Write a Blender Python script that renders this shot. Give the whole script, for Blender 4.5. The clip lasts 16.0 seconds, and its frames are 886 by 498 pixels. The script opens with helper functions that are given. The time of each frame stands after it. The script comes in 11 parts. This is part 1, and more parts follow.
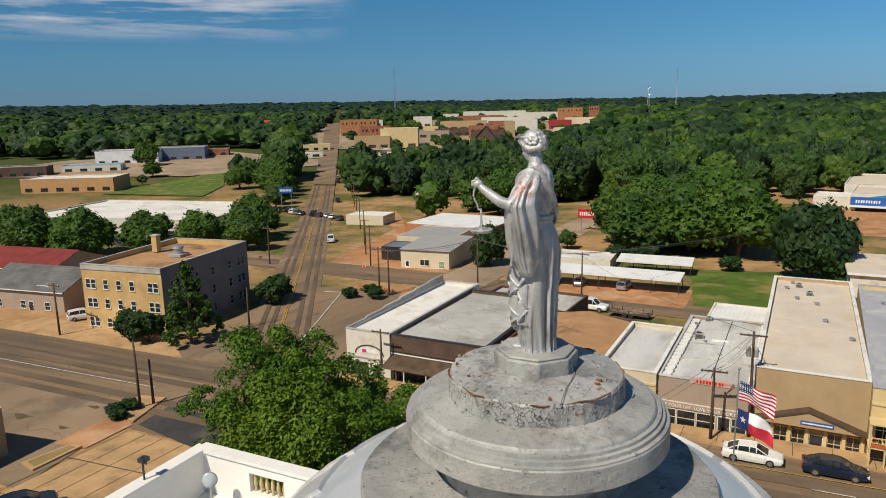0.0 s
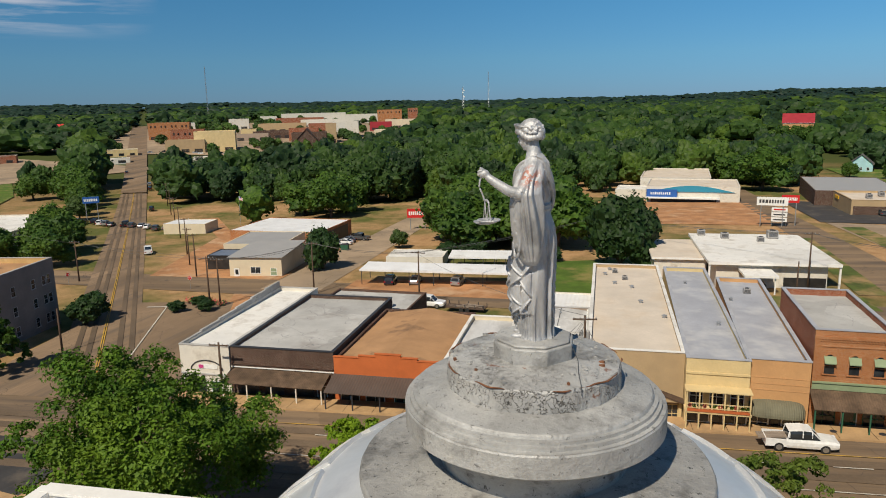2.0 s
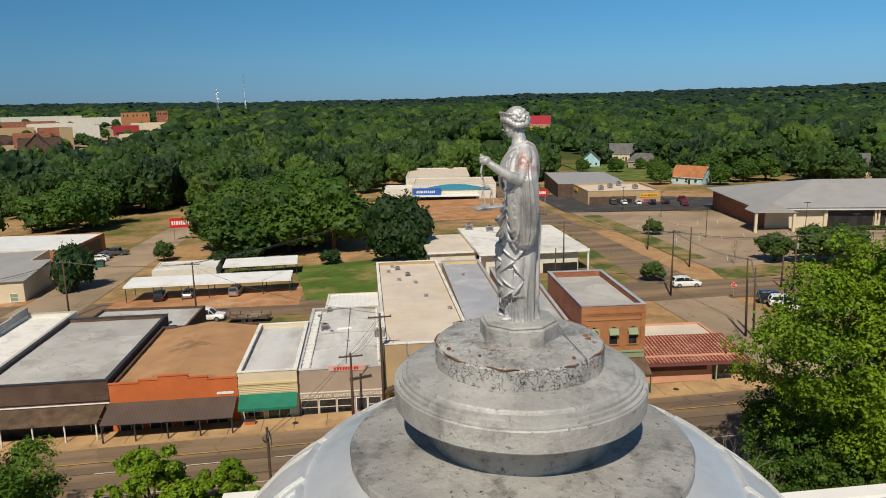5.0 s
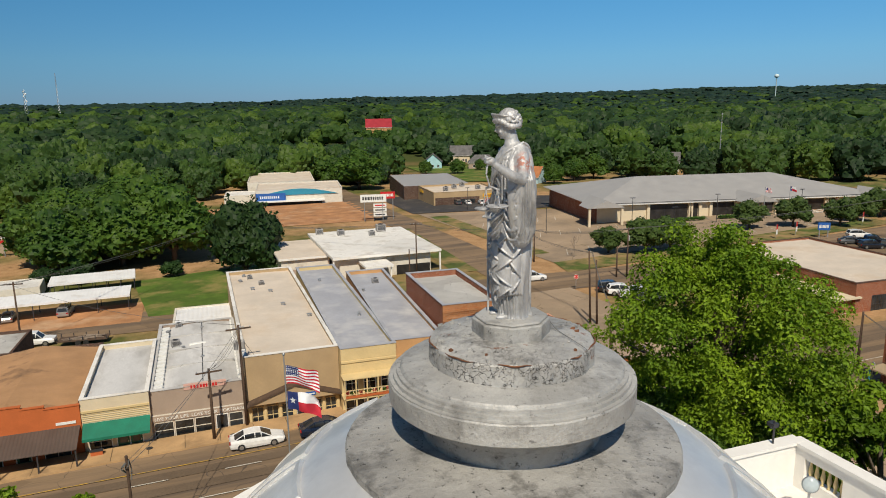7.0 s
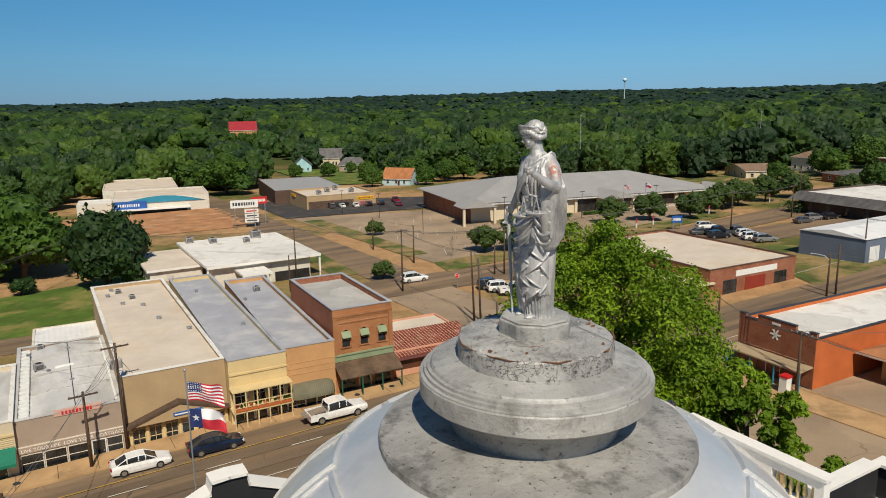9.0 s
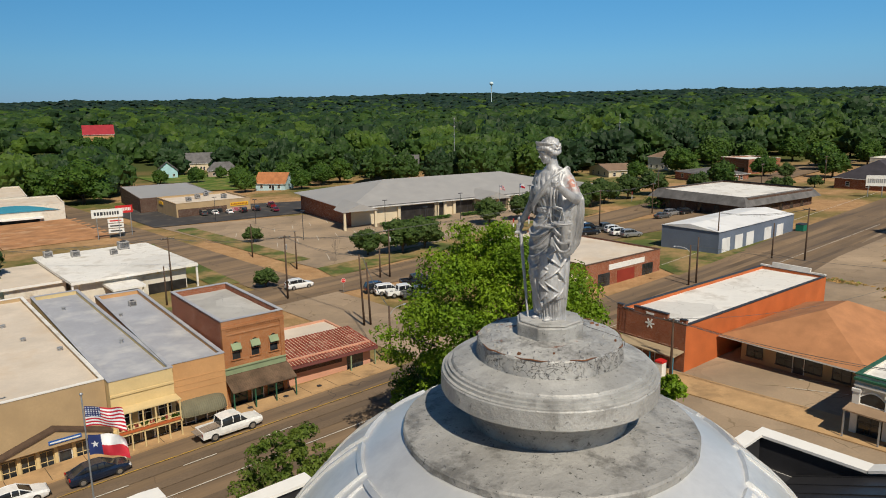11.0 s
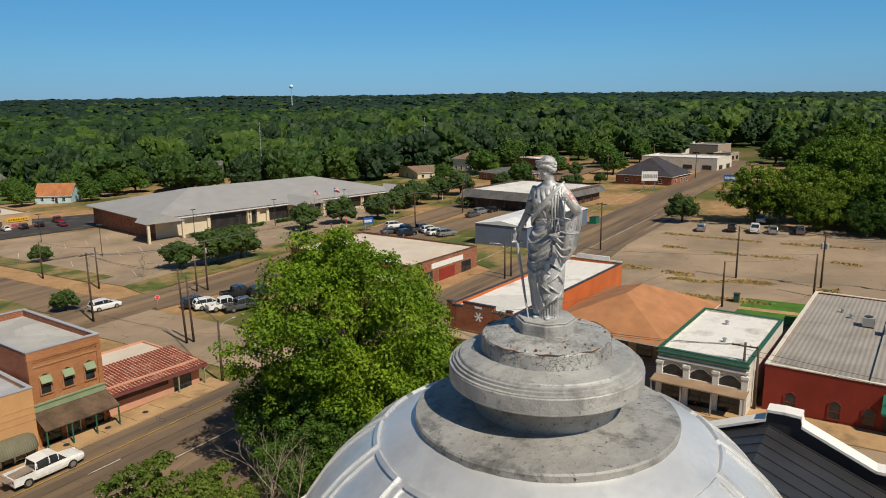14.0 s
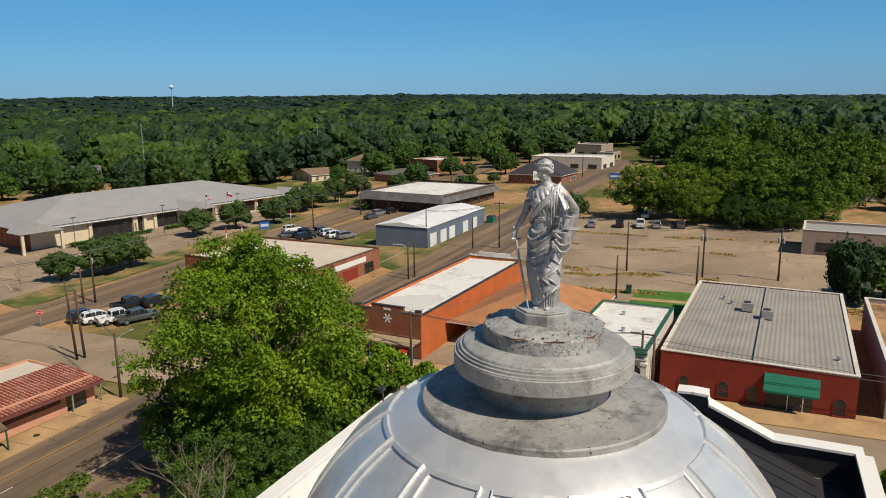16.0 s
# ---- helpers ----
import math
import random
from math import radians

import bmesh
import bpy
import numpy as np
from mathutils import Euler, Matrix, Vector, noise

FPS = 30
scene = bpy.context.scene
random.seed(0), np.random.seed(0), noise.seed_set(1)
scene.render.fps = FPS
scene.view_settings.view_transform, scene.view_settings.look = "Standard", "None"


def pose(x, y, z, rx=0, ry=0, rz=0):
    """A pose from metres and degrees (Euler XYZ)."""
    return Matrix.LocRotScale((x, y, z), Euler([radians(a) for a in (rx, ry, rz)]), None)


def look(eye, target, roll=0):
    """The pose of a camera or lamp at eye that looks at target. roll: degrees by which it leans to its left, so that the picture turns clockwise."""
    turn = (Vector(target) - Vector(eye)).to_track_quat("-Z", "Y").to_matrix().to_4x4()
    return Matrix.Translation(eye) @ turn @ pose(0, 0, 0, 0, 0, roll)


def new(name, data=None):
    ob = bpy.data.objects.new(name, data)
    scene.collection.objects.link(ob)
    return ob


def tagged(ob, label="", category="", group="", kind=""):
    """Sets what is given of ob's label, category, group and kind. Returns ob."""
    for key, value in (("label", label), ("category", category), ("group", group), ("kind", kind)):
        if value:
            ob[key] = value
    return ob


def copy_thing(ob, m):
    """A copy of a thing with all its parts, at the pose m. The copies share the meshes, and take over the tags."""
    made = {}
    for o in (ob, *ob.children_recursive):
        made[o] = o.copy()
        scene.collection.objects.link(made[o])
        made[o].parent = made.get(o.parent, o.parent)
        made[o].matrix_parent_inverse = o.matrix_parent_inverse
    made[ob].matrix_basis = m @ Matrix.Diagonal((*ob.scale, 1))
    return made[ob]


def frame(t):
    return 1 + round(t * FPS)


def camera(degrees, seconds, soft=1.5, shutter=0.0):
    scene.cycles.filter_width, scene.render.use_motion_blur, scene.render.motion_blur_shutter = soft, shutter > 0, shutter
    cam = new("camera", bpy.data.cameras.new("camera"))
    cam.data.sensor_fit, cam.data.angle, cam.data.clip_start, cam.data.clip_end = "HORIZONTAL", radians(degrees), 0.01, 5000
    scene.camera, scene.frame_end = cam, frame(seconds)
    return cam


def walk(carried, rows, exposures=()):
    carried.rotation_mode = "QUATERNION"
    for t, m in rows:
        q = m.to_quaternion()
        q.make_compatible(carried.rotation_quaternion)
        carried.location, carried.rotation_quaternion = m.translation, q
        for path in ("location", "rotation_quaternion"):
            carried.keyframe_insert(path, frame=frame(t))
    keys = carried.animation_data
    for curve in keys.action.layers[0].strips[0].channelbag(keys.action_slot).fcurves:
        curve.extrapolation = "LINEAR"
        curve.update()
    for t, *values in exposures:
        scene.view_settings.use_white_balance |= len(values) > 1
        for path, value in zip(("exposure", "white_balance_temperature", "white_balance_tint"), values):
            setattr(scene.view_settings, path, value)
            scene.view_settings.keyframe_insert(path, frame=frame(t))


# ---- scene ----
cam = camera(64.4, 16.0, soft=1.0)
PATH = [
    (0, (-0.178, 1.250, 30.207), (-1.0536, 3.0039, 29.8087), -1.21),
    (0.5, (-0.590, 1.127, 30.199), (-1.3460, 2.9349, 29.7996), -1.21),
    (1, (-1.006, 1.018, 30.174), (-1.6423, 2.8712, 29.7726), -1.27),
    (1.5, (-1.424, 0.917, 30.163), (-1.9448, 2.8059, 29.7600), -1.23),
    (2, (-1.861, 0.828, 30.124), (-2.2716, 2.7433, 29.7211), -1.23),
    (2.5, (-2.256, 0.768, 30.096), (-2.5677, 2.7015, 29.6922), -1.28),
    (3, (-2.630, 0.697, 30.075), (-2.8374, 2.6444, 29.6703), -1.27),
    (3.5, (-3.001, 0.697, 30.051), (-3.0995, 2.6529, 29.6455), -1.24),
    (4, (-3.371, 0.700, 30.037), (-3.3560, 2.6581, 29.6305), -1.18),
    (6.5, (-5.226, 1.037, 30.014), (-4.6600, 2.9117, 29.6071), -0.91),
    (7, (-5.622, 1.154, 30.032), (-4.9541, 2.9947, 29.6255), -0.89),
    (7.5, (-6.032, 1.292, 30.069), (-5.2707, 3.0963, 29.6617), -0.85),
    (8, (-6.469, 1.407, 30.104), (-5.6264, 3.1742, 29.6957), -0.84),
    (8.5, (-6.883, 1.544, 30.131), (-5.9629, 3.2724, 29.7240), -0.82),
    (9, (-7.302, 1.661, 30.165), (-6.3036, 3.3461, 29.7584), -0.86),
    (11.5, (-9.281, 2.595, 30.403), (-7.9288, 4.0119, 29.9990), -0.72),
    (12, (-9.647, 2.836, 30.430), (-8.2298, 4.1883, 30.0260), -0.74),
    (12.5, (-10.042, 3.059, 30.480), (-8.5648, 4.3464, 30.0773), -0.71),
    (13, (-10.362, 3.345, 30.544), (-8.8243, 4.5583, 30.1410), -0.69),
    (13.5, (-10.718, 3.604, 30.607), (-9.1252, 4.7444, 30.2046), -0.61),
    (14, (-11.056, 3.885, 30.648), (-9.4164, 4.9570, 30.2464), -0.63),
    (14.5, (-11.388, 4.175, 30.692), (-9.7091, 5.1843, 30.2904), -0.60),
    (15, (-11.702, 4.474, 30.714), (-9.9844, 5.4173, 30.3116), -0.60),
    (15.5, (-12.010, 4.745, 30.728), (-10.2573, 5.6214, 30.3258), -0.55),
    (16, (-12.304, 5.007, 30.739), (-10.5185, 5.8150, 30.3381), -0.55),
]
walk(cam, [(t, look(eye, target, roll)) for t, eye, target, roll in PATH])

# ---- daylight ----
SUN_AZ, SUN_EL = radians(252), radians(50)
sun_dir = Vector((math.cos(SUN_AZ) * math.cos(SUN_EL), math.sin(SUN_AZ) * math.cos(SUN_EL), math.sin(SUN_EL)))
sun = new("sun", bpy.data.lights.new("sun", "SUN"))
sun.data.energy, sun.data.angle, sun.data.color = 4.8, radians(0.6), (1.0, 0.905, 0.74)
sun.matrix_world = look(tuple(sun_dir * 400), (0, 0, 0))
world = bpy.data.worlds.new("sky")
scene.world = world
world.use_nodes = True
wn, wl = world.node_tree.nodes, world.node_tree.links
sky = wn.new("ShaderNodeTexSky")
sky.sky_type, sky.sun_disc, sky.sun_elevation, sky.sun_rotation = "NISHITA", False, SUN_EL, math.atan2(sun_dir.x, sun_dir.y)
sky.air_density, sky.dust_density, sky.ozone_density = 0.9, 0.0, 3.0
# thin cirrus streaks high in the north-west
coord = wn.new("ShaderNodeTexCoord")
cmap = wn.new("ShaderNodeMapping")
cmap.inputs["Scale"].default_value = (2.2, 2.2, 26.0)
cnoise = wn.new("ShaderNodeTexNoise")
cnoise.inputs["Scale"].default_value, cnoise.inputs["Detail"].default_value, cnoise.inputs["Roughness"].default_value = 1.6, 6.0, 0.6
cramp = wn.new("ShaderNodeMapRange")
cramp.inputs["From Min"].default_value, cramp.inputs["From Max"].default_value = 0.44, 0.62
dotn = wn.new("ShaderNodeVectorMath")
dotn.operation = "DOT_PRODUCT"
dotn.inputs[1].default_value = Vector((math.cos(radians(140)), math.sin(radians(140)), 0.18)).normalized()
cmask = wn.new("ShaderNodeMapRange")
cmask.inputs["From Min"].default_value, cmask.inputs["From Max"].default_value = 0.955, 0.995
cmul = wn.new("ShaderNodeMath")
cmul.operation = "MULTIPLY"
cmix = wn.new("ShaderNodeMix")
cmix.data_type = "RGBA"
cmix.inputs["B"].default_value = (7.5, 7.6, 8.2, 1)
wl.new(coord.outputs["Generated"], cmap.inputs["Vector"])
wl.new(cmap.outputs["Vector"], cnoise.inputs["Vector"])
wl.new(cnoise.outputs["Fac"], cramp.inputs["Value"])
wl.new(coord.outputs["Generated"], dotn.inputs[0])
wl.new(dotn.outputs["Value"], cmask.inputs["Value"])
csep = wn.new("ShaderNodeSeparateXYZ")
wl.new(coord.outputs["Generated"], csep.inputs[0])
chigh = wn.new("ShaderNodeMapRange")
chigh.inputs["From Min"].default_value, chigh.inputs["From Max"].default_value = 0.085, 0.115
wl.new(csep.outputs["Z"], chigh.inputs["Value"])
cveil = wn.new("ShaderNodeMath")
cveil.operation = "MULTIPLY"
wl.new(cramp.outputs["Result"], cveil.inputs[0])
wl.new(chigh.outputs["Result"], cveil.inputs[1])
wl.new(cveil.outputs["Value"], cmul.inputs[0])
wl.new(cmask.outputs["Result"], cmul.inputs[1])
wl.new(cmul.outputs["Value"], cmix.inputs["Factor"])
tint = wn.new("ShaderNodeMix")
tint.data_type, tint.blend_type = "RGBA", "MULTIPLY"
tint.inputs["Factor"].default_value, tint.inputs["B"].default_value = 1.0, (0.54, 0.83, 1.12, 1)
wl.new(sky.outputs["Color"], tint.inputs["A"])
# the air: a dull band of summer haze low down, clearer and brighter towards the east
sepz = wn.new("ShaderNodeSeparateXYZ")
wl.new(coord.outputs["Generated"], sepz.inputs[0])
low = wn.new("ShaderNodeValToRGB")
stops = [(0.0, (0.235, 0.272, 0.385)), (0.06, (0.315, 0.385, 0.408)), (0.15, (0.33, 0.478, 0.455)), (0.42, (0.60, 0.43, 0.325))]
for i, (at, col) in enumerate(stops):
    el = low.color_ramp.elements[0] if i == 0 else low.color_ramp.elements.new(at) if i < 3 else low.color_ramp.elements[-1]
    el.position, el.color = at, (*col, 1)
wl.new(sepz.outputs["Z"], low.inputs["Fac"])
east = wn.new("ShaderNodeVectorMath")
east.operation = "DOT_PRODUCT"
east.inputs[1].default_value = (math.cos(radians(340)), math.sin(radians(340)), 0)
wl.new(coord.outputs["Generated"], east.inputs[0])
clear = wn.new("ShaderNodeMapRange")
for key, v in (("From Min", -0.67), ("From Max", 0.77), ("To Min", 1.60), ("To Max", 2.52)):
    clear.inputs[key].default_value = v
wl.new(east.outputs["Value"], clear.inputs["Value"])
airy = wn.new("ShaderNodeVectorMath")
airy.operation = "MULTIPLY"
wl.new(low.outputs["Color"], airy.inputs[0])
wl.new(tint.outputs["Result"], airy.inputs[1])
air = wn.new("ShaderNodeVectorMath")
air.operation = "SCALE"
wl.new(airy.outputs["Vector"], air.inputs[0])
wl.new(clear.outputs["Result"], air.inputs["Scale"])
wl.new(air.outputs["Vector"], cmix.inputs["A"])
bg = wn["Background"]
wl.new(cmix.outputs["Result"], bg.inputs["Color"])
bg.inputs["Strength"].default_value = 0.078
scene.view_settings.exposure = 0.0

# ---- materials ----
def rgb(h):
    """Linear colour from an sRGB hex string."""
    v = [int(h[i:i + 2], 16) / 255 for i in (0, 2, 4)]
    return tuple(c / 12.92 if c <= 0.04045 else ((c + 0.055) / 1.055) ** 2.4 for c in v)


def base_mat(name):
    m = bpy.data.materials.new(name)
    m.use_nodes = True
    return m, m.node_tree.nodes, m.node_tree.links, m.node_tree.nodes["Principled BSDF"]


def noise_node(n, l, vec, scale, detail=4.0, rough=0.6):
    t = n.new("ShaderNodeTexNoise")
    t.inputs["Scale"].default_value, t.inputs["Detail"].default_value, t.inputs["Roughness"].default_value = scale, detail, rough
    l.new(vec, t.inputs["Vector"])
    return t.outputs["Fac"]


def ranged(n, l, value, a, b, c=0.0, d=1.0):
    r = n.new("ShaderNodeMapRange")
    for key, v in (("From Min", a), ("From Max", b), ("To Min", c), ("To Max", d)):
        r.inputs[key].default_value = v
    l.new(value, r.inputs["Value"])
    return r.outputs["Result"]


def mixed(n, l, fac, a, b, mode="MIX"):
    x = n.new("ShaderNodeMix")
    x.data_type, x.blend_type = "RGBA", mode
    for v, k in ((fac, "Factor"), (a, "A"), (b, "B")):
        if isinstance(v, (int, float)):
            x.inputs[k].default_value = v
        elif isinstance(v, tuple):
            x.inputs[k].default_value = (*v[:3], 1)
        else:
            l.new(v, x.inputs[k])
    return x.outputs["Result"]


def surface(name, col, rough=0.85, var=0.18, scale=0.5, fine=9.0, stain=None, stain_scale=0.25, stain_at=(0.52, 0.7), bump=0.15, metal=0.0,
            stretch=(1, 1, 1), ribs=None, spec=0.3, obj=False, island=0.0, cracks=None):
    """Painted, cast or earthy surface: base colour with broad and fine variation, stains with a shape of their own and fine relief."""
    m, n, l, p = base_mat(name)
    if obj:
        src = n.new("ShaderNodeTexCoord").outputs["Object"]
    else:
        src = n.new("ShaderNodeNewGeometry").outputs["Position"]
    mp = n.new("ShaderNodeMapping")
    mp.inputs["Scale"].default_value = stretch
    l.new(src, mp.inputs["Vector"])
    vec = mp.outputs["Vector"]
    a = noise_node(n, l, vec, scale, 5)
    b = noise_node(n, l, vec, fine, 4)
    dark = tuple(c * (1 - 1.6 * var) for c in col)
    light = tuple(min(1, c * (1 + 1.3 * var)) for c in col)
    c1 = mixed(n, l, ranged(n, l, a, 0.3, 0.7), dark, light)
    c2 = mixed(n, l, ranged(n, l, b, 0.3, 0.72, 0, 0.45), c1, tuple(c * (1 - 2.0 * var) for c in col))
    if stain:
        s = noise_node(n, l, vec, stain_scale, 6, 0.65)
        c2 = mixed(n, l, ranged(n, l, s, *stain_at), c2, stain)
    if cracks:
        # tar-filled cracks and joints, wandering and broken
        cs, cw, ccol = cracks
        vo = n.new("ShaderNodeTexVoronoi")
        vo.feature = "DISTANCE_TO_EDGE"
        vo.inputs["Scale"].default_value = cs
        warp = n.new("ShaderNodeTexNoise")
        warp.inputs["Scale"].default_value = cs * 2.2
        l.new(src, warp.inputs["Vector"])
        sc = n.new("ShaderNodeVectorMath")
        sc.operation = "SCALE"
        sc.inputs["Scale"].default_value = 0.5 / cs
        l.new(warp.outputs["Color"], sc.inputs[0])
        ad = n.new("ShaderNodeVectorMath")
        ad.operation = "ADD"
        l.new(src, ad.inputs[0])
        l.new(sc.outputs[0], ad.inputs[1])
        l.new(ad.outputs[0], vo.inputs["Vector"])
        line = ranged(n, l, vo.outputs["Distance"], cw * cs * 0.4, cw * cs, 0.85, 0)
        gap = ranged(n, l, noise_node(n, l, src, cs * 0.8, 3), 0.40, 0.55)
        mu = n.new("ShaderNodeMath")
        mu.operation = "MULTIPLY"
        l.new(line, mu.inputs[0])
        l.new(gap, mu.inputs[1])
        c2 = mixed(n, l, mu.outputs[0], c2, ccol)
        # blotches and patched squares
        pa = n.new("ShaderNodeTexVoronoi")
        pa.inputs["Scale"].default_value = cs * 0.6
        l.new(ad.outputs[0], pa.inputs["Vector"])
        bw = n.new("ShaderNodeRGBToBW")
        l.new(pa.outputs["Color"], bw.inputs[0])
        c2 = mixed(n, l, ranged(n, l, bw.outputs[0], 0.55, 0.8, 0, 0.4), c2, tuple(q * 0.55 for q in col))
    if island:
        oi = n.new("ShaderNodeNewGeometry").outputs["Random Per Island"]
        c2 = mixed(n, l, ranged(n, l, oi, 0, 1, 0, island), c2, tuple(c * 0.35 for c in col))
    l.new(c2, p.inputs["Base Color"])
    p.inputs["Metallic"].default_value = metal
    p.inputs["Specular IOR Level"].default_value = spec
    l.new(ranged(n, l, a, 0.2, 0.8, max(0.05, rough - 0.1), min(1, rough + 0.1)), p.inputs["Roughness"])
    h = b
    bp = n.new("ShaderNodeBump")
    bp.inputs["Strength"].default_value, bp.inputs["Distance"].default_value = bump, 0.02
    if ribs:
        axis, pitch = ribs
        w = n.new("ShaderNodeTexWave")
        w.bands_direction = axis
        w.inputs["Scale"].default_value = 0.314 / pitch
        w.inputs["Distortion"].default_value = 0.0
        l.new(n.new("ShaderNodeTexCoord").outputs["Object"], w.inputs["Vector"])
        bp.inputs["Strength"].default_value, bp.inputs["Distance"].default_value = 0.6, 0.05
        h = w.outputs["Fac"]
    l.new(h, bp.inputs["Height"])
    l.new(bp.outputs["Normal"], p.inputs["Normal"])
    return m


def brick_mat(name, c1, c2, mortar, width=0.22, height=0.075, rough=0.85, var=0.5):
    m, n, l, p = base_mat(name)
    tc = n.new("ShaderNodeTexCoord")
    sep = n.new("ShaderNodeSeparateXYZ")
    l.new(tc.outputs["Object"], sep.inputs[0])
    add = n.new("ShaderNodeMath")
    l.new(sep.outputs["X"], add.inputs[0])
    l.new(sep.outputs["Y"], add.inputs[1])
    com = n.new("ShaderNodeCombineXYZ")
    l.new(add.outputs[0], com.inputs["X"])
    l.new(sep.outputs["Z"], com.inputs["Y"])
    b = n.new("ShaderNodeTexBrick")
    l.new(com.outputs[0], b.inputs["Vector"])
    for k, v in (("Scale", 1.0), ("Brick Width", width), ("Row Height", height), ("Mortar Size", 0.006), ("Bias", -0.1)):
        b.inputs[k].default_value = v
    for k, v in (("Color1", c1), ("Color2", c2), ("Mortar", mortar)):
        b.inputs[k].default_value = (*v, 1)
    a = noise_node(n, l, tc.outputs["Object"], 0.6, 5)
    f = noise_node(n, l, tc.outputs["Object"], 5.0, 5)
    c = mixed(n, l, ranged(n, l, a, 0.35, 0.7, 0, var), b.outputs["Color"], tuple(x * 0.5 for x in c1))
    c = mixed(n, l, ranged(n, l, f, 0.45, 0.75, 0, 0.4), c, c2)
    l.new(c, p.inputs["Base Color"])
    p.inputs["Roughness"].default_value = rough
    p.inputs["Specular IOR Level"].default_value = 0.2
    bp = n.new("ShaderNodeBump")
    bp.inputs["Strength"].default_value, bp.inputs["Distance"].default_value = 0.5, 0.01
    bp.invert = True
    l.new(b.outputs["Fac"], bp.inputs["Height"])
    l.new(bp.outputs["Normal"], p.inputs["Normal"])
    return m


def glass_mat(name, col, rough=0.06):
    m, n, l, p = base_mat(name)
    geo = n.new("ShaderNodeNewGeometry")
    a = noise_node(n, l, geo.outputs["Position"], 0.7, 2)
    l.new(mixed(n, l, ranged(n, l, a, 0.35, 0.65), tuple(c * 0.5 for c in col), tuple(c * 1.6 for c in col)), p.inputs["Base Color"])
    p.inputs["Roughness"].default_value, p.inputs["Specular IOR Level"].default_value = rough, 0.6
    return m


def plain(name, col, rough=0.5, metal=0.0, coat=0.0):
    m, n, l, p = base_mat(name)
    geo = n.new("ShaderNodeNewGeometry")
    a = noise_node(n, l, geo.outputs["Position"], 3.0, 4)
    l.new(mixed(n, l, ranged(n, l, a, 0.3, 0.7), tuple(c * 0.88 for c in col), tuple(min(1, c * 1.08) for c in col)), p.inputs["Base Color"])
    p.inputs["Roughness"].default_value, p.inputs["Metallic"].default_value, p.inputs["Coat Weight"].default_value = rough, metal, coat
    return m


def leaf_mat(name, dark, light, yellow, patch=0.03, fleck=0.55, mottle=1.0, spray=0.0):
    m, n, l, p = base_mat(name)
    geo = n.new("ShaderNodeNewGeometry")
    a = noise_node(n, l, geo.outputs["Position"], patch, 3)
    b = noise_node(n, l, geo.outputs["Position"], patch * 9, 3)
    d = noise_node(n, l, geo.outputs["Position"], 0.085, 2)
    c = mixed(n, l, ranged(n, l, a, 0.36, 0.64), dark, light)
    c = mixed(n, l, ranged(n, l, b, 0.45, 0.7, 0, 0.5), c, yellow)
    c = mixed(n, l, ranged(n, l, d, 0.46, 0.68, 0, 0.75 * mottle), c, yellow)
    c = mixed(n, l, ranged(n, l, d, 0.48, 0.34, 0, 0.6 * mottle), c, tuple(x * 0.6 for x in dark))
    c = mixed(n, l, ranged(n, l, geo.outputs["Random Per Island"], 0, 1, 0, fleck), c, tuple(x * 0.45 for x in dark))
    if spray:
        # leaf sprays: noise mottles lit tips and shaded hollows into the colour
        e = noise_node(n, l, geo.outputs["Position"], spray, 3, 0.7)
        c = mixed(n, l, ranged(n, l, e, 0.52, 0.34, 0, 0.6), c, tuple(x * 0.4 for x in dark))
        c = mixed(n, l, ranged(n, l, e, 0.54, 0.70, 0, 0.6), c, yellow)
    l.new(c, p.inputs["Base Color"])
    p.inputs["Roughness"].default_value, p.inputs["Specular IOR Level"].default_value = 0.6, 0.25
    tr = n.new("ShaderNodeBsdfTranslucent")
    l.new(mixed(n, l, 0.35, c, tuple(min(1, x * 1.5) for x in yellow)), tr.inputs["Color"])
    ms = n.new("ShaderNodeMixShader")
    ms.inputs["Fac"].default_value = 0.20
    l.new(p.outputs[0], ms.inputs[1])
    l.new(tr.outputs[0], ms.inputs[2])
    l.new(ms.outputs[0], n["Material Output"].inputs["Surface"])
    return m


def ground_mat():
    """Open ground: sandy soil and thin grass in town, turf and leaf litter further out."""
    m, n, l, p = base_mat("earth")
    geo = n.new("ShaderNodeNewGeometry")
    pos = geo.outputs["Position"]
    a = noise_node(n, l, pos, 0.022, 6)
    b = noise_node(n, l, pos, 0.35, 6, 0.7)
    f = noise_node(n, l, pos, 4.0, 4)
    soil = mixed(n, l, ranged(n, l, b, 0.3, 0.7), (0.34, 0.19, 0.09), (0.52, 0.32, 0.165))
    turf = mixed(n, l, ranged(n, l, b, 0.3, 0.7), (0.060, 0.085, 0.018), (0.15, 0.15, 0.045))
    c = mixed(n, l, ranged(n, l, a, 0.40, 0.54), turf, soil)
    c = mixed(n, l, ranged(n, l, f, 0.35, 0.7, 0, 0.4), c, (0.10, 0.08, 0.035))
    dist = n.new("ShaderNodeVectorMath")
    dist.operation = "DISTANCE"
    dist.inputs[1].default_value = (0, 60, 0)
    l.new(pos, dist.inputs[0])
    c = mixed(n, l, ranged(n, l, dist.outputs["Value"], 260, 420), c, (0.060, 0.075, 0.022))
    l.new(c, p.inputs["Base Color"])
    p.inputs["Roughness"].default_value, p.inputs["Specular IOR Level"].default_value = 0.95, 0.1
    bp = n.new("ShaderNodeBump")
    bp.inputs["Strength"].default_value, bp.inputs["Distance"].default_value = 0.4, 0.05
    l.new(f, bp.inputs["Height"])
    l.new(bp.outputs["Normal"], p.inputs["Normal"])
    return m


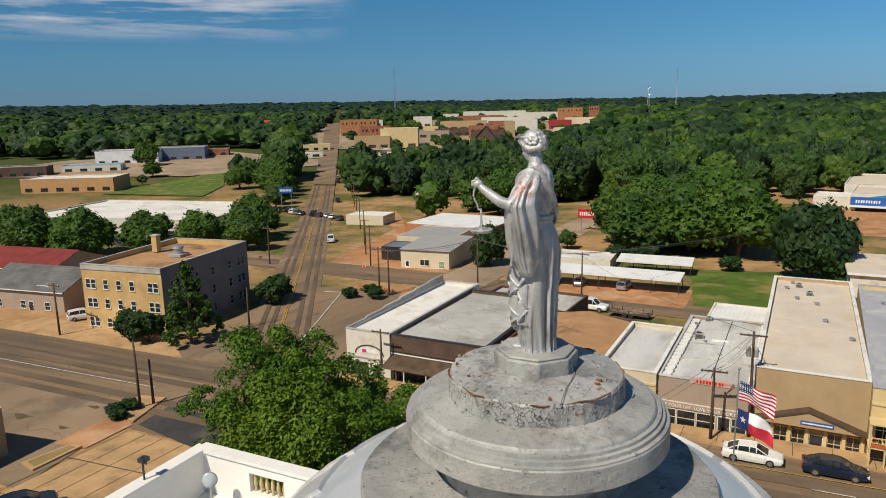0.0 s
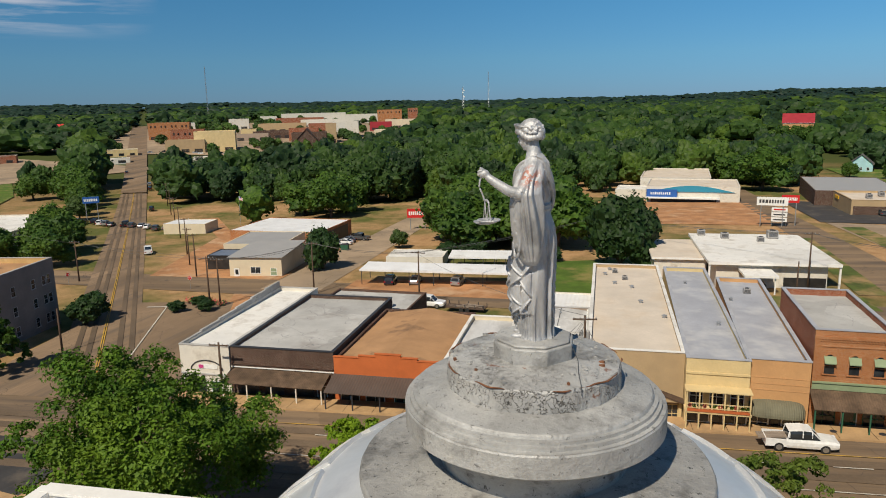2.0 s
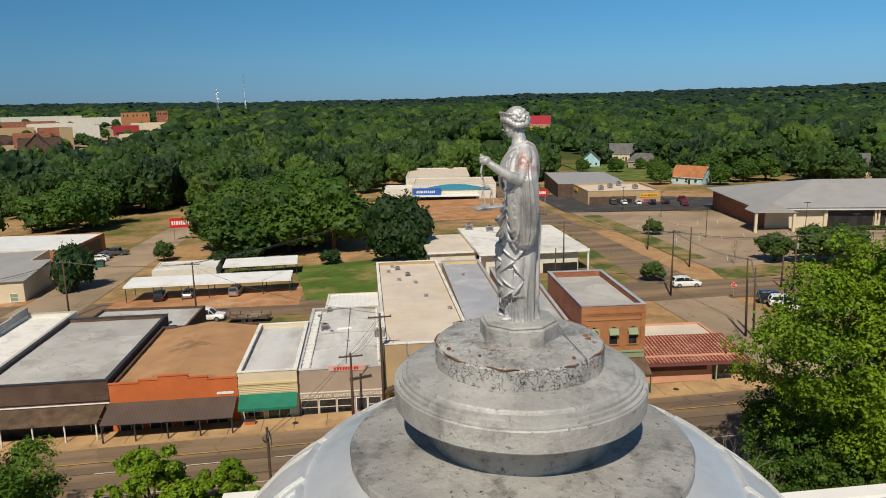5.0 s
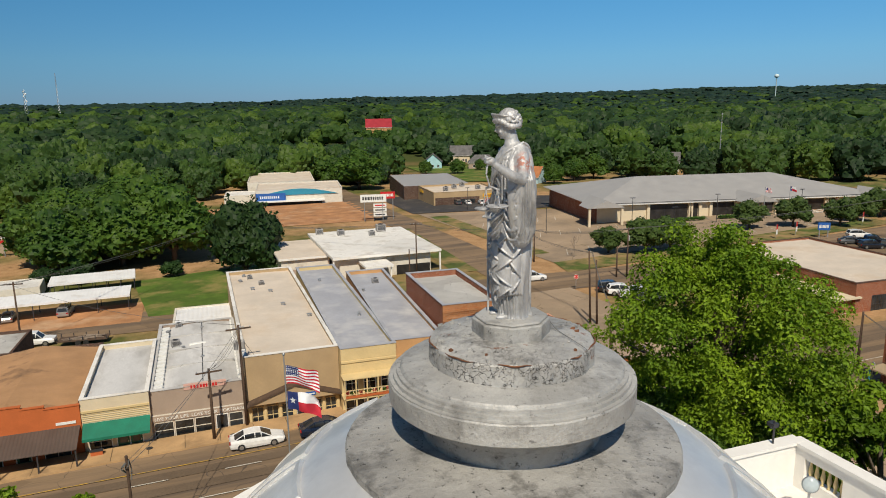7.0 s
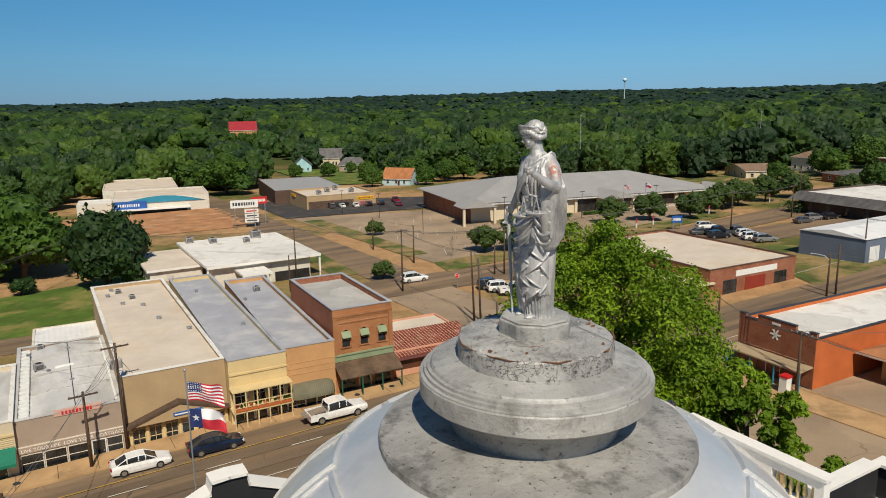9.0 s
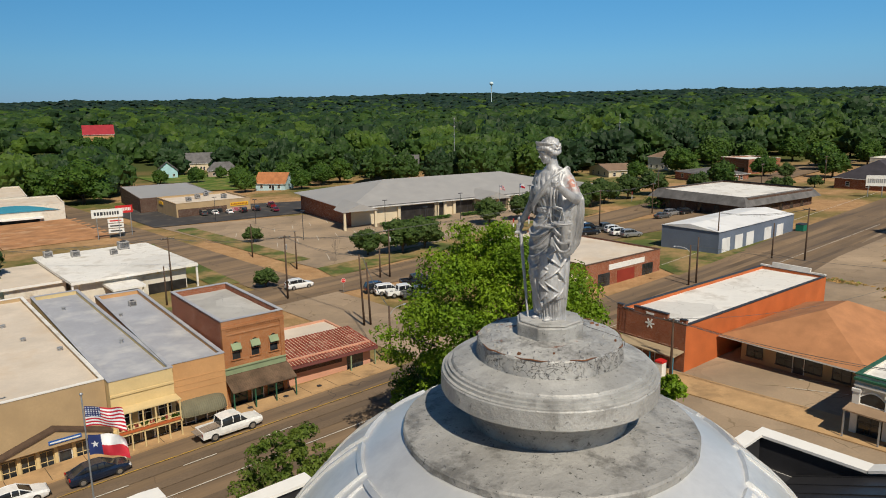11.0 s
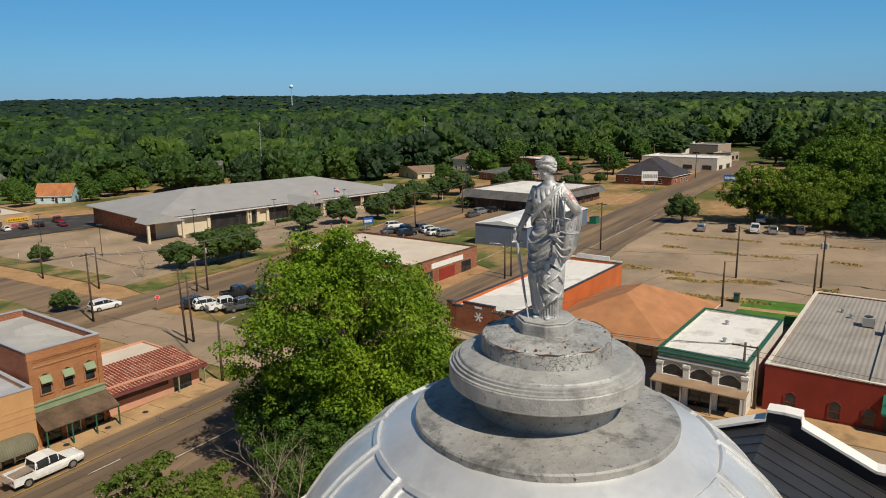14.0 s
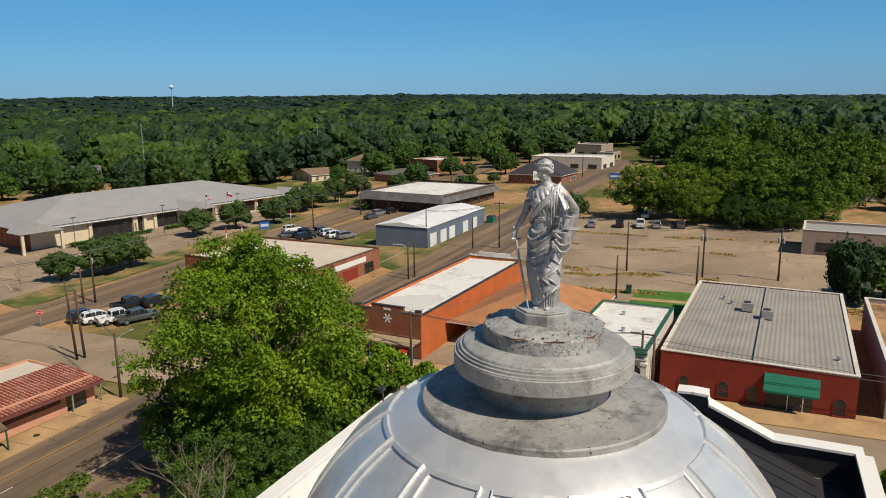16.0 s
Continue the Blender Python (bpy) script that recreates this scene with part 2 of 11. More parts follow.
EARTH = ground_mat()
ASPHALT = surface("worn_asphalt", (0.25, 0.172, 0.104), 0.9, 0.22, 0.12, 6, stain=(0.115, 0.085, 0.062), stain_scale=0.22, stain_at=(0.46, 0.62), stretch=(0.06, 1, 1), cracks=(0.15, 0.05, (0.07, 0.055, 0.045)))
ASPHALT_Y = surface("worn_asphalt_along", (0.25, 0.172, 0.108), 0.9, 0.22, 0.12, 6, stain=(0.09, 0.08, 0.07), stain_scale=0.3, stain_at=(0.5, 0.72), obj=True, stretch=(1, 0.08, 1), cracks=(0.15, 0.05, (0.07, 0.055, 0.045)))
ASPHALT_NEW = surface("dark_asphalt", (0.055, 0.052, 0.052), 0.9, 0.2, 0.3, 8, stain=(0.12, 0.10, 0.08), stain_scale=0.2)
LOT = surface("lot_paving", (0.37, 0.275, 0.185), 0.92, 0.16, 0.07, 5, stain=(0.20, 0.155, 0.11), stain_scale=0.06, stain_at=(0.48, 0.7), cracks=(0.13, 0.07, (0.15, 0.11, 0.06)))
CONCRETE = surface("sidewalk_concrete", (0.47, 0.30, 0.15), 0.9, 0.15, 0.4, 7, stain=(0.26, 0.17, 0.09), stain_scale=0.3)
LOT_OLD = surface("stained_forecourt", (0.30, 0.215, 0.14), 0.92, 0.16, 0.09, 5, stain=(0.16, 0.12, 0.085), stain_scale=0.12, stain_at=(0.46, 0.64), cracks=(0.12, 0.05, (0.13, 0.095, 0.06)))
DIRT = surface("orange_dirt", (0.44, 0.22, 0.10), 0.95, 0.25, 0.2, 4, stain=(0.50, 0.33, 0.20), stain_scale=0.15)
GRASS = surface("lawn_grass", (0.095, 0.125, 0.025), 0.95, 0.3, 0.25, 8, stain=(0.30, 0.20, 0.09), stain_scale=0.14, stain_at=(0.44, 0.62), bump=0.5)
LAWN = surface("watered_lawn", (0.085, 0.145, 0.018), 0.95, 0.25, 0.25, 8, stain=(0.22, 0.19, 0.06), stain_scale=0.16, stain_at=(0.48, 0.66), bump=0.5)
TURF = surface("bright_turf", (0.07, 0.17, 0.02), 0.95, 0.2, 0.6, 9, bump=0.5)
TRACK = surface("tyre_track", (0.165, 0.118, 0.078), 0.9, 0.28, 0.05, 5)
PAINT_Y = surface("yellow_road_paint", (0.55, 0.33, 0.05), 0.8, 0.2, 0.6, 6, stain=(0.26, 0.2, 0.13), stain_scale=0.8, stain_at=(0.5, 0.65))
PAINT_W = surface("white_road_paint", (0.62, 0.58, 0.5), 0.8, 0.15, 0.6, 6, stain=(0.3, 0.25, 0.2), stain_scale=0.8, stain_at=(0.52, 0.68))
DRY = surface("dry_weeds", (0.36, 0.22, 0.08), 0.95, 0.3, 0.6, 6, stain=(0.16, 0.13, 0.04), stain_scale=0.7, stain_at=(0.45, 0.6), bump=0.6)
WHITE_ROOF = surface("white_roof_coating", (0.76, 0.74, 0.70), 0.7, 0.08, 0.3, 5, stain=(0.40, 0.36, 0.31), stain_scale=0.3, stain_at=(0.50, 0.74), cracks=(0.22, 0.03, (0.44, 0.41, 0.38)))
SEAM_ROOF = surface("aged_pale_membrane", (0.56, 0.555, 0.55), 0.8, 0.10, 0.3, 5, stain=(0.33, 0.32, 0.31), stain_scale=0.35, stain_at=(0.46, 0.74), stretch=(1, 0.35, 1))
CREAM_ROOF = surface("cream_roof_coating", (0.61, 0.53, 0.44), 0.8, 0.09, 0.25, 5, stain=(0.50, 0.38, 0.26), stain_scale=0.15, stain_at=(0.5, 0.8))
GREY_ROOF = surface("grey_roof_membrane", (0.46, 0.45, 0.43), 0.8, 0.12, 0.25, 4, stain=(0.30, 0.28, 0.26), stain_scale=0.2, cracks=(0.25, 0.035, (0.18, 0.18, 0.19)))
BLUE_ROOF = surface("blue_grey_roof", (0.36, 0.37, 0.41), 0.75, 0.10, 0.3, 4, stain=(0.46, 0.46, 0.47), stain_scale=0.25)
BROWN_ROOF = surface("tan_gravel_roof", (0.42, 0.24, 0.12), 0.95, 0.14, 0.3, 12, stain=(0.15, 0.09, 0.055), stain_scale=0.12, stain_at=(0.53, 0.62))
SHINGLE_GREY = surface("grey_shingles", (0.14, 0.135, 0.135), 0.9, 0.25, 0.5, 9, ribs=("Z", 0.25))
SHINGLE_BROWN = surface("brown_shingles", (0.42, 0.195, 0.09), 0.9, 0.15, 0.4, 10)
SHINGLE_TAN = surface("weathered_tan_shingles", (0.23, 0.155, 0.105), 0.9, 0.15, 0.4, 10)
SHINGLE_RED = surface("rust_shingles", (0.42, 0.17, 0.07), 0.9, 0.2, 0.4, 10)
STONE_WHITE = surface("white_painted_masonry", (0.78, 0.76, 0.72), 0.6, 0.05, 0.5, 5, stain=(0.6, 0.57, 0.52), stain_scale=0.5, stain_at=(0.55, 0.8))
SILVER = surface("aluminium_paint", (0.46, 0.46, 0.47), 0.42, 0.14, 1.6, 14, stain=(0.34, 0.34, 0.35), stain_scale=1.3, stain_at=(0.5, 0.8), bump=0.12, metal=0.35, spec=0.5)
DOME_PAINT = surface("silver_dome_paint", (0.80, 0.80, 0.79), 0.42, 0.07, 0.7, 9, stain=(0.58, 0.58, 0.59), stain_scale=1.1, stain_at=(0.52, 0.8), bump=0.08, metal=0.58, spec=0.5)
def statue_paint():
    """Aluminium paint on cast metal: dark grime in the hollows of the grain, primer showing where the paint has flaked off one arm."""
    m = surface("statue_paint", (0.52, 0.52, 0.525), 0.56, 0.16, 3.0, 34, stain=(0.20, 0.205, 0.215), stain_scale=5.0, stain_at=(0.50, 0.70), stretch=(1, 1, 0.45), bump=0.4, metal=0.4, spec=0.5, obj=True)
    n, l = m.node_tree.nodes, m.node_tree.links
    p = n["Principled BSDF"]
    obj = n.new("ShaderNodeTexCoord").outputs["Object"]
    near = n.new("ShaderNodeVectorMath")
    near.operation = "DISTANCE"
    near.inputs[1].default_value = (0.36, -0.01, 1.68)
    l.new(obj, near.inputs[0])
    ring = ranged(n, l, near.outputs["Value"], 0.07, 0.15, 1, 0)
    chip = ranged(n, l, noise_node(n, l, obj, 22.0, 4), 0.47, 0.52)
    both = n.new("ShaderNodeMath")
    both.operation = "MULTIPLY"
    l.new(ring, both.inputs[0])
    l.new(chip, both.inputs[1])
    old = p.inputs["Base Color"].links[0].from_socket
    l.new(mixed(n, l, both.outputs[0], old, (0.46, 0.22, 0.17)), p.inputs["Base Color"])
    return m


STATUE_PAINT = statue_paint()
BLACK_METAL = surface("dark_standing_seam", (0.045, 0.045, 0.05), 0.45, 0.15, 0.5, 6, metal=0.3)
PLASTER_Y = surface("yellow_stucco", (0.55, 0.36, 0.15), 0.85, 0.14, 0.35, 6, stain=(0.62, 0.45, 0.24), stain_scale=0.3)
PLASTER_T = surface("tan_stucco", (0.42, 0.30, 0.17), 0.85, 0.08, 0.5, 6)
PLASTER_C = surface("cream_stucco", (0.62, 0.48, 0.25), 0.85, 0.08, 0.5, 6)
PLASTER_O = surface("orange_tan_stucco", (0.52, 0.29, 0.13), 0.85, 0.08, 0.5, 6)
PLASTER_G = surface("taupe_plaster", (0.36, 0.28, 0.22), 0.85, 0.08, 0.5, 6)
PLASTER_W = surface("off_white_wall", (0.66, 0.62, 0.54), 0.8, 0.08, 0.5, 6, stain=(0.45, 0.4, 0.33), stain_scale=0.5)
PLASTER_B = surface("beige_block", (0.62, 0.53, 0.38), 0.85, 0.06, 0.5, 6)
PINK = surface("salmon_wall", (0.58, 0.30, 0.20), 0.85, 0.08, 0.5, 6)
PAINT_ORANGE = surface("orange_painted_brick", (0.50, 0.13, 0.038), 0.75, 0.12, 0.4, 9)
GREEN_TRIM = surface("sage_green_paint", (0.24, 0.30, 0.18), 0.7, 0.1, 0.8, 8)
DARK_GREEN = surface("dark_green_paint", (0.03, 0.11, 0.065), 0.6, 0.1, 0.8, 8)
GREEN_CLOTH = surface("green_awning_cloth", (0.012, 0.16, 0.10), 0.7, 0.12, 0.8, 8)
BROWN_METAL = surface("brown_metal_awning", (0.095, 0.070, 0.058), 0.6, 0.1, 0.5, 6, ribs=("X", 0.3))
WOOD_SHAKE = surface("weathered_shakes", (0.13, 0.085, 0.055), 0.95, 0.35, 0.8, 9, ribs=("X", 0.22))
STRIPE_AWN = surface("grey_green_awning", (0.16, 0.15, 0.10), 0.8, 0.12, 0.8, 8, ribs=("X", 0.2))
BRICK_RED = brick_mat("red_brick", (0.26, 0.075, 0.035), (0.34, 0.12, 0.06), (0.40, 0.32, 0.25))
BRICK_OR = brick_mat("orange_brick", (0.36, 0.13, 0.045), (0.44, 0.19, 0.075), (0.42, 0.32, 0.22))
BRICK_DK = brick_mat("dark_brick", (0.075, 0.042, 0.030), (0.13, 0.07, 0.05), (0.22, 0.19, 0.16))
BRICK_PT = surface("red_painted_brick", (0.25, 0.035, 0.022), 0.7, 0.12, 0.5, 9)
METAL_BLUE = surface("blue_grey_siding", (0.15, 0.185, 0.25), 0.6, 0.1, 0.4, 5, ribs=("X", 0.3))
METAL_WHITE = surface("white_ribbed_metal", (0.74, 0.74, 0.74), 0.5, 0.06, 0.4, 5, ribs=("X", 0.6), stain=(0.5, 0.47, 0.42), stain_scale=0.3, stain_at=(0.56, 0.8))
METAL_GREY = surface("grey_ribbed_metal", (0.33, 0.30, 0.265), 0.6, 0.08, 0.3, 5, ribs=("Y", 0.45), stain=(0.24, 0.21, 0.18), stain_scale=0.2)
METAL_ROOF = surface("grey_metal_roof", (0.36, 0.35, 0.34), 0.55, 0.07, 0.3, 5, metal=0.1)
MAROON = surface("maroon_fascia", (0.17, 0.06, 0.055), 0.7, 0.12, 0.8, 6)
RUST_TILE = surface("rust_red_tiles", (0.26, 0.055, 0.035), 0.75, 0.2, 0.7, 6, stain=(0.42, 0.2, 0.15), stain_scale=0.8)
GLASS = glass_mat("window_glass", (0.022, 0.026, 0.030))
# near-black fill that paints the shade inside bays, shopfronts and panes
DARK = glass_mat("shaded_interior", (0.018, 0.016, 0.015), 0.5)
WOOD_POLE = surface("creosote_pole", (0.10, 0.065, 0.045), 0.9, 0.2, 2.0, 12)
STEEL = plain("galvanised_steel", (0.42, 0.43, 0.44), 0.45, 0.6)
DARK_STEEL = plain("dark_steel", (0.05, 0.05, 0.055), 0.5, 0.3)
CABLE = plain("weathered_cable", (0.10, 0.10, 0.095), 0.5)
RED_SIGN = plain("sign_red", (0.55, 0.02, 0.02), 0.4)
RED_ROOF = surface("faded_red_metal", (0.33, 0.03, 0.04), 0.6, 0.12, 0.4, 5)
WHITE_SIGN = plain("sign_white", (0.75, 0.75, 0.72), 0.5)
BLUE_SIGN = plain("sign_blue", (0.02, 0.10, 0.36), 0.5)
TEAL = plain("teal_panel", (0.03, 0.24, 0.36), 0.5)
YEL_SIGN = plain("sign_yellow", (0.75, 0.42, 0.02), 0.5)
GREEN_SIGN = plain("sign_green", (0.0, 0.18, 0.08), 0.5)
RUBBER = plain("tyre_rubber", (0.018, 0.018, 0.018), 0.85)
CHROME = plain("wheel_alloy", (0.45, 0.45, 0.46), 0.3, 0.8)
LAMP_RED = plain("tail_lamp_red", (0.35, 0.01, 0.01), 0.2)
LAMP_CLEAR = plain("head_lamp_clear", (0.65, 0.65, 0.65), 0.12)
BARK = surface("grey_bark", (0.13, 0.10, 0.075), 0.95, 0.25, 1.0, 9, bump=0.5)
BARE = surface("bleached_branch", (0.30, 0.24, 0.19), 0.95, 0.2, 1.0, 9)
LEAF_BRIGHT = leaf_mat("leaves_bright", (0.085, 0.175, 0.008), (0.185, 0.30, 0.010), (0.28, 0.40, 0.018), 0.12, 0.62)
LEAF_LOT = leaf_mat("leaves_lot", (0.070, 0.145, 0.012), (0.135, 0.225, 0.014), (0.22, 0.30, 0.02), 0.10)
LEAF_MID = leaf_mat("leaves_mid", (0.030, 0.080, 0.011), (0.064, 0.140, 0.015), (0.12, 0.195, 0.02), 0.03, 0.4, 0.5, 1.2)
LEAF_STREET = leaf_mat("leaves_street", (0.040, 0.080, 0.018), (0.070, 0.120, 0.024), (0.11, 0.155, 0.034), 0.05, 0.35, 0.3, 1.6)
LEAF_GREEN = leaf_mat("leaves_green", (0.052, 0.125, 0.011), (0.10, 0.20, 0.013), (0.18, 0.27, 0.02), 0.12)
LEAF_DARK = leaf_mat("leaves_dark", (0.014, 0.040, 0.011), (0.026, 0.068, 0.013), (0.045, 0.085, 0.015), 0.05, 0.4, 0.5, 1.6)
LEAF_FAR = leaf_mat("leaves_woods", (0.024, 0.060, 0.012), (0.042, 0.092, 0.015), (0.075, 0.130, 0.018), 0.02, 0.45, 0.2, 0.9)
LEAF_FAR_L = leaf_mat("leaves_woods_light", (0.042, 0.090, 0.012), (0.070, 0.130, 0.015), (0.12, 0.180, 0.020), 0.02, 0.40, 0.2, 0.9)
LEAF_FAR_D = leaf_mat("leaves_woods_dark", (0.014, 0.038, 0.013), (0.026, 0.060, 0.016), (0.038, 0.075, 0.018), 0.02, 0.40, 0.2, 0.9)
# darker, bluer leaves put distance haze into the ridge's colour
LEAF_HAZED = leaf_mat("leaves_hazed_ridge", (0.014, 0.036, 0.024), (0.022, 0.052, 0.032), (0.034, 0.066, 0.034), 0.01, 0.45, 0.2, 0.35)
LEAF_OLIVE = leaf_mat("leaves_olive", (0.075, 0.125, 0.016), (0.13, 0.185, 0.024), (0.20, 0.24, 0.035), 0.3, 0.45, 0.5)
TERRA = plain("terracotta", (0.45, 0.11, 0.03), 0.7)
FLOWER = plain("red_flower_bed", (0.45, 0.10, 0.07), 0.8)
CAR_WHITE = plain("car_white", (0.75, 0.75, 0.74), 0.25, 0, 0.6)
CAR_BLACK = plain("car_black", (0.012, 0.014, 0.02), 0.22, 0.2, 0.8)
CAR_NAVY = plain("car_navy", (0.012, 0.022, 0.05), 0.22, 0.3, 0.8)
CAR_SILVER = plain("car_silver", (0.40, 0.41, 0.43), 0.3, 0.6, 0.5)
CAR_RED = plain("car_red", (0.25, 0.012, 0.02), 0.25, 0.1, 0.7)
CAR_GREY = plain("car_grey", (0.11, 0.115, 0.12), 0.28, 0.4, 0.6)
CAR_MAROON = plain("car_maroon", (0.13, 0.01, 0.03), 0.25, 0.2, 0.7)

# ---- mesh tools ----
def soft(x, k):
    return k * math.log1p(math.exp(max(-60.0, min(60.0, x / k))))


def near_ground(x, y):
    p = 0.0192 * x - 0.0314 * (y - 62)
    p = -8.0 + soft(p + 8.0, 1.5)
    return 5.0 - soft(5.0 - p, 1.5)


def smooth(a, b, v):
    v = max(0.0, min(1.0, (v - a) / (b - a)))
    return v * v * (3 - 2 * v)


# turn from east, rise of the skyline seen from the dome, in degrees
SKYLINE = [(-40, 0.4), (-8, 0.42), (8, 0.56), (24, 0.78), (50, 0.76), (60, 0.60), (76, 0.42), (85, 0.26), (98, 0.24), (115, 0.36), (131, 0.42), (150, 0.56), (180, 0.55)]
EYE_Z = 30.2


def G(x, y):
    """Height of the land: the town slopes off to the north-west, wooded hills rise round it."""
    r = math.hypot(x, y)
    z = near_ground(x, y)
    if r < 350:
        return z
    az = math.degrees(math.atan2(y, x))
    z += (8 + 7 * smooth(60, 100, az)) * smooth(320, 900, r)
    # skyline ridge three kilometres out, its height following the horizon round
    up = SKYLINE[0][1]
    for (a0, e0), (a1, e1) in zip(SKYLINE, SKYLINE[1:]):
        if az >= a0:
            up = e0 + (e1 - e0) * smooth(a0, a1, az)
    ridge = EYE_Z + math.tan(radians(up)) * 3000 - 13 + 5 * noise.noise((x * 0.0016, y * 0.0016, 3.0))
    rise = smooth(1150, 3000, r)
    roll = noise.noise((x * 0.003, y * 0.003, 0.5)) * 4 * smooth(400, 900, r)
    return z * (1 - rise) + ridge * rise + roll


class MB:
    """Gathers vertices and faces (with a material slot each) of one mesh."""

    def __init__(self):
        self.v, self.f, self.m, self.mats = [], [], [], []

    def slot(self, mat):
        if mat not in self.mats:
            self.mats.append(mat)
        return self.mats.index(mat)

    def add(self, vs, fs, mat, xf=None):
        o, s = len(self.v), self.slot(mat)
        self.v += [tuple(xf @ Vector(p)) for p in vs] if xf else [tuple(p) for p in vs]
        self.f += [tuple(i + o for i in f) for f in fs]
        self.m += [s] * len(fs)
        return self

    def box(self, x0, y0, z0, x1, y1, z1, mat, top=None, xf=None, taper=0.0):
        t = taper
        vs = [(x0, y0, z0), (x1, y0, z0), (x1, y1, z0), (x0, y1, z0), (x0 + t, y0 + t, z1), (x1 - t, y0 + t, z1), (x1 - t, y1 - t, z1), (x0 + t, y1 - t, z1)]
        self.add(vs, [(0, 3, 2, 1), (0, 1, 5, 4), (1, 2, 6, 5), (2, 3, 7, 6), (3, 0, 4, 7)], mat, xf)
        o = len(self.v) - 8
        self.f.append((o + 4, o + 5, o + 6, o + 7))
        self.m.append(self.slot(top or mat))
        return self

    def prism(self, outline, z0, z1, mat, top=None, xf=None):
        """Upright prism over a counter-clockwise outline."""
        k = len(outline)
        vs = [(x, y, z0) for x, y in outline] + [(x, y, z1) for x, y in outline]
        self.add(vs, [(i, (i + 1) % k, k + (i + 1) % k, k + i) for i in range(k)] + [tuple(range(k - 1, -1, -1))], mat, xf)
        o = len(self.v) - 2 * k
        self.f.append(tuple(o + k + i for i in range(k)))
        self.m.append(self.slot(top or mat))
        return self

    def lathe(self, prof, mat, seg=32, cx=0.0, cy=0.0, closed=True, wob=None):
        """Turned form from (radius, z) pairs listed from the bottom up."""
        vs, fs = [], []
        for i, (r, z) in enumerate(prof):
            for j in range(seg):
                a = 2 * math.pi * j / seg
                rr = r + (wob(a, z) if wob else 0)
                vs.append((cx + rr * math.cos(a), cy + rr * math.sin(a), z))
        for i in range(len(prof) - 1):
            for j in range(seg):
                k = (j + 1) % seg
                fs.append((i * seg + j, i * seg + k, (i + 1) * seg + k, (i + 1) * seg + j))
        if closed:
            fs.append(tuple(range(seg - 1, -1, -1)))
            fs.append(tuple((len(prof) - 1) * seg + j for j in range(seg)))
        return self.add(vs, fs, mat)

    def tube(self, pts, radii, mat, seg=8):
        """Round bar along points."""
        pts = [Vector(p) for p in pts]
        vs, fs = [], []
        for i, p in enumerate(pts):
            d = (pts[min(i + 1, len(pts) - 1)] - pts[max(i - 1, 0)])
            d = d.normalized() if d.length > 1e-9 else Vector((0, 0, 1))
            u = d.cross(Vector((0, 0, 1)) if abs(d.z) < 0.95 else Vector((1, 0, 0))).normalized()
            w = d.cross(u)
            r = radii[i] if isinstance(radii, (list, tuple)) else radii
            vs += [p + u * (r * math.cos(2 * math.pi * j / seg)) + w * (r * math.sin(2 * math.pi * j / seg)) for j in range(seg)]
        for i in range(len(pts) - 1):
            for j in range(seg):
                k = (j + 1) % seg
                fs.append((i * seg + j, (i + 1) * seg + j, (i + 1) * seg + k, i * seg + k))
        fs.append(tuple(range(seg)))
        fs.append(tuple((len(pts) - 1) * seg + j for j in range(seg - 1, -1, -1)))
        return self.add(vs, fs, mat)

    def mesh(self, name, smooth_shade=False):
        me = bpy.data.meshes.new(name)
        me.from_pydata(self.v, [], self.f)
        for mt in self.mats:
            me.materials.append(mt)
        me.polygons.foreach_set("material_index", self.m)
        if smooth_shade:
            me.polygons.foreach_set("use_smooth", [True] * len(me.polygons))
        me.update()
        return me


def thing(name, x, y, z, rz=0.0, label="", category="", group="", kind=""):
    """An Empty at a thing's base; its parts hang under it."""
    ob = new(name)
    ob.empty_display_size = 0.2
    ob.matrix_world = pose(x, y, z, 0, 0, rz)
    return tagged(ob, label, category, group, kind)


def part(name, mb, parent, label="", smooth_shade=False):
    ob = new(name, mb.mesh(name, smooth_shade))
    ob.parent = parent
    return tagged(ob, label)


def solo(name, mb, label="", category="", group="", kind="", smooth_shade=False, at=None):
    ob = new(name, mb.mesh(name, smooth_shade))
    if at:
        ob.matrix_world = at
    return tagged(ob, label, category, group, kind)


def curve(pts, n):
    """Catmull-Rom curve through points, n samples."""
    P = [Vector(p) for p in pts]
    P = [P[0] * 2 - P[1]] + P + [P[-1] * 2 - P[-2]]
    out = []
    for i in range(n):
        u = i / (n - 1) * (len(pts) - 1)
        k = min(int(u), len(pts) - 2)
        t = u - k
        a, b, c, d = P[k:k + 4]
        out.append(0.5 * (2 * b + (c - a) * t + (2 * a - 5 * b + 4 * c - d) * t * t + (3 * b - a - 3 * c + d) * t ** 3))
    return out


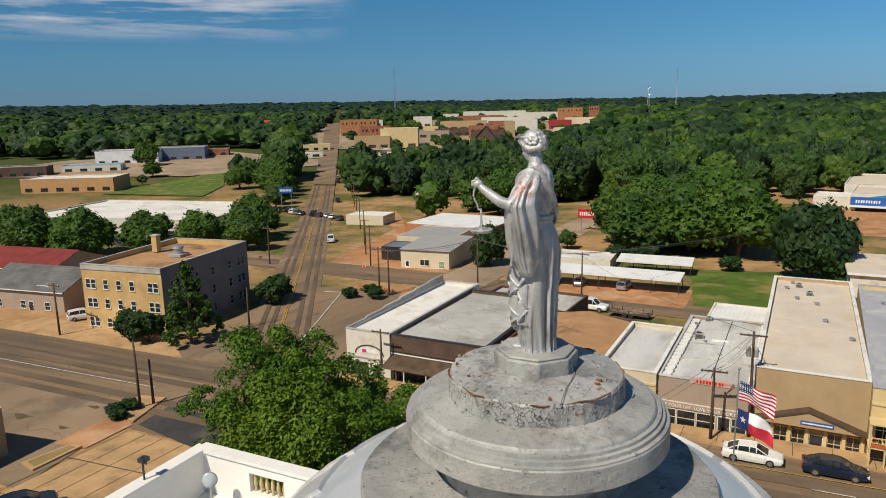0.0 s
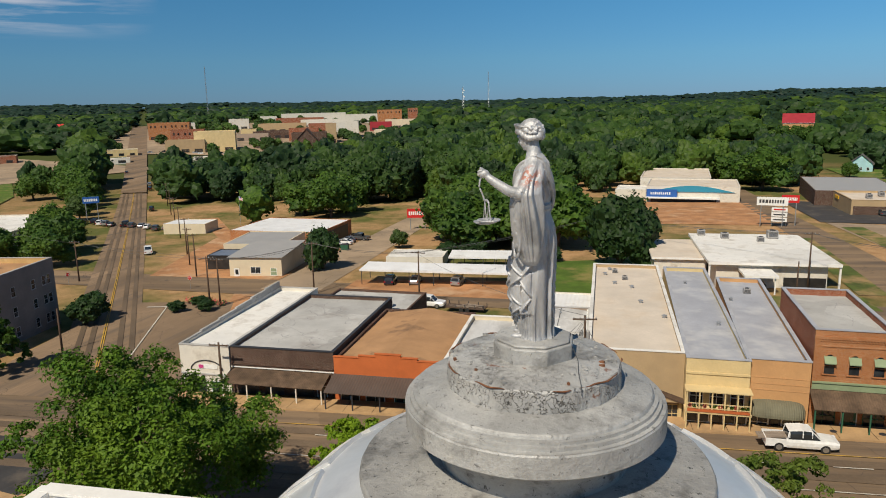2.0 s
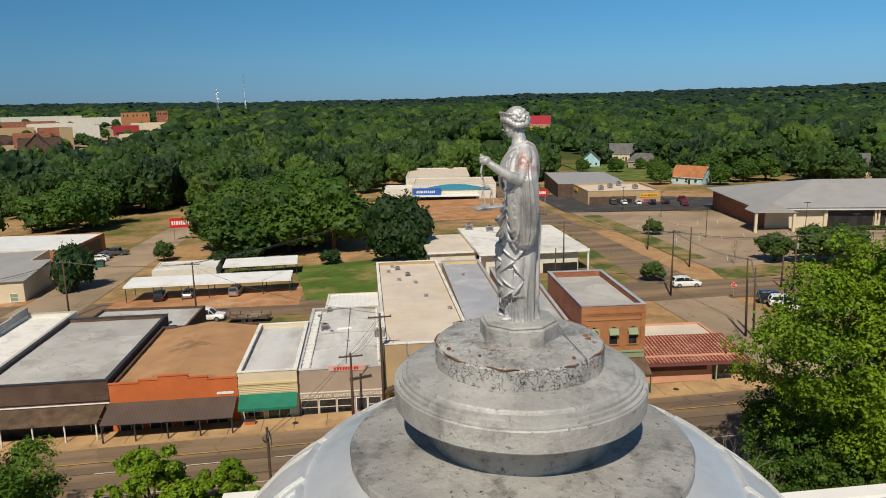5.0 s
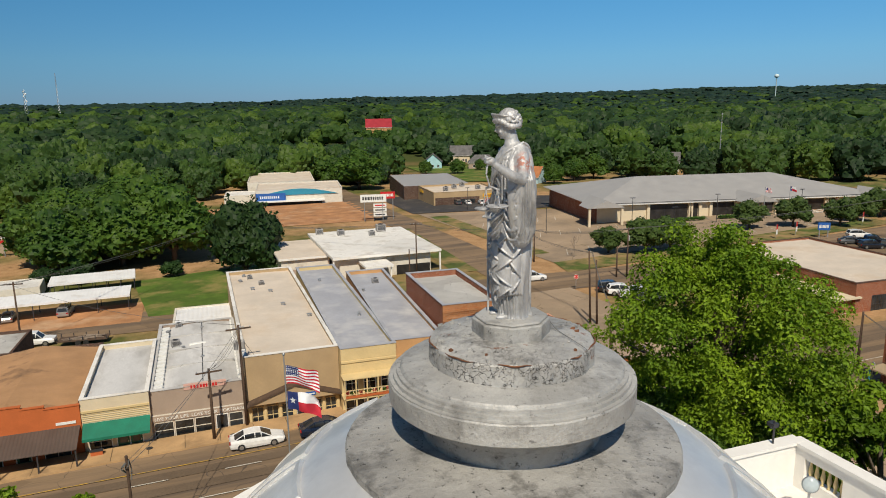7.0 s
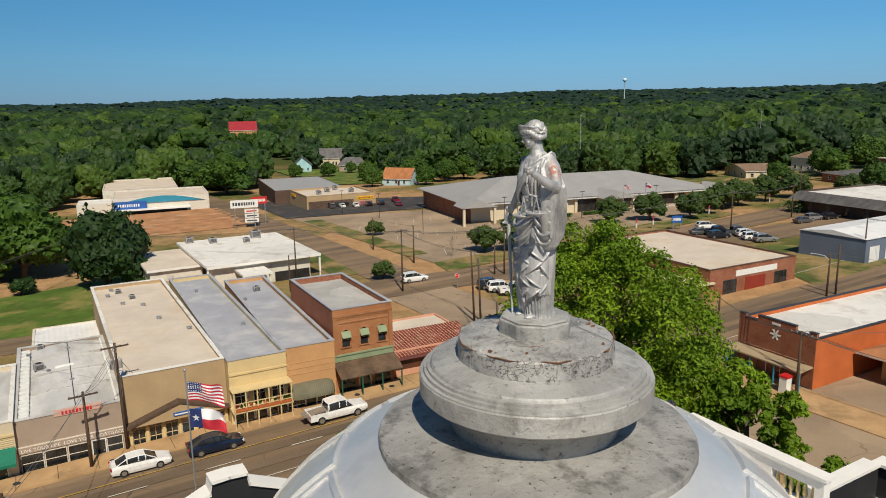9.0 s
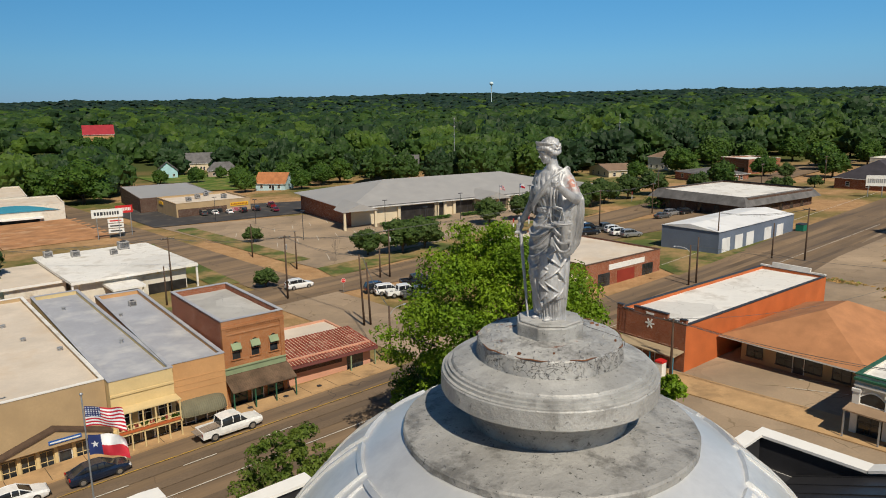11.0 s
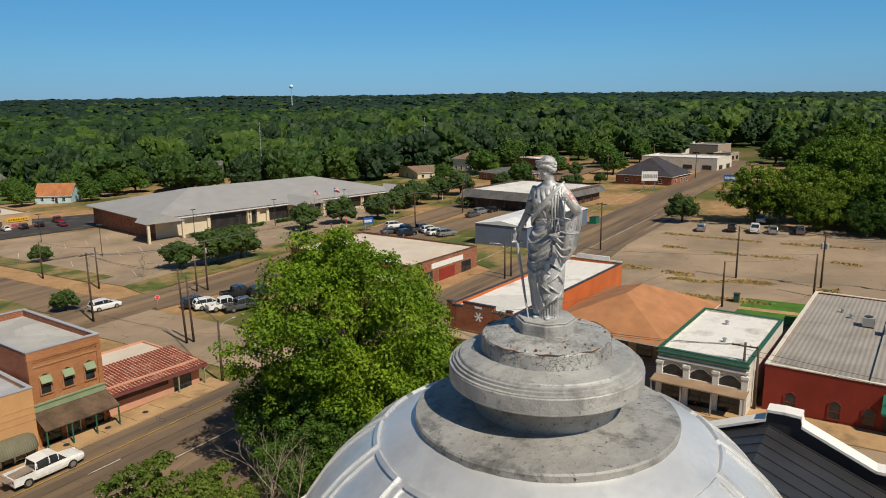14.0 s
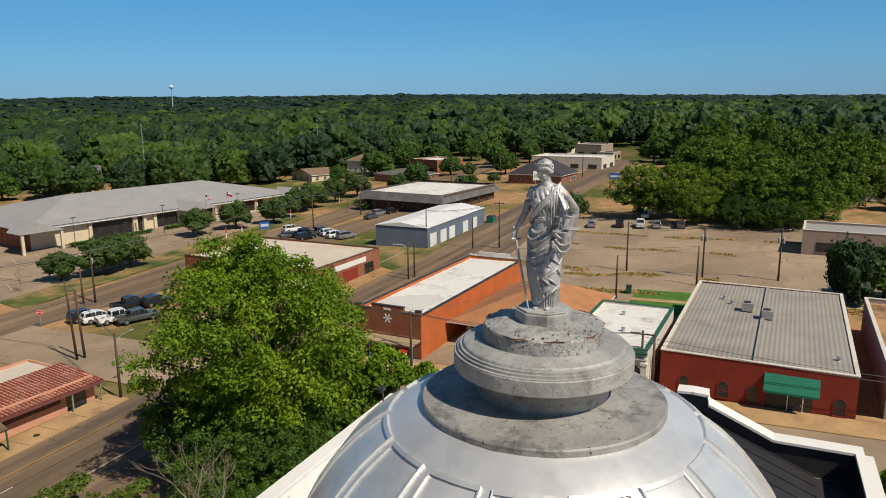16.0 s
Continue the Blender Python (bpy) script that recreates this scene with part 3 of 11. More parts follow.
# ---- land and paving ----
def land():
    m = MB()
    rad = [0, 12, 25, 40, 55, 70, 85, 100, 115, 130, 145, 160, 175, 190, 205, 220, 235, 250, 265, 280, 300, 320, 340, 360, 380, 400, 430, 460, 500, 540, 580, 630, 680, 740, 800, 870, 950, 1020, 1100, 1200, 1300, 1400, 1520, 1650, 1800, 1950, 2120, 2300, 2500, 2700, 3000, 3300, 3900, 4700]
    seg = 180
    vs, fs = [(0, 40, G(0, 40) - 0.05)], []
    for r in rad[1:]:
        for j in range(seg):
            a = 2 * math.pi * j / seg
            x, y = r * math.cos(a), 40 + r * math.sin(a)
            vs.append((x, y, G(x, y) - 0.05 - 0.3 * smooth(130, 330, r)))
    for j in range(seg):
        fs.append((0, 1 + j, 1 + (j + 1) % seg))
    for i in range(len(rad) - 2):
        for j in range(seg):
            a, b = 1 + i * seg + j, 1 + i * seg + (j + 1) % seg
            fs.append((a, a + seg, b + seg, b))
    m.add(vs, fs, EARTH)
    solo("ground", m, "sandy open ground with thin grass rising to wooded hills", "ground", kind="structure", smooth_shade=True)


def sheet(name, corners, lift, mat, label, category, thick=0.0, step=6.0, kind="structure"):
    """Paving laid on the land between four corners given in turn; thick: the kerb's height."""
    m = MB()
    a, b, c, d = [Vector((p[0], p[1])) for p in corners]
    nu = max(1, int(max((b - a).length, (c - d).length) / step))
    nv = max(1, int(max((d - a).length, (c - b).length) / step))
    vs, fs = [], []
    for i in range(nu + 1):
        for j in range(nv + 1):
            u, v = i / nu, j / nv
            p = (a * (1 - u) + b * u) * (1 - v) + (d * (1 - u) + c * u) * v
            vs.append((p.x, p.y, G(p.x, p.y) + lift + thick))
    for i in range(nu):
        for j in range(nv):
            k = i * (nv + 1) + j
            fs.append((k, k + nv + 1, k + nv + 2, k + 1))
    m.add(vs, fs, mat)
    if thick:
        rim = [i * (nv + 1) for i in range(nu + 1)] + [nu * (nv + 1) + j for j in range(1, nv + 1)] + [i * (nv + 1) + nv for i in range(nu - 1, -1, -1)] + [j for j in range(nv - 1, 0, -1)]
        low = [(vs[i][0], vs[i][1], vs[i][2] - thick - 0.1) for i in rim]
        top = [vs[i] for i in rim]
        k = len(rim)
        m.add(top + low, [(i, k + i, k + (i + 1) % k, (i + 1) % k) for i in range(k)], mat)
    return solo(name, m, label, category, kind=kind)


def rect(x0, y0, x1, y1):
    return [(x0, y0), (x1, y0), (x1, y1), (x0, y1)]


def stripe(name, p, q, width, mat, label, lift=0.09):
    a, b = Vector(p), Vector(q)
    s = (b - a).normalized().orthogonal() * width / 2
    return sheet(name, [tuple(a - s), tuple(b - s), tuple(b + s), tuple(a + s)], lift, mat, label, "road marking")


land()
# main street in front of the shop row, and its continuation
sheet("road_main", [(-175, 45.5), (175, 45.5), (175, 64.2), (-175, 64.2)], 0.0, ASPHALT, "sun-bleached two-lane asphalt street with tyre tracks", "road")
sheet("road_avenue", [(-62, 64.2), (-50, 64.2), (-205, 292), (-216.5, 289)], 0.03, ASPHALT_Y, "long straight asphalt avenue with dark wheel tracks", "road")
sheet("road_avenue_far", [(-216.5, 289), (-205, 292), (-620, 905), (-640, 900)], 0.5, ASPHALT_Y, "far stretch of the avenue running into town", "road")
sheet("road_back", [(-120, 121), (170, 84), (170, 97), (-120, 133)], 0.02, ASPHALT, "back street behind the shop row", "road")
sheet("road_side", [(40.5, -60), (52.5, -60), (52.5, 100), (40.5, 100)], 0.03, LOT, "side street along the courthouse square", "road")
sheet("road_store", [(43.5, 100), (53, 100), (58, 300), (49, 300)], 0.03, ASPHALT, "street leading to the stores", "road")
sheet("road_lane", [(-62, 118), (-50, 118), (-50, 240), (-60, 240)], 0.03, LOT, "narrow dusty lane past the carport", "road")
sheet("road_east", [(52, 52.5), (52, 62.5), (330, 72), (330, 56)], 0.04, ASPHALT, "street running east past the metal garage", "road")
sheet("road_school", [(60, 98), (60, 109), (330, 128), (330, 115)], 0.035, ASPHALT, "street along the school car park", "road")
sheet("apron_avenue", [(-74, 64.2), (-44, 64.2), (-62, 108), (-83, 106)], 0.015, ASPHALT_Y, "wide asphalt apron where the avenue meets the main street", "road")
sheet("yard_corner", [(-47, 67.5), (-46.8, 67.5), (-46.8, 112), (-66, 116)], 0.012, DIRT, "bare sandy yard beside the avenue", "yard")
sheet("verge_avenue", [(-66, 126), (-62, 126), (-128, 220), (-134, 218)], 0.02, DIRT, "sandy verge along the avenue", "verge")
sheet("pavement_row", [(-46.5, 64.2), (37.5, 64.2), (37.5, 67.4), (-46.5, 67.4)], 0.0, CONCRETE, "tan concrete sidewalk in front of the shops", "pavement", 0.15)
sheet("pavement_square", [(-46, 40), (36, 40), (36, 45.5), (-46, 45.5)], 0.0, CONCRETE, "concrete sidewalk round the courthouse square", "pavement", 0.12)
sheet("pavement_east", [(52.5, -30), (57, -30), (57, 50), (52.5, 50)], 0.0, CONCRETE, "tan concrete sidewalk in front of the side street shops", "pavement", 0.14)
sheet("pavement_yellow", [(-108, 64.2), (-70, 64.2), (-80, 71), (-108, 71)], 0.0, CONCRETE, "sandy sidewalk at the yellow building", "pavement", 0.12)
sheet("lot_corner", [(-93, 33), (-56, 33), (-61, 51), (-93, 49)], 0.03, LOT_OLD, "cracked concrete forecourt at the corner", "parking lot")
sheet("drive_square", [(-56, 22), (-46, 22), (-46, 45), (-57, 45)], 0.045, CONCRETE, "pale concrete drive with slab joints", "parking lot")
sheet("patch_asphalt", [(-57.5, 46.5), (-47, 44.5), (-47, 54), (-59, 54.5)], 0.05, ASPHALT_NEW, "fresh dark asphalt patch at the corner", "parking lot")
sheet("lot_school", [(60, 112), (150, 118), (150, 168), (60, 205)], 0.03, LOT, "large faded school parking lot with worn bays", "parking lot")
sheet("lot_east", [(92, -25), (155, -25), (160, 52), (92, 46)], 0.03, LOT, "wide patched parking lot with dry weed seams", "parking lot")
sheet("lot_white", [(57, 20), (92, 20), (92, 52), (57, 52)], 0.035, LOT, "sandy parking bays beside the hip-roofed office", "parking lot")
sheet("lot_store", [(8, 205), (48, 200), (50, 255), (0, 262)], 0.03, DIRT, "orange-tinted forecourt of the blue-fronted store", "parking lot")
sheet("lot_taqueria", [(59, 206), (110, 190), (116, 222), (62, 262)], 0.045, ASPHALT_NEW, "dark asphalt lot beside the corner restaurant", "parking lot")
sheet("yard_carport", [(-46, 116.5), (-14, 113.5), (-14, 127), (-46, 127)], 0.04, DIRT, "bare orange dirt yard before the carport", "yard")
sheet("yard_shed", [(-92, 128), (-62, 126), (-62, 175), (-105, 178)], 0.04, DIRT, "bare sandy yard round the cream shop", "yard")
sheet("lawn_green", [(-13, 116), (8, 113), (8, 150), (-17, 146)], 0.05, LAWN, "mown green lawn beside the carport", "lawn")
sheet("lawn_bank", [(8, 113), (40, 110), (40, 119), (8, 119)], 0.05, GRASS, "grass strip before the bank", "lawn")
sheet("verge_store", [(59, 128), (64, 128), (66, 196), (61, 196)], 0.06, GRASS, "grass verge along the school lot", "lawn")
sheet("verge_bank", [(40, 120), (44.5, 120), (49, 178), (44, 178)], 0.06, GRASS, "grass verge along the bank", "lawn")
sheet("verge_school", [(58, 110), (150, 117), (150, 124), (60, 119)], 0.06, GRASS, "grass verge with small trees at the school lot", "lawn")
sheet("lawn_garage", [(96, 63), (122, 64), (122, 84), (112, 92), (96, 80)][:4], 0.05, GRASS, "patchy grass beside the metal garage", "lawn")
sheet("lawn_turf", [(84, 13), (95, 13), (95, 21), (84, 21)], 0.07, TURF, "small square of bright artificial turf", "lawn")
sheet("lawn_cottages", [(108, 300), (150, 268), (176, 372), (116, 398)], 0.06, LAWN, "shaded green yards round the cottages", "lawn", step=10)
sheet("lawn_ranch", [(200, 150), (290, 150), (290, 190), (205, 196)], 0.06, GRASS, "yards round the ranch houses", "lawn", step=10)
sheet("field_avenue", [(-297, 228), (-240, 238), (-262, 275), (-312, 328)], 0.05, LAWN, "open mown field beside the avenue", "lawn")
sheet("square_lawn", [(-46, -20), (36, -20), (36, 40), (-46, 40)], 0.03, GRASS, "courthouse lawn with worn patches", "lawn")
sheet("lot_town", [(-450, 470), (-150, 470), (-170, 900), (-590, 960)], 0.25, LOT, "tan streets and lots of the old town centre", "parking lot", step=16)
sheet("lot_depot", [(-450, 232), (-312, 300), (-262, 395), (-470, 440)], 0.2, LOT, "sandy lots between the warehouses", "parking lot", step=12)
sheet("lot_store_white", [(-250, 130), (-150, 130), (-165, 200), (-236, 222)], 0.1, ASPHALT_NEW, "dark parking lot round the white-roofed store", "parking lot", step=12)
sheet("path_turf", [(88.9, 13), (90.3, 13), (90.3, 21), (88.9, 21)], 0.09, CONCRETE, "pale concrete path across the turf", "path")
for k in range(10):
    x = -62 + 7.5 * k + 0.4
    stripe("lane_dash", (x * 1.0 + 12, 58.8), (x + 15, 58.8), 0.13, PAINT_W, "worn white lane dash")
stripe("edge_line", (-165, 53.6), (-64.4, 54.8), 0.16, PAINT_W, "worn white edge line")
stripe("edge_line", (-46, 54.6), (165, 54.6), 0.12, PAINT_W, "worn white edge line")
stripe("edge_line", (-46, 61.0), (40, 61.0), 0.12, PAINT_Y, "worn yellow parking line")
for d in (-0.16, 0.16):
    stripe("avenue_line", (-58.5 + d, 68), (-210.7 + d, 290.5), 0.14, PAINT_Y, "worn double yellow centre line", 0.13)
for d in (-3.9, -2.3, 1.6, 3.2):
    stripe("wheel_track", (-55.5 + d * 0.85, 65 + d * 0.5), (-210.5 + d * 0.85, 290 + d * 0.5), 0.75, TRACK, "dark worn wheel track", 0.10)
for y in (49.6, 51.9, 57.0, 59.6):
    stripe("wheel_track", (-170, y), (172, y), 1.3, TRACK, "dark worn wheel track", 0.05)
# slab joints, kerbed strip and worn hollows at the corner
JOINT = surface("joint_grime", (0.13, 0.09, 0.05), 0.95, 0.2, 0.8, 6)
for p, q, w in (((-57.6, 38.6), (-46.2, 39.4), 0.16), ((-57.2, 30.0), (-57.2, 45.0), 0.08), ((-54.4, 24.0), (-54.8, 45.0), 0.09), ((-52.1, 24.0), (-52.5, 45.0), 0.09), ((-49.4, 24.0), (-49.6, 45.0), 0.09), ((-56.8, 32.0), (-46.2, 32.6), 0.08)):
    a, b = Vector(p), Vector(q)
    n = (b - a).normalized().orthogonal() * w / 2
    sheet("slab_joint", [tuple(a - n), tuple(b - n), tuple(b + n), tuple(a + n)], 0.06, JOINT, "dark joint between concrete slabs", "pavement joint")
for k in range(27):
    x = -45 + 3.1 * k
    sheet("slab_joint", [(x, 64.35), (x + 0.06, 64.35), (x + 0.06, 67.2), (x, 67.2)], 0.156, JOINT, "dark joint between sidewalk slabs", "pavement joint")
sheet("verge_forecourt", [(-60.1, 36.1), (-57.8, 35.6), (-58.1, 40.6), (-59.5, 40.5)], 0.05, CONCRETE, "kerbed strip beside the forecourt", "kerb", 0.14)
sheet("verge_forecourt_grass", [(-59.7, 36.4), (-58.2, 36.0), (-58.4, 40.2), (-59.3, 40.2)], 0.2, GRASS, "worn grass in the kerbed strip", "lawn")
sheet("apron_corner", [(-61.5, 40.0), (-57.6, 40.6), (-58.0, 46.2), (-62.0, 48.2)], 0.055, DIRT, "orange dirt worn over the corner pavement", "pavement")
sheet("island_corner", [(-62.0, 47.8), (-58.4, 46.6), (-60.6, 52.8), (-64.0, 52.2)], 0.04, CONCRETE, "kerbed corner island with shrubs", "kerb", 0.13)
for x, y, w in ((-70.7, 49.6, 1.1), (-66.9, 49.9, 0.7), (-66.0, 47.9, 1.0), (-70.8, 43.1, 1.6), (-64.0, 42.9, 0.9)):
    m = MB()
    ring = [(x + w * math.cos(0.7 * k) * (0.8 + 0.3 * math.sin(2.3 * k + x)), y + 0.45 * w * math.sin(0.7 * k) * (0.8 + 0.3 * math.cos(1.9 * k + y))) for k in range(9)]
    m.add([(px, py, G(px, py) + 0.055) for px, py in ring], [tuple(range(9))], JOINT)
    solo("worn_hollow", m, "dark broken patch in the forecourt concrete", "pothole", kind="structure")
stripe("stop_line", (-70, 104.2), (-75.5, 103.2), 0.5, PAINT_W, "white stop bar")
stripe("stop_line", (-58, 71.5), (-72, 103.5), 0.18, PAINT_W, "white turn lane line", 0.12)
stripe("edge_line", (60, 68), (300, 76), 0.14, PAINT_W, "white edge line", 0.08)
for k in range(9):
    stripe("bay_line", (63 + k * 2.9, 24), (60.5 + k * 2.9, 30), 0.1, PAINT_W, "faded parking bay line", 0.08)
for k in range(14):
    for r in range(3):
        stripe("bay_line", (66 + k * 5.4, 124 + 22 * r), (69 + k * 5.4, 130 + 22 * r), 0.12, PAINT_W, "faded parking bay line", 0.08)

# ---- courthouse: dome, statue, parapets ----
CX, CY = -2.42, 7.83


def dome():
    d = thing("courthouse_dome", CX, CY, 14.6, 0, "silver-painted ribbed dome with a stepped round cap of weathered masonry", "dome")
    Z = 14.6
    # shell: elliptical curve through the shoulder under the cap
    prof = [(4.35, 17.0), (4.4, 18.4), (4.4, 20.6), (4.36, 21.8), (4.28, 22.6), (4.12, 23.4), (3.9, 24.1), (3.6, 24.75), (3.25, 25.26), (2.9, 25.64), (2.5, 25.96), (2.1, 26.18), (1.85, 26.28), (1.5, 26.36), (0.4, 26.4)]
    m = MB()
    m.lathe([(r, z - Z) for r, z in prof], DOME_PAINT, 96, closed=False)
    part("shell", m, d, "aluminium-painted sheet metal shell", True)
    # raised coffer frames between ribs
    def on(r_ang, s):
        """Point of the shell at turn r_ang and height step s along the profile."""
        i = min(int(s), len(prof) - 2)
        f = s - i
        r = prof[i][0] * (1 - f) + prof[i + 1][0] * f
        z = prof[i][1] * (1 - f) + prof[i + 1][1] * f
        return Vector((r * math.cos(r_ang), r * math.sin(r_ang), z - Z))
    n = 16
    for k in range(n):
        a0 = 2 * math.pi * (k + 0.11) / n
        a1 = 2 * math.pi * (k + 0.89) / n
        m = MB()
        path = [on(a0, 5.2 + 0.5 * q) for q in range(11)] + [on(a0 + (a1 - a0) * q / 5, 10.2) for q in range(1, 6)] + [on(a1, 10.2 - 0.5 * q) for q in range(1, 11)]
        vs, fs = [], []
        for p in path:
            out = Vector((p.x, p.y, 0)).normalized()
            nrm = (out * 0.75 + Vector((0, 0, 0.66))).normalized()
            mid_a = (a0 + a1) / 2
            inn = (on(mid_a, 7.6) - p).normalized() * -0.07
            vs += [p - nrm * 0.02, p + nrm * 0.038, p + inn + nrm * 0.03, p + inn - nrm * 0.02]
        for i in range(len(path) - 1):
            for j in range(4):
                q = (j + 1) % 4
                fs.append((i * 4 + j, i * 4 + 4 + j, i * 4 + 4 + q, i * 4 + q))
        fs += [(0, 1, 2, 3), tuple((len(path) - 1) * 4 + j for j in (3, 2, 1, 0))]
        m.add(vs, fs, DOME_PAINT)
        part("coffer_frame", m, d)
    def wob(amp, sc):
        return lambda a, z: amp * (noise.noise((math.cos(a) * sc, math.sin(a) * sc, z * 3)) + 0.5 * noise.noise((math.cos(a) * sc * 4, math.sin(a) * sc * 4, z * 7)))
    m = MB()
    m.lathe([(1.2, 26.2 - Z), (1.845, 26.275 - Z), (1.855, 26.285 - Z), (1.855, 26.365 - Z), (1.835, 26.39 - Z), (1.15, 26.46 - Z), (0.9, 26.47 - Z)], CAP_STONE, 128, closed=False, wob=wob(0.012, 6))
    part("flange", m, d, "flat weathered skirt ring with dark blotches")
    m = MB()
    m.lathe([(1.00, 26.40 - Z), (1.0, 26.47 - Z), (1.02, 26.62 - Z), (1.08, 26.70 - Z), (1.16, 26.85 - Z), (1.2, 26.92 - Z)], CAP_STONE, 96, closed=False, wob=wob(0.008, 5))
    part("neck", m, d, "recessed neck under the drum", True)
    m = MB()
    m.lathe([(1.1, 26.87 - Z), (1.335, 26.865 - Z), (1.355, 26.885 - Z), (1.355, 27.095 - Z), (1.345, 27.11 - Z), (1.345, 27.125 - Z), (1.305, 27.128 - Z), (1.302, 27.165 - Z), (1.268, 27.168 - Z), (1.265, 27.20 - Z), (1.225, 27.203 - Z), (1.215, 27.225 - Z), (1.20, 27.24 - Z), (0.95, 27.29 - Z), (0.8, 27.30 - Z)], CAP_PAINT, 128, closed=False, wob=wob(0.006, 5))
    part("drum", m, d, "silver-painted drum with a stepped moulding", False)
    m = MB()
    m.lathe([(0.912, 27.24 - Z), (0.905, 27.30 - Z), (0.90, 27.40 - Z), (0.895, 27.49 - Z), (0.88, 27.515 - Z), (0.6, 27.565 - Z), (0.3, 27.58 - Z), (0.05, 27.585 - Z)], CAP_CRACK, 128, closed=False, wob=wob(0.014, 7))
    part("top_disc", m, d, "cracked and flaking round step", False)
    m = MB()
    pts8 = [(0.41 * math.cos(math.pi / 8 * (2 * k + 1)) * 1.05, 0.41 * math.sin(math.pi / 8 * (2 * k + 1)) * 1.05) for k in range(8)]
    # rusted lip round the step, broken where the paint still holds, and curled flakes on its top
    rr = random.Random(31)
    a = 0.0
    while a < 6.2:
        span = rr.uniform(0.15, 0.7)
        m = MB()
        pts = [(0.892 + 0.012 * math.sin(9 * (a + span * i / 10)), a + span * i / 10) for i in range(11)]
        m.tube([(r * math.cos(t), r * math.sin(t), 27.512 - Z + 0.006 * math.sin(23 * t)) for r, t in pts], [0.003 + 0.007 * math.sin(math.pi * i / 10) for i in range(11)], CAP_RUST, 5)
        part("rust_lip", m, d, "rusted and flaking edge")
        a += span + rr.uniform(0.1, 0.5)
    for k in range(46):
        t, r, w = rr.uniform(0, 6.28), 0.46 + 0.42 * rr.random() ** 0.6, rr.uniform(0.008, 0.028)
        x, y, z = r * math.cos(t), r * math.sin(t), 27.585 - Z - 0.10 * max(0.0, r - 0.35) ** 1.2
        m = MB()
        g = rr.uniform(0, 6.28)
        ring = [(x + w * (1.5 if q % 3 else 0.7) * math.cos(g + 1.05 * q), y + w * rr.uniform(0.5, 1.1) * math.sin(g + 1.05 * q), z + rr.uniform(0.0, 0.012)) for q in range(6)]
        m.add(ring + [(px, py, z - 0.03) for px, py, pz in ring], [tuple(range(6))] + [(q, 6 + q, 6 + (q + 1) % 6, (q + 1) % 6) for q in range(6)], CAP_RUST if k % 9 == 0 else CAP_PAINT)
        part("paint_flake", m, d)
    m = MB()
    m.tube(curve([(0.36, -0.10, 27.76 - Z), (0.45, -0.18, 27.60 - Z), (0.47, -0.50, 27.57 - Z), (0.50, -0.74, 27.535 - Z), (0.505, -0.765, 27.45 - Z)], 30), 0.0035, CABLE, 5)
    part("conductor_cable", m, d, "thin dark lightning cable")
    m = MB()
    m.prism(pts8, 27.55 - Z, 27.735 - Z, CAP_PAINT)
    m.prism([(x * 0.93, y * 0.93) for x, y in pts8], 27.735 - Z, 27.765 - Z, CAP_PAINT)
    pl = part("plinth", m, d, "octagonal silver-painted plinth")
    bev = pl.modifiers.new("worn", "BEVEL")
    bev.width, bev.segments = 0.025, 2


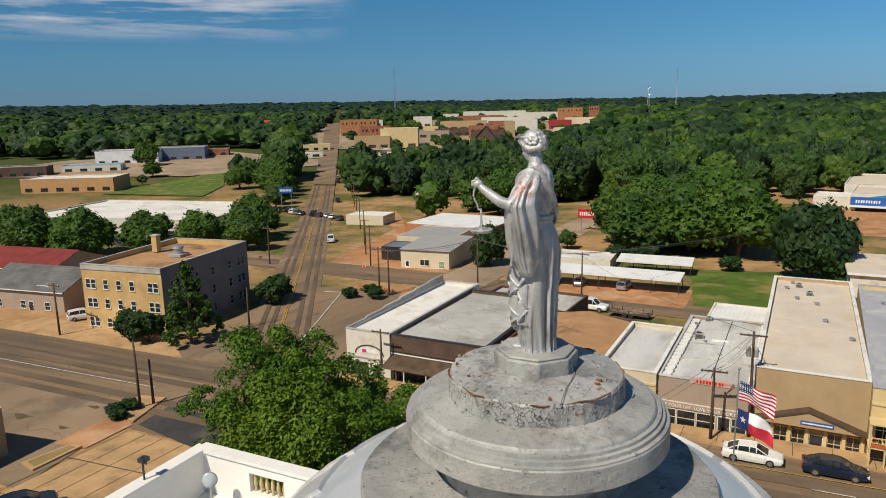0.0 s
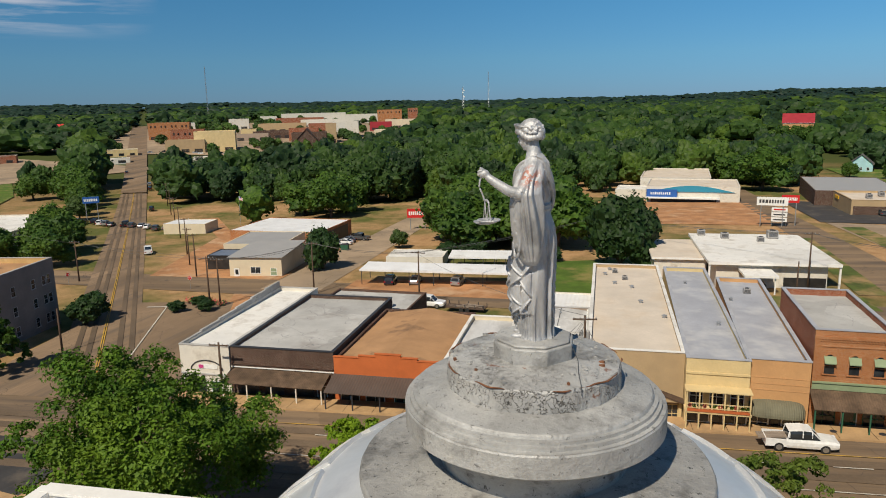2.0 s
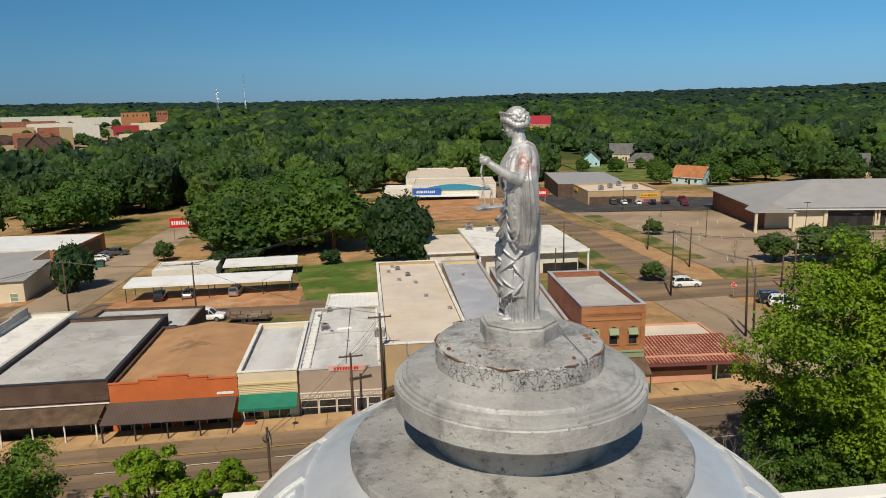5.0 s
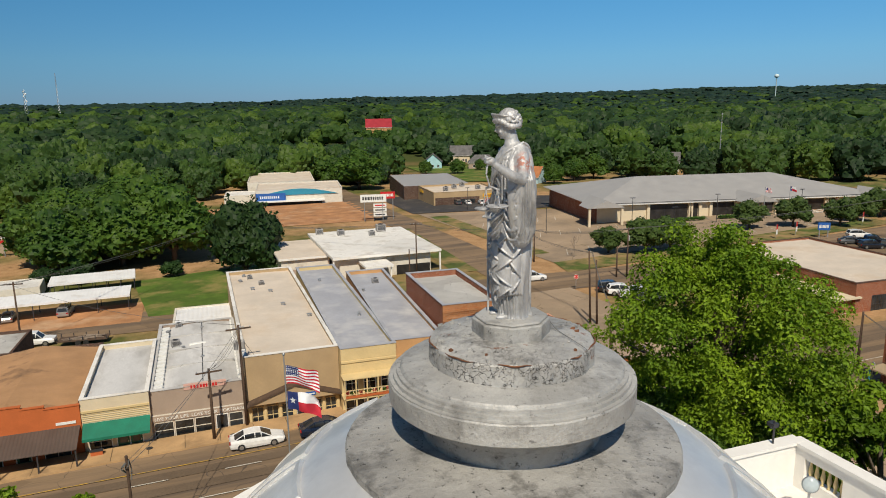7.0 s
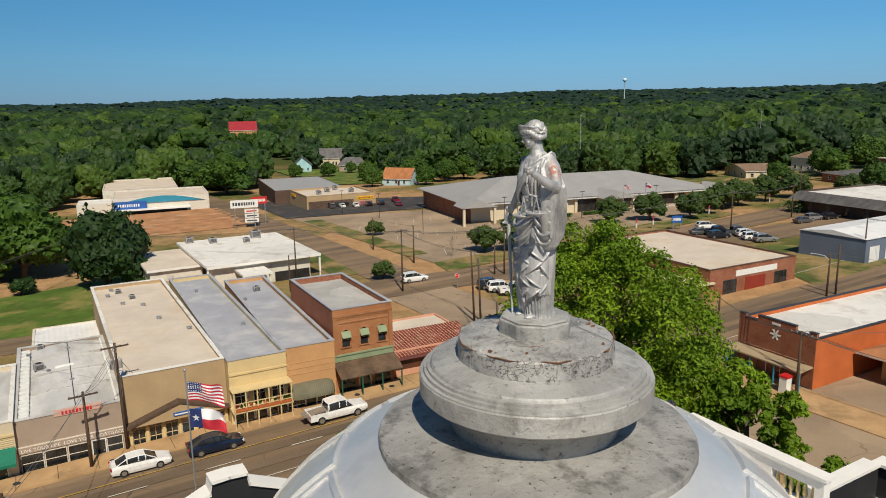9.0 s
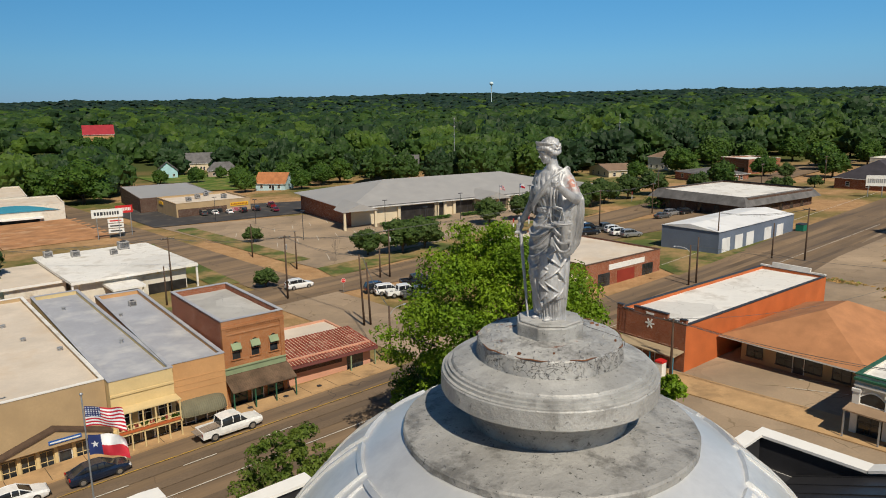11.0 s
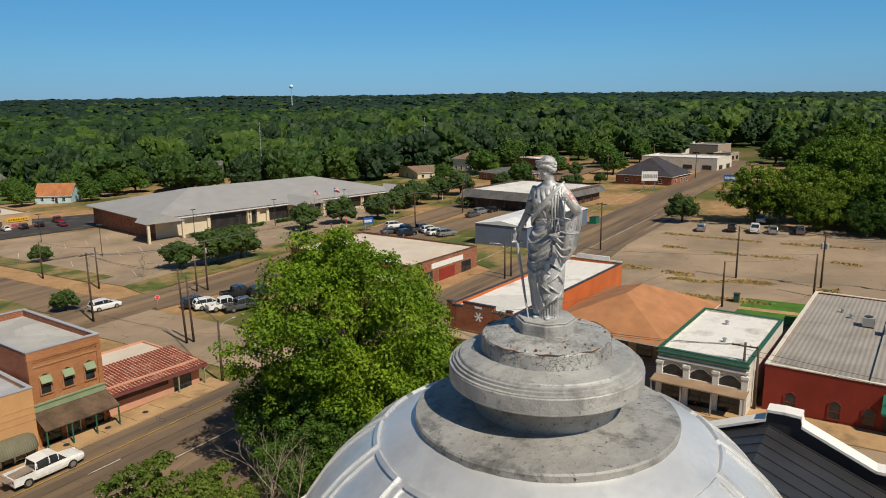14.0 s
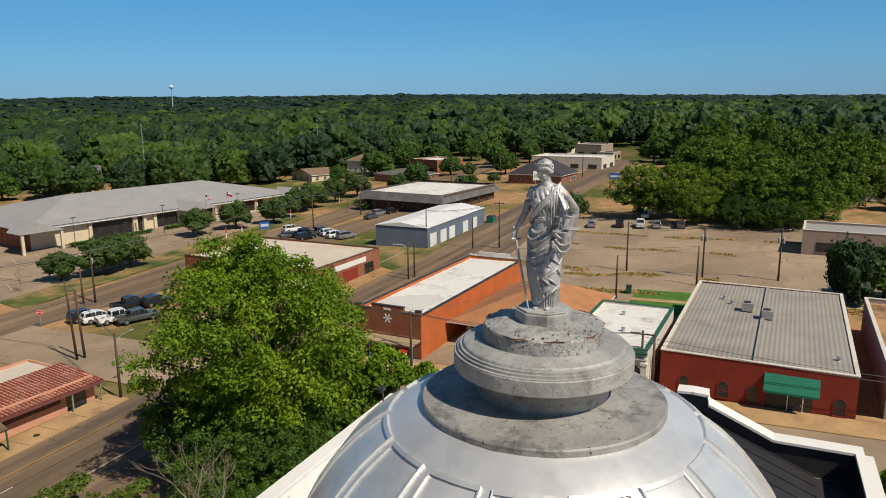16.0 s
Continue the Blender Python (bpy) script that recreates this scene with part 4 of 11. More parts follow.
def cap_mat(name, base, crack, blotch):
    """Aluminium paint over old masonry: blotches of soot, hairline cracks and flaked rust."""
    m, n, l, p = base_mat(name)
    pos = n.new("ShaderNodeNewGeometry").outputs["Position"]
    a = noise_node(n, l, pos, 1.1, 6, 0.65)
    b = noise_node(n, l, pos, 7.0, 5, 0.7)
    f = noise_node(n, l, pos, 40.0, 3)
    c = mixed(n, l, ranged(n, l, a, 0.38, 0.62), tuple(x * 0.74 for x in base), tuple(min(1, x * 1.08) for x in base))
    c = mixed(n, l, ranged(n, l, noise_node(n, l, pos, 2.0, 8, 0.72), 0.50, 0.62, 0, blotch), c, (0.15, 0.145, 0.135))
    c = mixed(n, l, ranged(n, l, noise_node(n, l, pos, 14.0, 6, 0.75), 0.60, 0.64, 0, blotch), c, (0.035, 0.033, 0.03))
    c = mixed(n, l, ranged(n, l, f, 0.4, 0.75, 0, 0.25), c, (0.2, 0.2, 0.2))
    bp = n.new("ShaderNodeBump")
    bp.inputs["Strength"].default_value, bp.inputs["Distance"].default_value = 0.8, 0.03
    h = b
    if crack:
        w = n.new("ShaderNodeTexVoronoi")
        w.feature = "DISTANCE_TO_EDGE"
        w.inputs["Scale"].default_value = crack
        wp = n.new("ShaderNodeVectorMath")
        wp.operation = "ADD"
        nz = n.new("ShaderNodeTexNoise")
        nz.inputs["Scale"].default_value, nz.inputs["Detail"].default_value = 6.0, 5.0
        l.new(pos, nz.inputs["Vector"])
        l.new(pos, wp.inputs[0])
        sc = n.new("ShaderNodeVectorMath")
        sc.operation = "SCALE"
        sc.inputs["Scale"].default_value = 0.42
        l.new(nz.outputs["Color"], sc.inputs[0])
        l.new(sc.outputs[0], wp.inputs[1])
        l.new(wp.outputs[0], w.inputs["Vector"])
        edge = ranged(n, l, w.outputs["Distance"], 0.012, 0.05, 1, 0)
        worn = ranged(n, l, noise_node(n, l, pos, 2.8, 5, 0.7), 0.43, 0.51)
        mul = n.new("ShaderNodeMath")
        mul.operation = "MULTIPLY"
        l.new(edge, mul.inputs[0])
        l.new(worn, mul.inputs[1])
        up = n.new("ShaderNodeSeparateXYZ")
        l.new(n.new("ShaderNodeNewGeometry").outputs["Normal"], up.inputs[0])
        flat = n.new("ShaderNodeMath")
        flat.operation = "MULTIPLY"
        l.new(mul.outputs[0], flat.inputs[0])
        l.new(ranged(n, l, up.outputs["Z"], 0.3, 0.9, 1.0, 0.22), flat.inputs[1])
        mul = flat
        c = mixed(n, l, mul.outputs[0], c, (0.06, 0.055, 0.05))
        sub = n.new("ShaderNodeMath")
        sub.operation = "SUBTRACT"
        l.new(b, sub.inputs[0])
        l.new(mul.outputs[0], sub.inputs[1])
        h = sub.outputs[0]
        rust = ranged(n, l, noise_node(n, l, pos, 3.3, 6, 0.7), 0.62, 0.66, 0, 0.85)
        c = mixed(n, l, rust, c, (0.22, 0.09, 0.045))
    l.new(h, bp.inputs["Height"])
    l.new(bp.outputs["Normal"], p.inputs["Normal"])
    l.new(c, p.inputs["Base Color"])
    p.inputs["Roughness"].default_value, p.inputs["Metallic"].default_value = 0.55, 0.15
    return m


CAP_STONE = cap_mat("blotched_cap", (0.37, 0.36, 0.34), 0, 1.0)
CAP_PAINT = cap_mat("silvered_drum", (0.43, 0.425, 0.41), 0, 0.6)
CAP_CRACK = cap_mat("cracked_cap", (0.46, 0.455, 0.44), 13.0, 0.75)
CAP_RUST = surface("flaked_rust", (0.19, 0.085, 0.045), 0.9, 0.25, 6.0, 40)
dome()


def courthouse():
    """The white building under the dome: terrace parapets with balusters, gabled porticoes with dark seamed roofs."""
    x0, x1, y0, y1 = -20.9, 16.1, -5.0, 20.5
    c = thing("courthouse", CX, CY, 0.9, 0, "white masonry courthouse with balustraded parapets and dark seamed porch roofs", "courthouse")
    Z = 0.9
    ox, oy = CX, CY
    m = MB()
    m.box(x0 - ox, y0 - oy, 0, x1 - ox, y1 - oy, 15.0 - Z, STONE_WHITE, top=WHITE_ROOF)
    part("main_wall", m, c)
    m = MB()
    m.lathe([(5.0, 14.9 - Z), (5.0, 15.6 - Z), (4.75, 15.8 - Z), (4.6, 17.4 - Z)], STONE_WHITE, 48, closed=False)
    part("dome_base", m, c, smooth_shade=False)
    # parapets with baluster openings
    def parapet(xa, ya, xb, yb, openings):
        L = math.hypot(xb - xa, yb - ya)
        xf = pose(xa - ox, ya - oy, 15.0 - Z, 0, 0, math.degrees(math.atan2(yb - ya, xb - xa)))
        cuts = [0.0]
        for o in openings:
            cuts += [o - 0.85, o + 0.85]
        cuts.append(L)
        m = MB()
        m.box(0, -0.2, 0, L, 0.2, 0.55, STONE_WHITE, xf=xf)
        w = part("parapet", m, c)
        for a, b in zip(cuts[::2], cuts[1::2]):
            m = MB()
            m.box(a, -0.2, 0.55, b, 0.2, 1.35, STONE_WHITE, xf=xf)
            part("pier", m, w)
        m = MB()
        m.box(0, -0.2, 1.35, L, 0.2, 1.75, STONE_WHITE, xf=xf)
        part("rail", m, w)
        m = MB()
        lift = 0.006 if abs(yb - ya) < 1e-6 else 0.0
        m.box(-0.1, -0.3, 1.75 + lift, L + 0.1, 0.3, 1.88 + lift, STONE_WHITE, xf=xf)
        part("coping", m, w)
        for o in openings:
            for k in range(6):
                m = MB()
                m.lathe([(0.07, 0.55), (0.07, 0.6), (0.045, 0.64), (0.085, 0.8), (0.09, 0.88), (0.05, 1.12), (0.045, 1.2), (0.07, 1.26), (0.07, 1.35)], BALUSTER, 10, o - 0.7 + 0.28 * k, 0.0)
                bl = part("baluster", m, w, smooth_shade=True)
                bl.matrix_local = xf
    parapet(x0, y1, -7.8, y1, [3.4, 8.6])
    parapet(3.2, y1, x1, y1, [3.2, 8.6])
    parapet(x0, y0, x0, y1, [7, 14, 20])
    parapet(x1, y0, x1, -0.6, [2.2])
    parapet(x1, 14.4, x1, y1, [1.2, 4.6])
    parapet(x1, y0, x0, y0, [8, 18, 28])
    # gabled porticoes: stepped white pediment wall in front of a dark seamed roof
    def portico(turn, reach, half, apex):
        t = pose(0, 0, 0, 0, 0, turn)
        m = MB()
        m.box(-half, 6.0, 0, half, reach - 0.3, 13.6 - Z, STONE_WHITE, xf=t)
        part("portico_wall", m, c)
        for k in range(6):
            x = -half + 0.6 + (2 * half - 1.2) * k / 5
            m = MB()
            for i in range(16):
                a0, a1 = 2 * math.pi * i / 16, 2 * math.pi * (i + 1) / 16
                m.add([(x + 0.45 * math.cos(a0), reach + 1.0 + 0.45 * math.sin(a0), 0), (x + 0.45 * math.cos(a1), reach + 1.0 + 0.45 * math.sin(a1), 0), (x + 0.38 * math.cos(a1), reach + 1.0 + 0.38 * math.sin(a1), 12.6 - Z), (x + 0.38 * math.cos(a0), reach + 1.0 + 0.38 * math.sin(a0), 12.6 - Z)], [(0, 1, 2, 3)], STONE_WHITE, t)
            part("column", m, c, smooth_shade=True)
        m = MB()
        m.box(-half - 0.3, reach - 0.3, 12.6 - Z, half + 0.3, reach + 1.6, 13.6 - Z, STONE_WHITE, xf=t)
        part("entablature", m, c)
        # pediment wall: level ends, sloping shoulders, square block at the top
        prof = [(-half, apex - 1.75), (-3.2, apex - 1.75), (-0.15, apex - 0.45), (-0.1, apex), (0.6, apex + 0.04), (1.3, apex), (1.35, apex - 0.45), (4.3, apex - 1.75), (half, apex - 1.75)]
        m = MB()
        k = len(prof) + 2
        ring = [(-half, 13.0)] + [(half, 13.0)] + prof[::-1]
        vs = [(x, reach - 0.25, z - Z) for x, z in ring] + [(x, reach + 0.2, z - Z) for x, z in ring]
        m.add(vs, [tuple(range(k)), tuple(range(2 * k - 1, k - 1, -1))] + [(i, k + i, k + (i + 1) % k, (i + 1) % k) for i in range(k)], STONE_WHITE, t)
        pw = part("pediment", m, c)
        m = MB()
        for (a, za), (b, zb) in zip(prof, prof[1:]):
            v = [(a - 0.02, reach - 0.4, za), (b + 0.02, reach - 0.4, zb), (b + 0.02, reach + 0.45, zb), (a - 0.02, reach + 0.45, za)]
            m.add([(x, y, z - Z) for x, y, z in v] + [(x, y, z + 0.13 - Z) for x, y, z in v], [(3, 2, 1, 0), (4, 5, 6, 7), (0, 1, 5, 4), (2, 3, 7, 6), (1, 2, 6, 5), (3, 0, 4, 7)], STONE_WHITE, t)
        part("coping", m, pw)
        # dark membrane up the inside of the pediment wall
        m = MB()
        inner = [(x * 0.985, z - 0.05) for x, z in prof]
        ring = [(-half * 0.985, 13.2), (half * 0.985, 13.2)] + inner[::-1]
        m.add([(x, reach - 0.262, z - Z) for x, z in ring] + [(x, reach - 0.24, z - Z) for x, z in ring], [tuple(range(k)), tuple(range(2 * k - 1, k - 1, -1))] + [(i, k + i, k + (i + 1) % k, (i + 1) % k) for i in range(k)], BLACK_METAL, t)
        part("lining", m, pw, "dark roofing membrane")
        for sx in (-1, 1):
            m = MB()
            m.box(sx * (half - 0.235) - 0.012, reach - 4.6, 13.2 - Z, sx * (half - 0.235) + 0.012, reach - 0.28, apex - 1.80 - Z, BLACK_METAL, xf=t)
            part("lining", m, c, "dark roofing membrane")
            m = MB()
            m.box(sx * half - 0.22, reach - 4.6, 13.0 - Z, sx * half + 0.22, reach - 0.25, apex - 1.75 - Z, STONE_WHITE, xf=t)
            m.box(sx * half - 0.35, reach - 4.6, apex - 1.75 - Z, sx * half + 0.35, reach - 0.4, apex - 1.62 - Z, STONE_WHITE, xf=t)
            part("return_parapet", m, c)
        # dark roof behind: ridge running back to the dome, seams down the slope
        rz = apex - 0.62 - Z
        for sx in (-1, 1):
            e = half - 1.9
            m = MB()
            v = [(0, reach - 0.27, rz), (sx * e, reach - 0.27, rz - 2.45), (sx * e, 3.6, rz - 2.45), (0, 3.6, rz)]
            m.add(v, [(0, 1, 2, 3) if sx < 0 else (3, 2, 1, 0)], BLACK_METAL, t)
            rf = part("porch_roof", m, c, "dark grey standing seam metal")
            n = 22
            for k in range(n):
                y = 3.8 + (reach - 0.45 - 3.8) * k / (n - 1)
                m = MB()
                m.add([(0, y - 0.02, rz + 0.05), (sx * e, y - 0.02, rz - 2.40), (sx * e, y + 0.02, rz - 2.40), (0, y + 0.02, rz + 0.05), (0, y - 0.02, rz - 0.02), (sx * e, y - 0.02, rz - 2.47), (sx * e, y + 0.02, rz - 2.47), (0, y + 0.02, rz - 0.02)], [(0, 1, 2, 3), (0, 4, 5, 1), (3, 2, 6, 7), (1, 5, 6, 2)], BLACK_METAL, t)
                part("seam", m, rf)
            m = MB()
            m.box(min(sx * e, sx * (half - 0.1)), 6.0, 13.6 - Z, max(sx * e, sx * (half - 0.1)), reach - 0.4, 13.66 - Z, DARK_STEEL, xf=t)
            part("gutter_flat", m, c)
    portico(0, 19.95, 7.6, 15.95)
    portico(-90, 24.7, 8.0, 16.8)
    # floodlight dish and rod on the terrace
    d = thing("floodlight", -19.4, 19.3, 15.0, 40, "round floodlight with a clear bluish lens on a short stand", "floodlight")
    m = MB()
    m.tube([(0, 0, 0), (0, 0, 1.1)], 0.05, STEEL, 8)
    part("stand", m, d)
    m = MB()
    m.lathe([(0.08, -0.18), (0.24, -0.07), (0.3, 0.06), (0.3, 0.1)], STEEL, 24)
    o = part("housing", m, d, smooth_shade=True)
    o.matrix_local = pose(0, 0, 1.35, 75, 0, 0)
    m = MB()
    m.lathe([(0.28, 0.0), (0.26, 0.03), (0.02, 0.06)], plain("pale_blue_lens", (0.42, 0.48, 0.5), 0.1), 24)
    o = part("lens", m, d, smooth_shade=True)
    o.matrix_local = pose(0, 0, 1.35, 75, 0, 0) @ pose(0, 0, 0.10)
    d2 = copy_thing(d, pose(14.6, 18.4, 15.0, 0, 0, -40))
    for x, y in ((-20.9, 17.6), (14.9, 20.5)):
        m = MB()
        m.tube([(0, 0, 0), (0, 0, 0.95)], 0.04, DARK_STEEL, 8)
        m.tube([(-0.2, 0, 0.7), (0.2, 0, 0.7)], 0.04, DARK_STEEL, 8)
        m.box(-0.14, -0.1, 0.7, 0.14, 0.22, 0.86, DARK_STEEL)
        solo("parapet_lamp", m, "small dark lamp bracket on the white parapet", "lamp", "parapet lamps", at=pose(x, y, 16.88))


BALUSTER = surface("cream_baluster", (0.55, 0.43, 0.22), 0.8, 0.1, 0.8, 8)
courthouse()

# ---- statue on the dome ----
def statue():
    """Standing draped figure with sword and scales, one plain mesh. Front faces local -Y."""
    m = MB()
    S = STATUE_PAINT

    def loft(rings, seg=64, fold=None):
        """rings: (z, centre x, centre y, half width, half depth)."""
        vs, fs = [], []
        for z, cx, cy, rx, ry in rings:
            for j in range(seg):
                a = 2 * math.pi * j / seg
                f = 1 + (fold(a, z) if fold else 0)
                vs.append((cx + rx * f * math.cos(a), cy + ry * f * math.sin(a), z))
        n = len(rings)
        for i in range(n - 1):
            for j in range(seg):
                k = (j + 1) % seg
                fs.append((i * seg + j, i * seg + k, (i + 1) * seg + k, (i + 1) * seg + j))
        fs += [tuple(range(seg - 1, -1, -1)), tuple((n - 1) * seg + j for j in range(seg))]
        m.add(vs, fs, S)

    def spread(keys, n):
        """Smoothly interpolated rings between key rings."""
        out = []
        for i in range(n + 1):
            z = keys[0][0] + (keys[-1][0] - keys[0][0]) * i / n
            for a, b in zip(keys, keys[1:]):
                if a[0] <= z <= b[0] + 1e-9:
                    f = (z - a[0]) / (b[0] - a[0])
                    f = f * f * (3 - 2 * f) * 0.5 + f * 0.5
                    out.append((z, *[p + (q - p) * f for p, q in zip(a[1:], b[1:])]))
                    break
        return out

    TAU = 2 * math.pi

    def ridge(u):
        """Rounded crest with a sharp valley, -0.5 to 0.5."""
        return abs(math.sin(math.pi * u)) - 0.5

    def crest(u, w=0.17):
        """Slender raised fold with flat cloth between, about -0.25 to 0.75."""
        return math.exp(-(((u % 1.0) - 0.5) / w) ** 2) - 0.25

    def bell(v, c, w):
        return math.exp(-((v - c) / w) ** 2)

    def hem(s):
        """Height of the mantle's lower edge round the front, right side to left."""
        return 0.06 + 0.22 * smooth(0.25, 0.85, s)

    # gown and mantle: upright pleats under the hem, swags over the thighs, long folds down the back
    def cloth(a, z):
        a = a % TAU
        s = (a - math.pi) / math.pi if a > 2.2 else (a + math.pi) / math.pi
        front = smooth(-0.12, 0.08, s) * smooth(1.12, 0.95, s)
        back = 1 - front
        p = 0.0
        over = smooth(hem(s) - 0.012, hem(s) + 0.012, z)
        p += front * (1 - over) * (-0.028 + 0.036 * ridge(a * 15 / math.pi + 0.3 * math.sin(3 * a)))
        # swags hanging from the right hip to the left arm
        sag = 0.36 * (1 - (2.1 * (s - 0.42)) ** 2)
        u = (z + sag) * 8.0 + 0.5 * math.sin(s * 5)
        amp = smooth(0.46, 0.74, z) * smooth(1.34, 1.20, z) * bell(s, 0.45, 0.45)
        p += front * over * amp * (0.034 * crest(u) + 0.012 * crest(u * 2 + 0.3, 0.2))
        # long slanting folds from the left hip to the right foot, drawn over the bent knee
        u2 = s * 5.5 + (z - 0.5) * 2.6 + 0.25 * math.sin(6 * z)
        p += front * over * smooth(0.95, 0.60, z) * (0.036 * crest(u2) + 0.010 * crest(u2 * 2.3 + 0.4, 0.22))
        p += front * over * 0.014 * smooth(0.9, 0.6, z)
        # back: deep upright folds gathered at the waist
        low = smooth(1.45, 0.7, z)
        u3 = a * 8 / math.pi + 0.7 * math.sin(3 * a + 1.0) + 0.25 * math.sin(2.4 * z + 5 * a)
        p += back * ((0.014 + 0.055 * low) * crest(u3, 0.2) + (0.008 + 0.022 * low) * crest(u3 * 1.9 + 0.3 * z, 0.2))
        p += back * 0.016 * smooth(1.2, 1.75, z) * crest((s * 2.2 + 1.9 * z) * 1.6, 0.2)
        # bodice gathers above the girdle
        p += 0.020 * smooth(1.36, 1.42, z) * smooth(1.82, 1.7, z) * ridge((s * 9 + (z - 1.4) * 6) * 0.9)
        return p

    body = [(0.0, 0.03, -0.01, 0.178, 0.175), (0.05, 0.03, -0.01, 0.166, 0.165), (0.3, 0.02, -0.02, 0.186, 0.178), (0.55, 0.0, -0.025, 0.212, 0.192), (0.8, -0.018, -0.015, 0.232, 0.198), (1.0, -0.02, 0.0, 0.240, 0.200), (1.15, -0.01, 0.005, 0.222, 0.184),
            (1.30, 0.005, 0.0, 0.180, 0.150), (1.37, 0.01, 0.0, 0.166, 0.140), (1.48, 0.01, -0.01, 0.192, 0.158), (1.60, 0.0, -0.02, 0.212, 0.166), (1.70, 0.0, -0.005, 0.218, 0.15), (1.79, 0.0, 0.01, 0.19, 0.12), (1.85, 0.0, 0.01, 0.11, 0.085), (1.88, 0.0, 0.0, 0.065, 0.065)]

    def skin(a, z, out):
        """Point standing off the body at turn a and height z."""
        for p, q in zip(body, body[1:]):
            if p[0] <= z <= q[0]:
                f = (z - p[0]) / (q[0] - p[0])
                cx, cy, rx, ry = [p[i] + (q[i] - p[i]) * f for i in (1, 2, 3, 4)]
                return (cx + (rx + out) * math.cos(a), cy + (ry + out) * math.sin(a), z)
        return (0.0, 0.0, z)

    def flap(a0, a1, top, low0, low1, out, bulge):
        """Hanging fold of cloth with a slanting lower edge and a rolled hem."""
        n, k = 10, 8
        vs, fs = [], []
        for side in (0, 1):
            for i in range(n + 1):
                f = i / n
                zl = low0 + (low1 - low0) * f
                for j in range(k + 1):
                    z = top + (zl - top) * j / k
                    o = -0.05 if side else out + bulge * math.sin(math.pi * f) * (0.3 + 0.7 * j / k)
                    vs.append(skin(a0 + (a1 - a0) * f, z, o))
        h = (n + 1) * (k + 1)
        for i in range(n):
            for j in range(k):
                q = i * (k + 1) + j
                fs += [(q, q + 1, q + k + 2, q + k + 1), (h + q, h + q + k + 1, h + q + k + 2, h + q + 1)]
        for i in range(n):
            for j in (0, k):
                q = i * (k + 1) + j
                e = (q, q + k + 1, h + q + k + 1, h + q)
                fs.append(e if j else e[::-1])
        for j in range(k):
            for i in (0, n):
                q = i * (k + 1) + j
                e = (q, h + q, h + q + 1, q + 1)
                fs.append(e if not i else e[::-1])
        m.add(vs, fs, S)
        m.tube([skin(a0 + (a1 - a0) * i / n, low0 + (low1 - low0) * i / n, out + bulge * math.sin(math.pi * i / n)) for i in range(n + 1)], 0.010, S, 6)

    seg = 200
    vs, fs = [], []
    rows = spread(body, 190)
    for z, cx, cy, rx, ry in rows:
        for j in range(seg):
            a = TAU * j / seg
            q = cloth(a, z)
            vs.append((cx + (rx + q) * math.cos(a), cy + (ry + q) * math.sin(a), z))
    for i in range(len(rows) - 1):
        for j in range(seg):
            k = (j + 1) % seg
            fs.append((i * seg + j, i * seg + k, (i + 1) * seg + k, (i + 1) * seg + j))
    fs += [tuple(range(seg - 1, -1, -1)), tuple((len(rows) - 1) * seg + j for j in range(seg))]
    m.add(vs, fs, S)
    # advanced right knee under the cloth
    m.add(*ball((-0.09, -0.135, 0.62), (0.085, 0.070, 0.26), 20, 14), S)
    m.add(*ball((-0.06, -0.115, 1.02), (0.13, 0.085, 0.16), 20, 14), S)
    # bust
    for sx in (-0.085, 0.085):
        m.add(*ball((sx, -0.12, 1.59), (0.082, 0.072, 0.082)), S)
    # braided girdle
    for q in range(2):
        z = 1.345 + 0.032 * q
        m.tube([(0.01 + 0.182 * math.cos(a), 0.152 * math.sin(a), z + 0.007 * math.sin(24 * a + 3 * q)) for a in [TAU * i / 96 for i in range(97)]], 0.018, S, 6)
    # mantle roll over the hips, from the girdle's right side down across to the left arm
    for z0, dz, r in ((1.20, 0.20, 0.020), (1.08, 0.24, 0.016)):
        pts = []
        for i in range(25):
            f = i / 24
            a = math.pi * (0.98 + 0.92 * f)
            z = z0 - dz * math.sin(math.pi * f) ** 0.9 + 0.10 * f
            w = 0.246 if z < 1.1 else 0.230
            pts.append((-0.01 + w * math.cos(a), 0.202 * math.sin(a) - (0.032 if 0.15 < f < 0.5 else 0.01), z))
        m.tube(pts, [r * (0.35 + 0.65 * math.sin(math.pi * (0.05 + 0.9 * i / 24))) for i in range(25)], S, 8)
    # mantle edge: diagonal roll from the left shoulder under the right arm and up the back
    pts = [(0.19, 0.02, 1.82), (0.14, -0.12, 1.74), (0.05, -0.185, 1.63), (-0.07, -0.185, 1.50), (-0.17, -0.12, 1.39), (-0.215, 0.0, 1.31), (-0.17, 0.13, 1.33), (-0.05, 0.18, 1.46), (0.07, 0.165, 1.63), (0.16, 0.10, 1.78), (0.19, 0.02, 1.83)]
    m.tube(curve(pts, 60), 0.027, S, 10)
    m.tube(curve([(x * 1.02 + 0.012, y * 1.03, z + 0.045) for x, y, z in pts], 60), 0.016, S, 8)
    m.tube(curve([(x * 1.02, y * 1.02, z - 0.05) for x, y, z in pts[1:-1]], 60), 0.018, S, 8)
    # folds falling from the left shoulder to the girdle
    for k in range(4):
        x = 0.10 + 0.035 * k
        m.tube(curve([(x + 0.02, -0.06, 1.83 - 0.012 * k), (x + 0.03, -0.155 + 0.015 * k, 1.68), (x + 0.035, -0.17 + 0.02 * k, 1.48), (x + 0.04, -0.17 + 0.02 * k, 1.25)], 20), 0.014, S, 8)
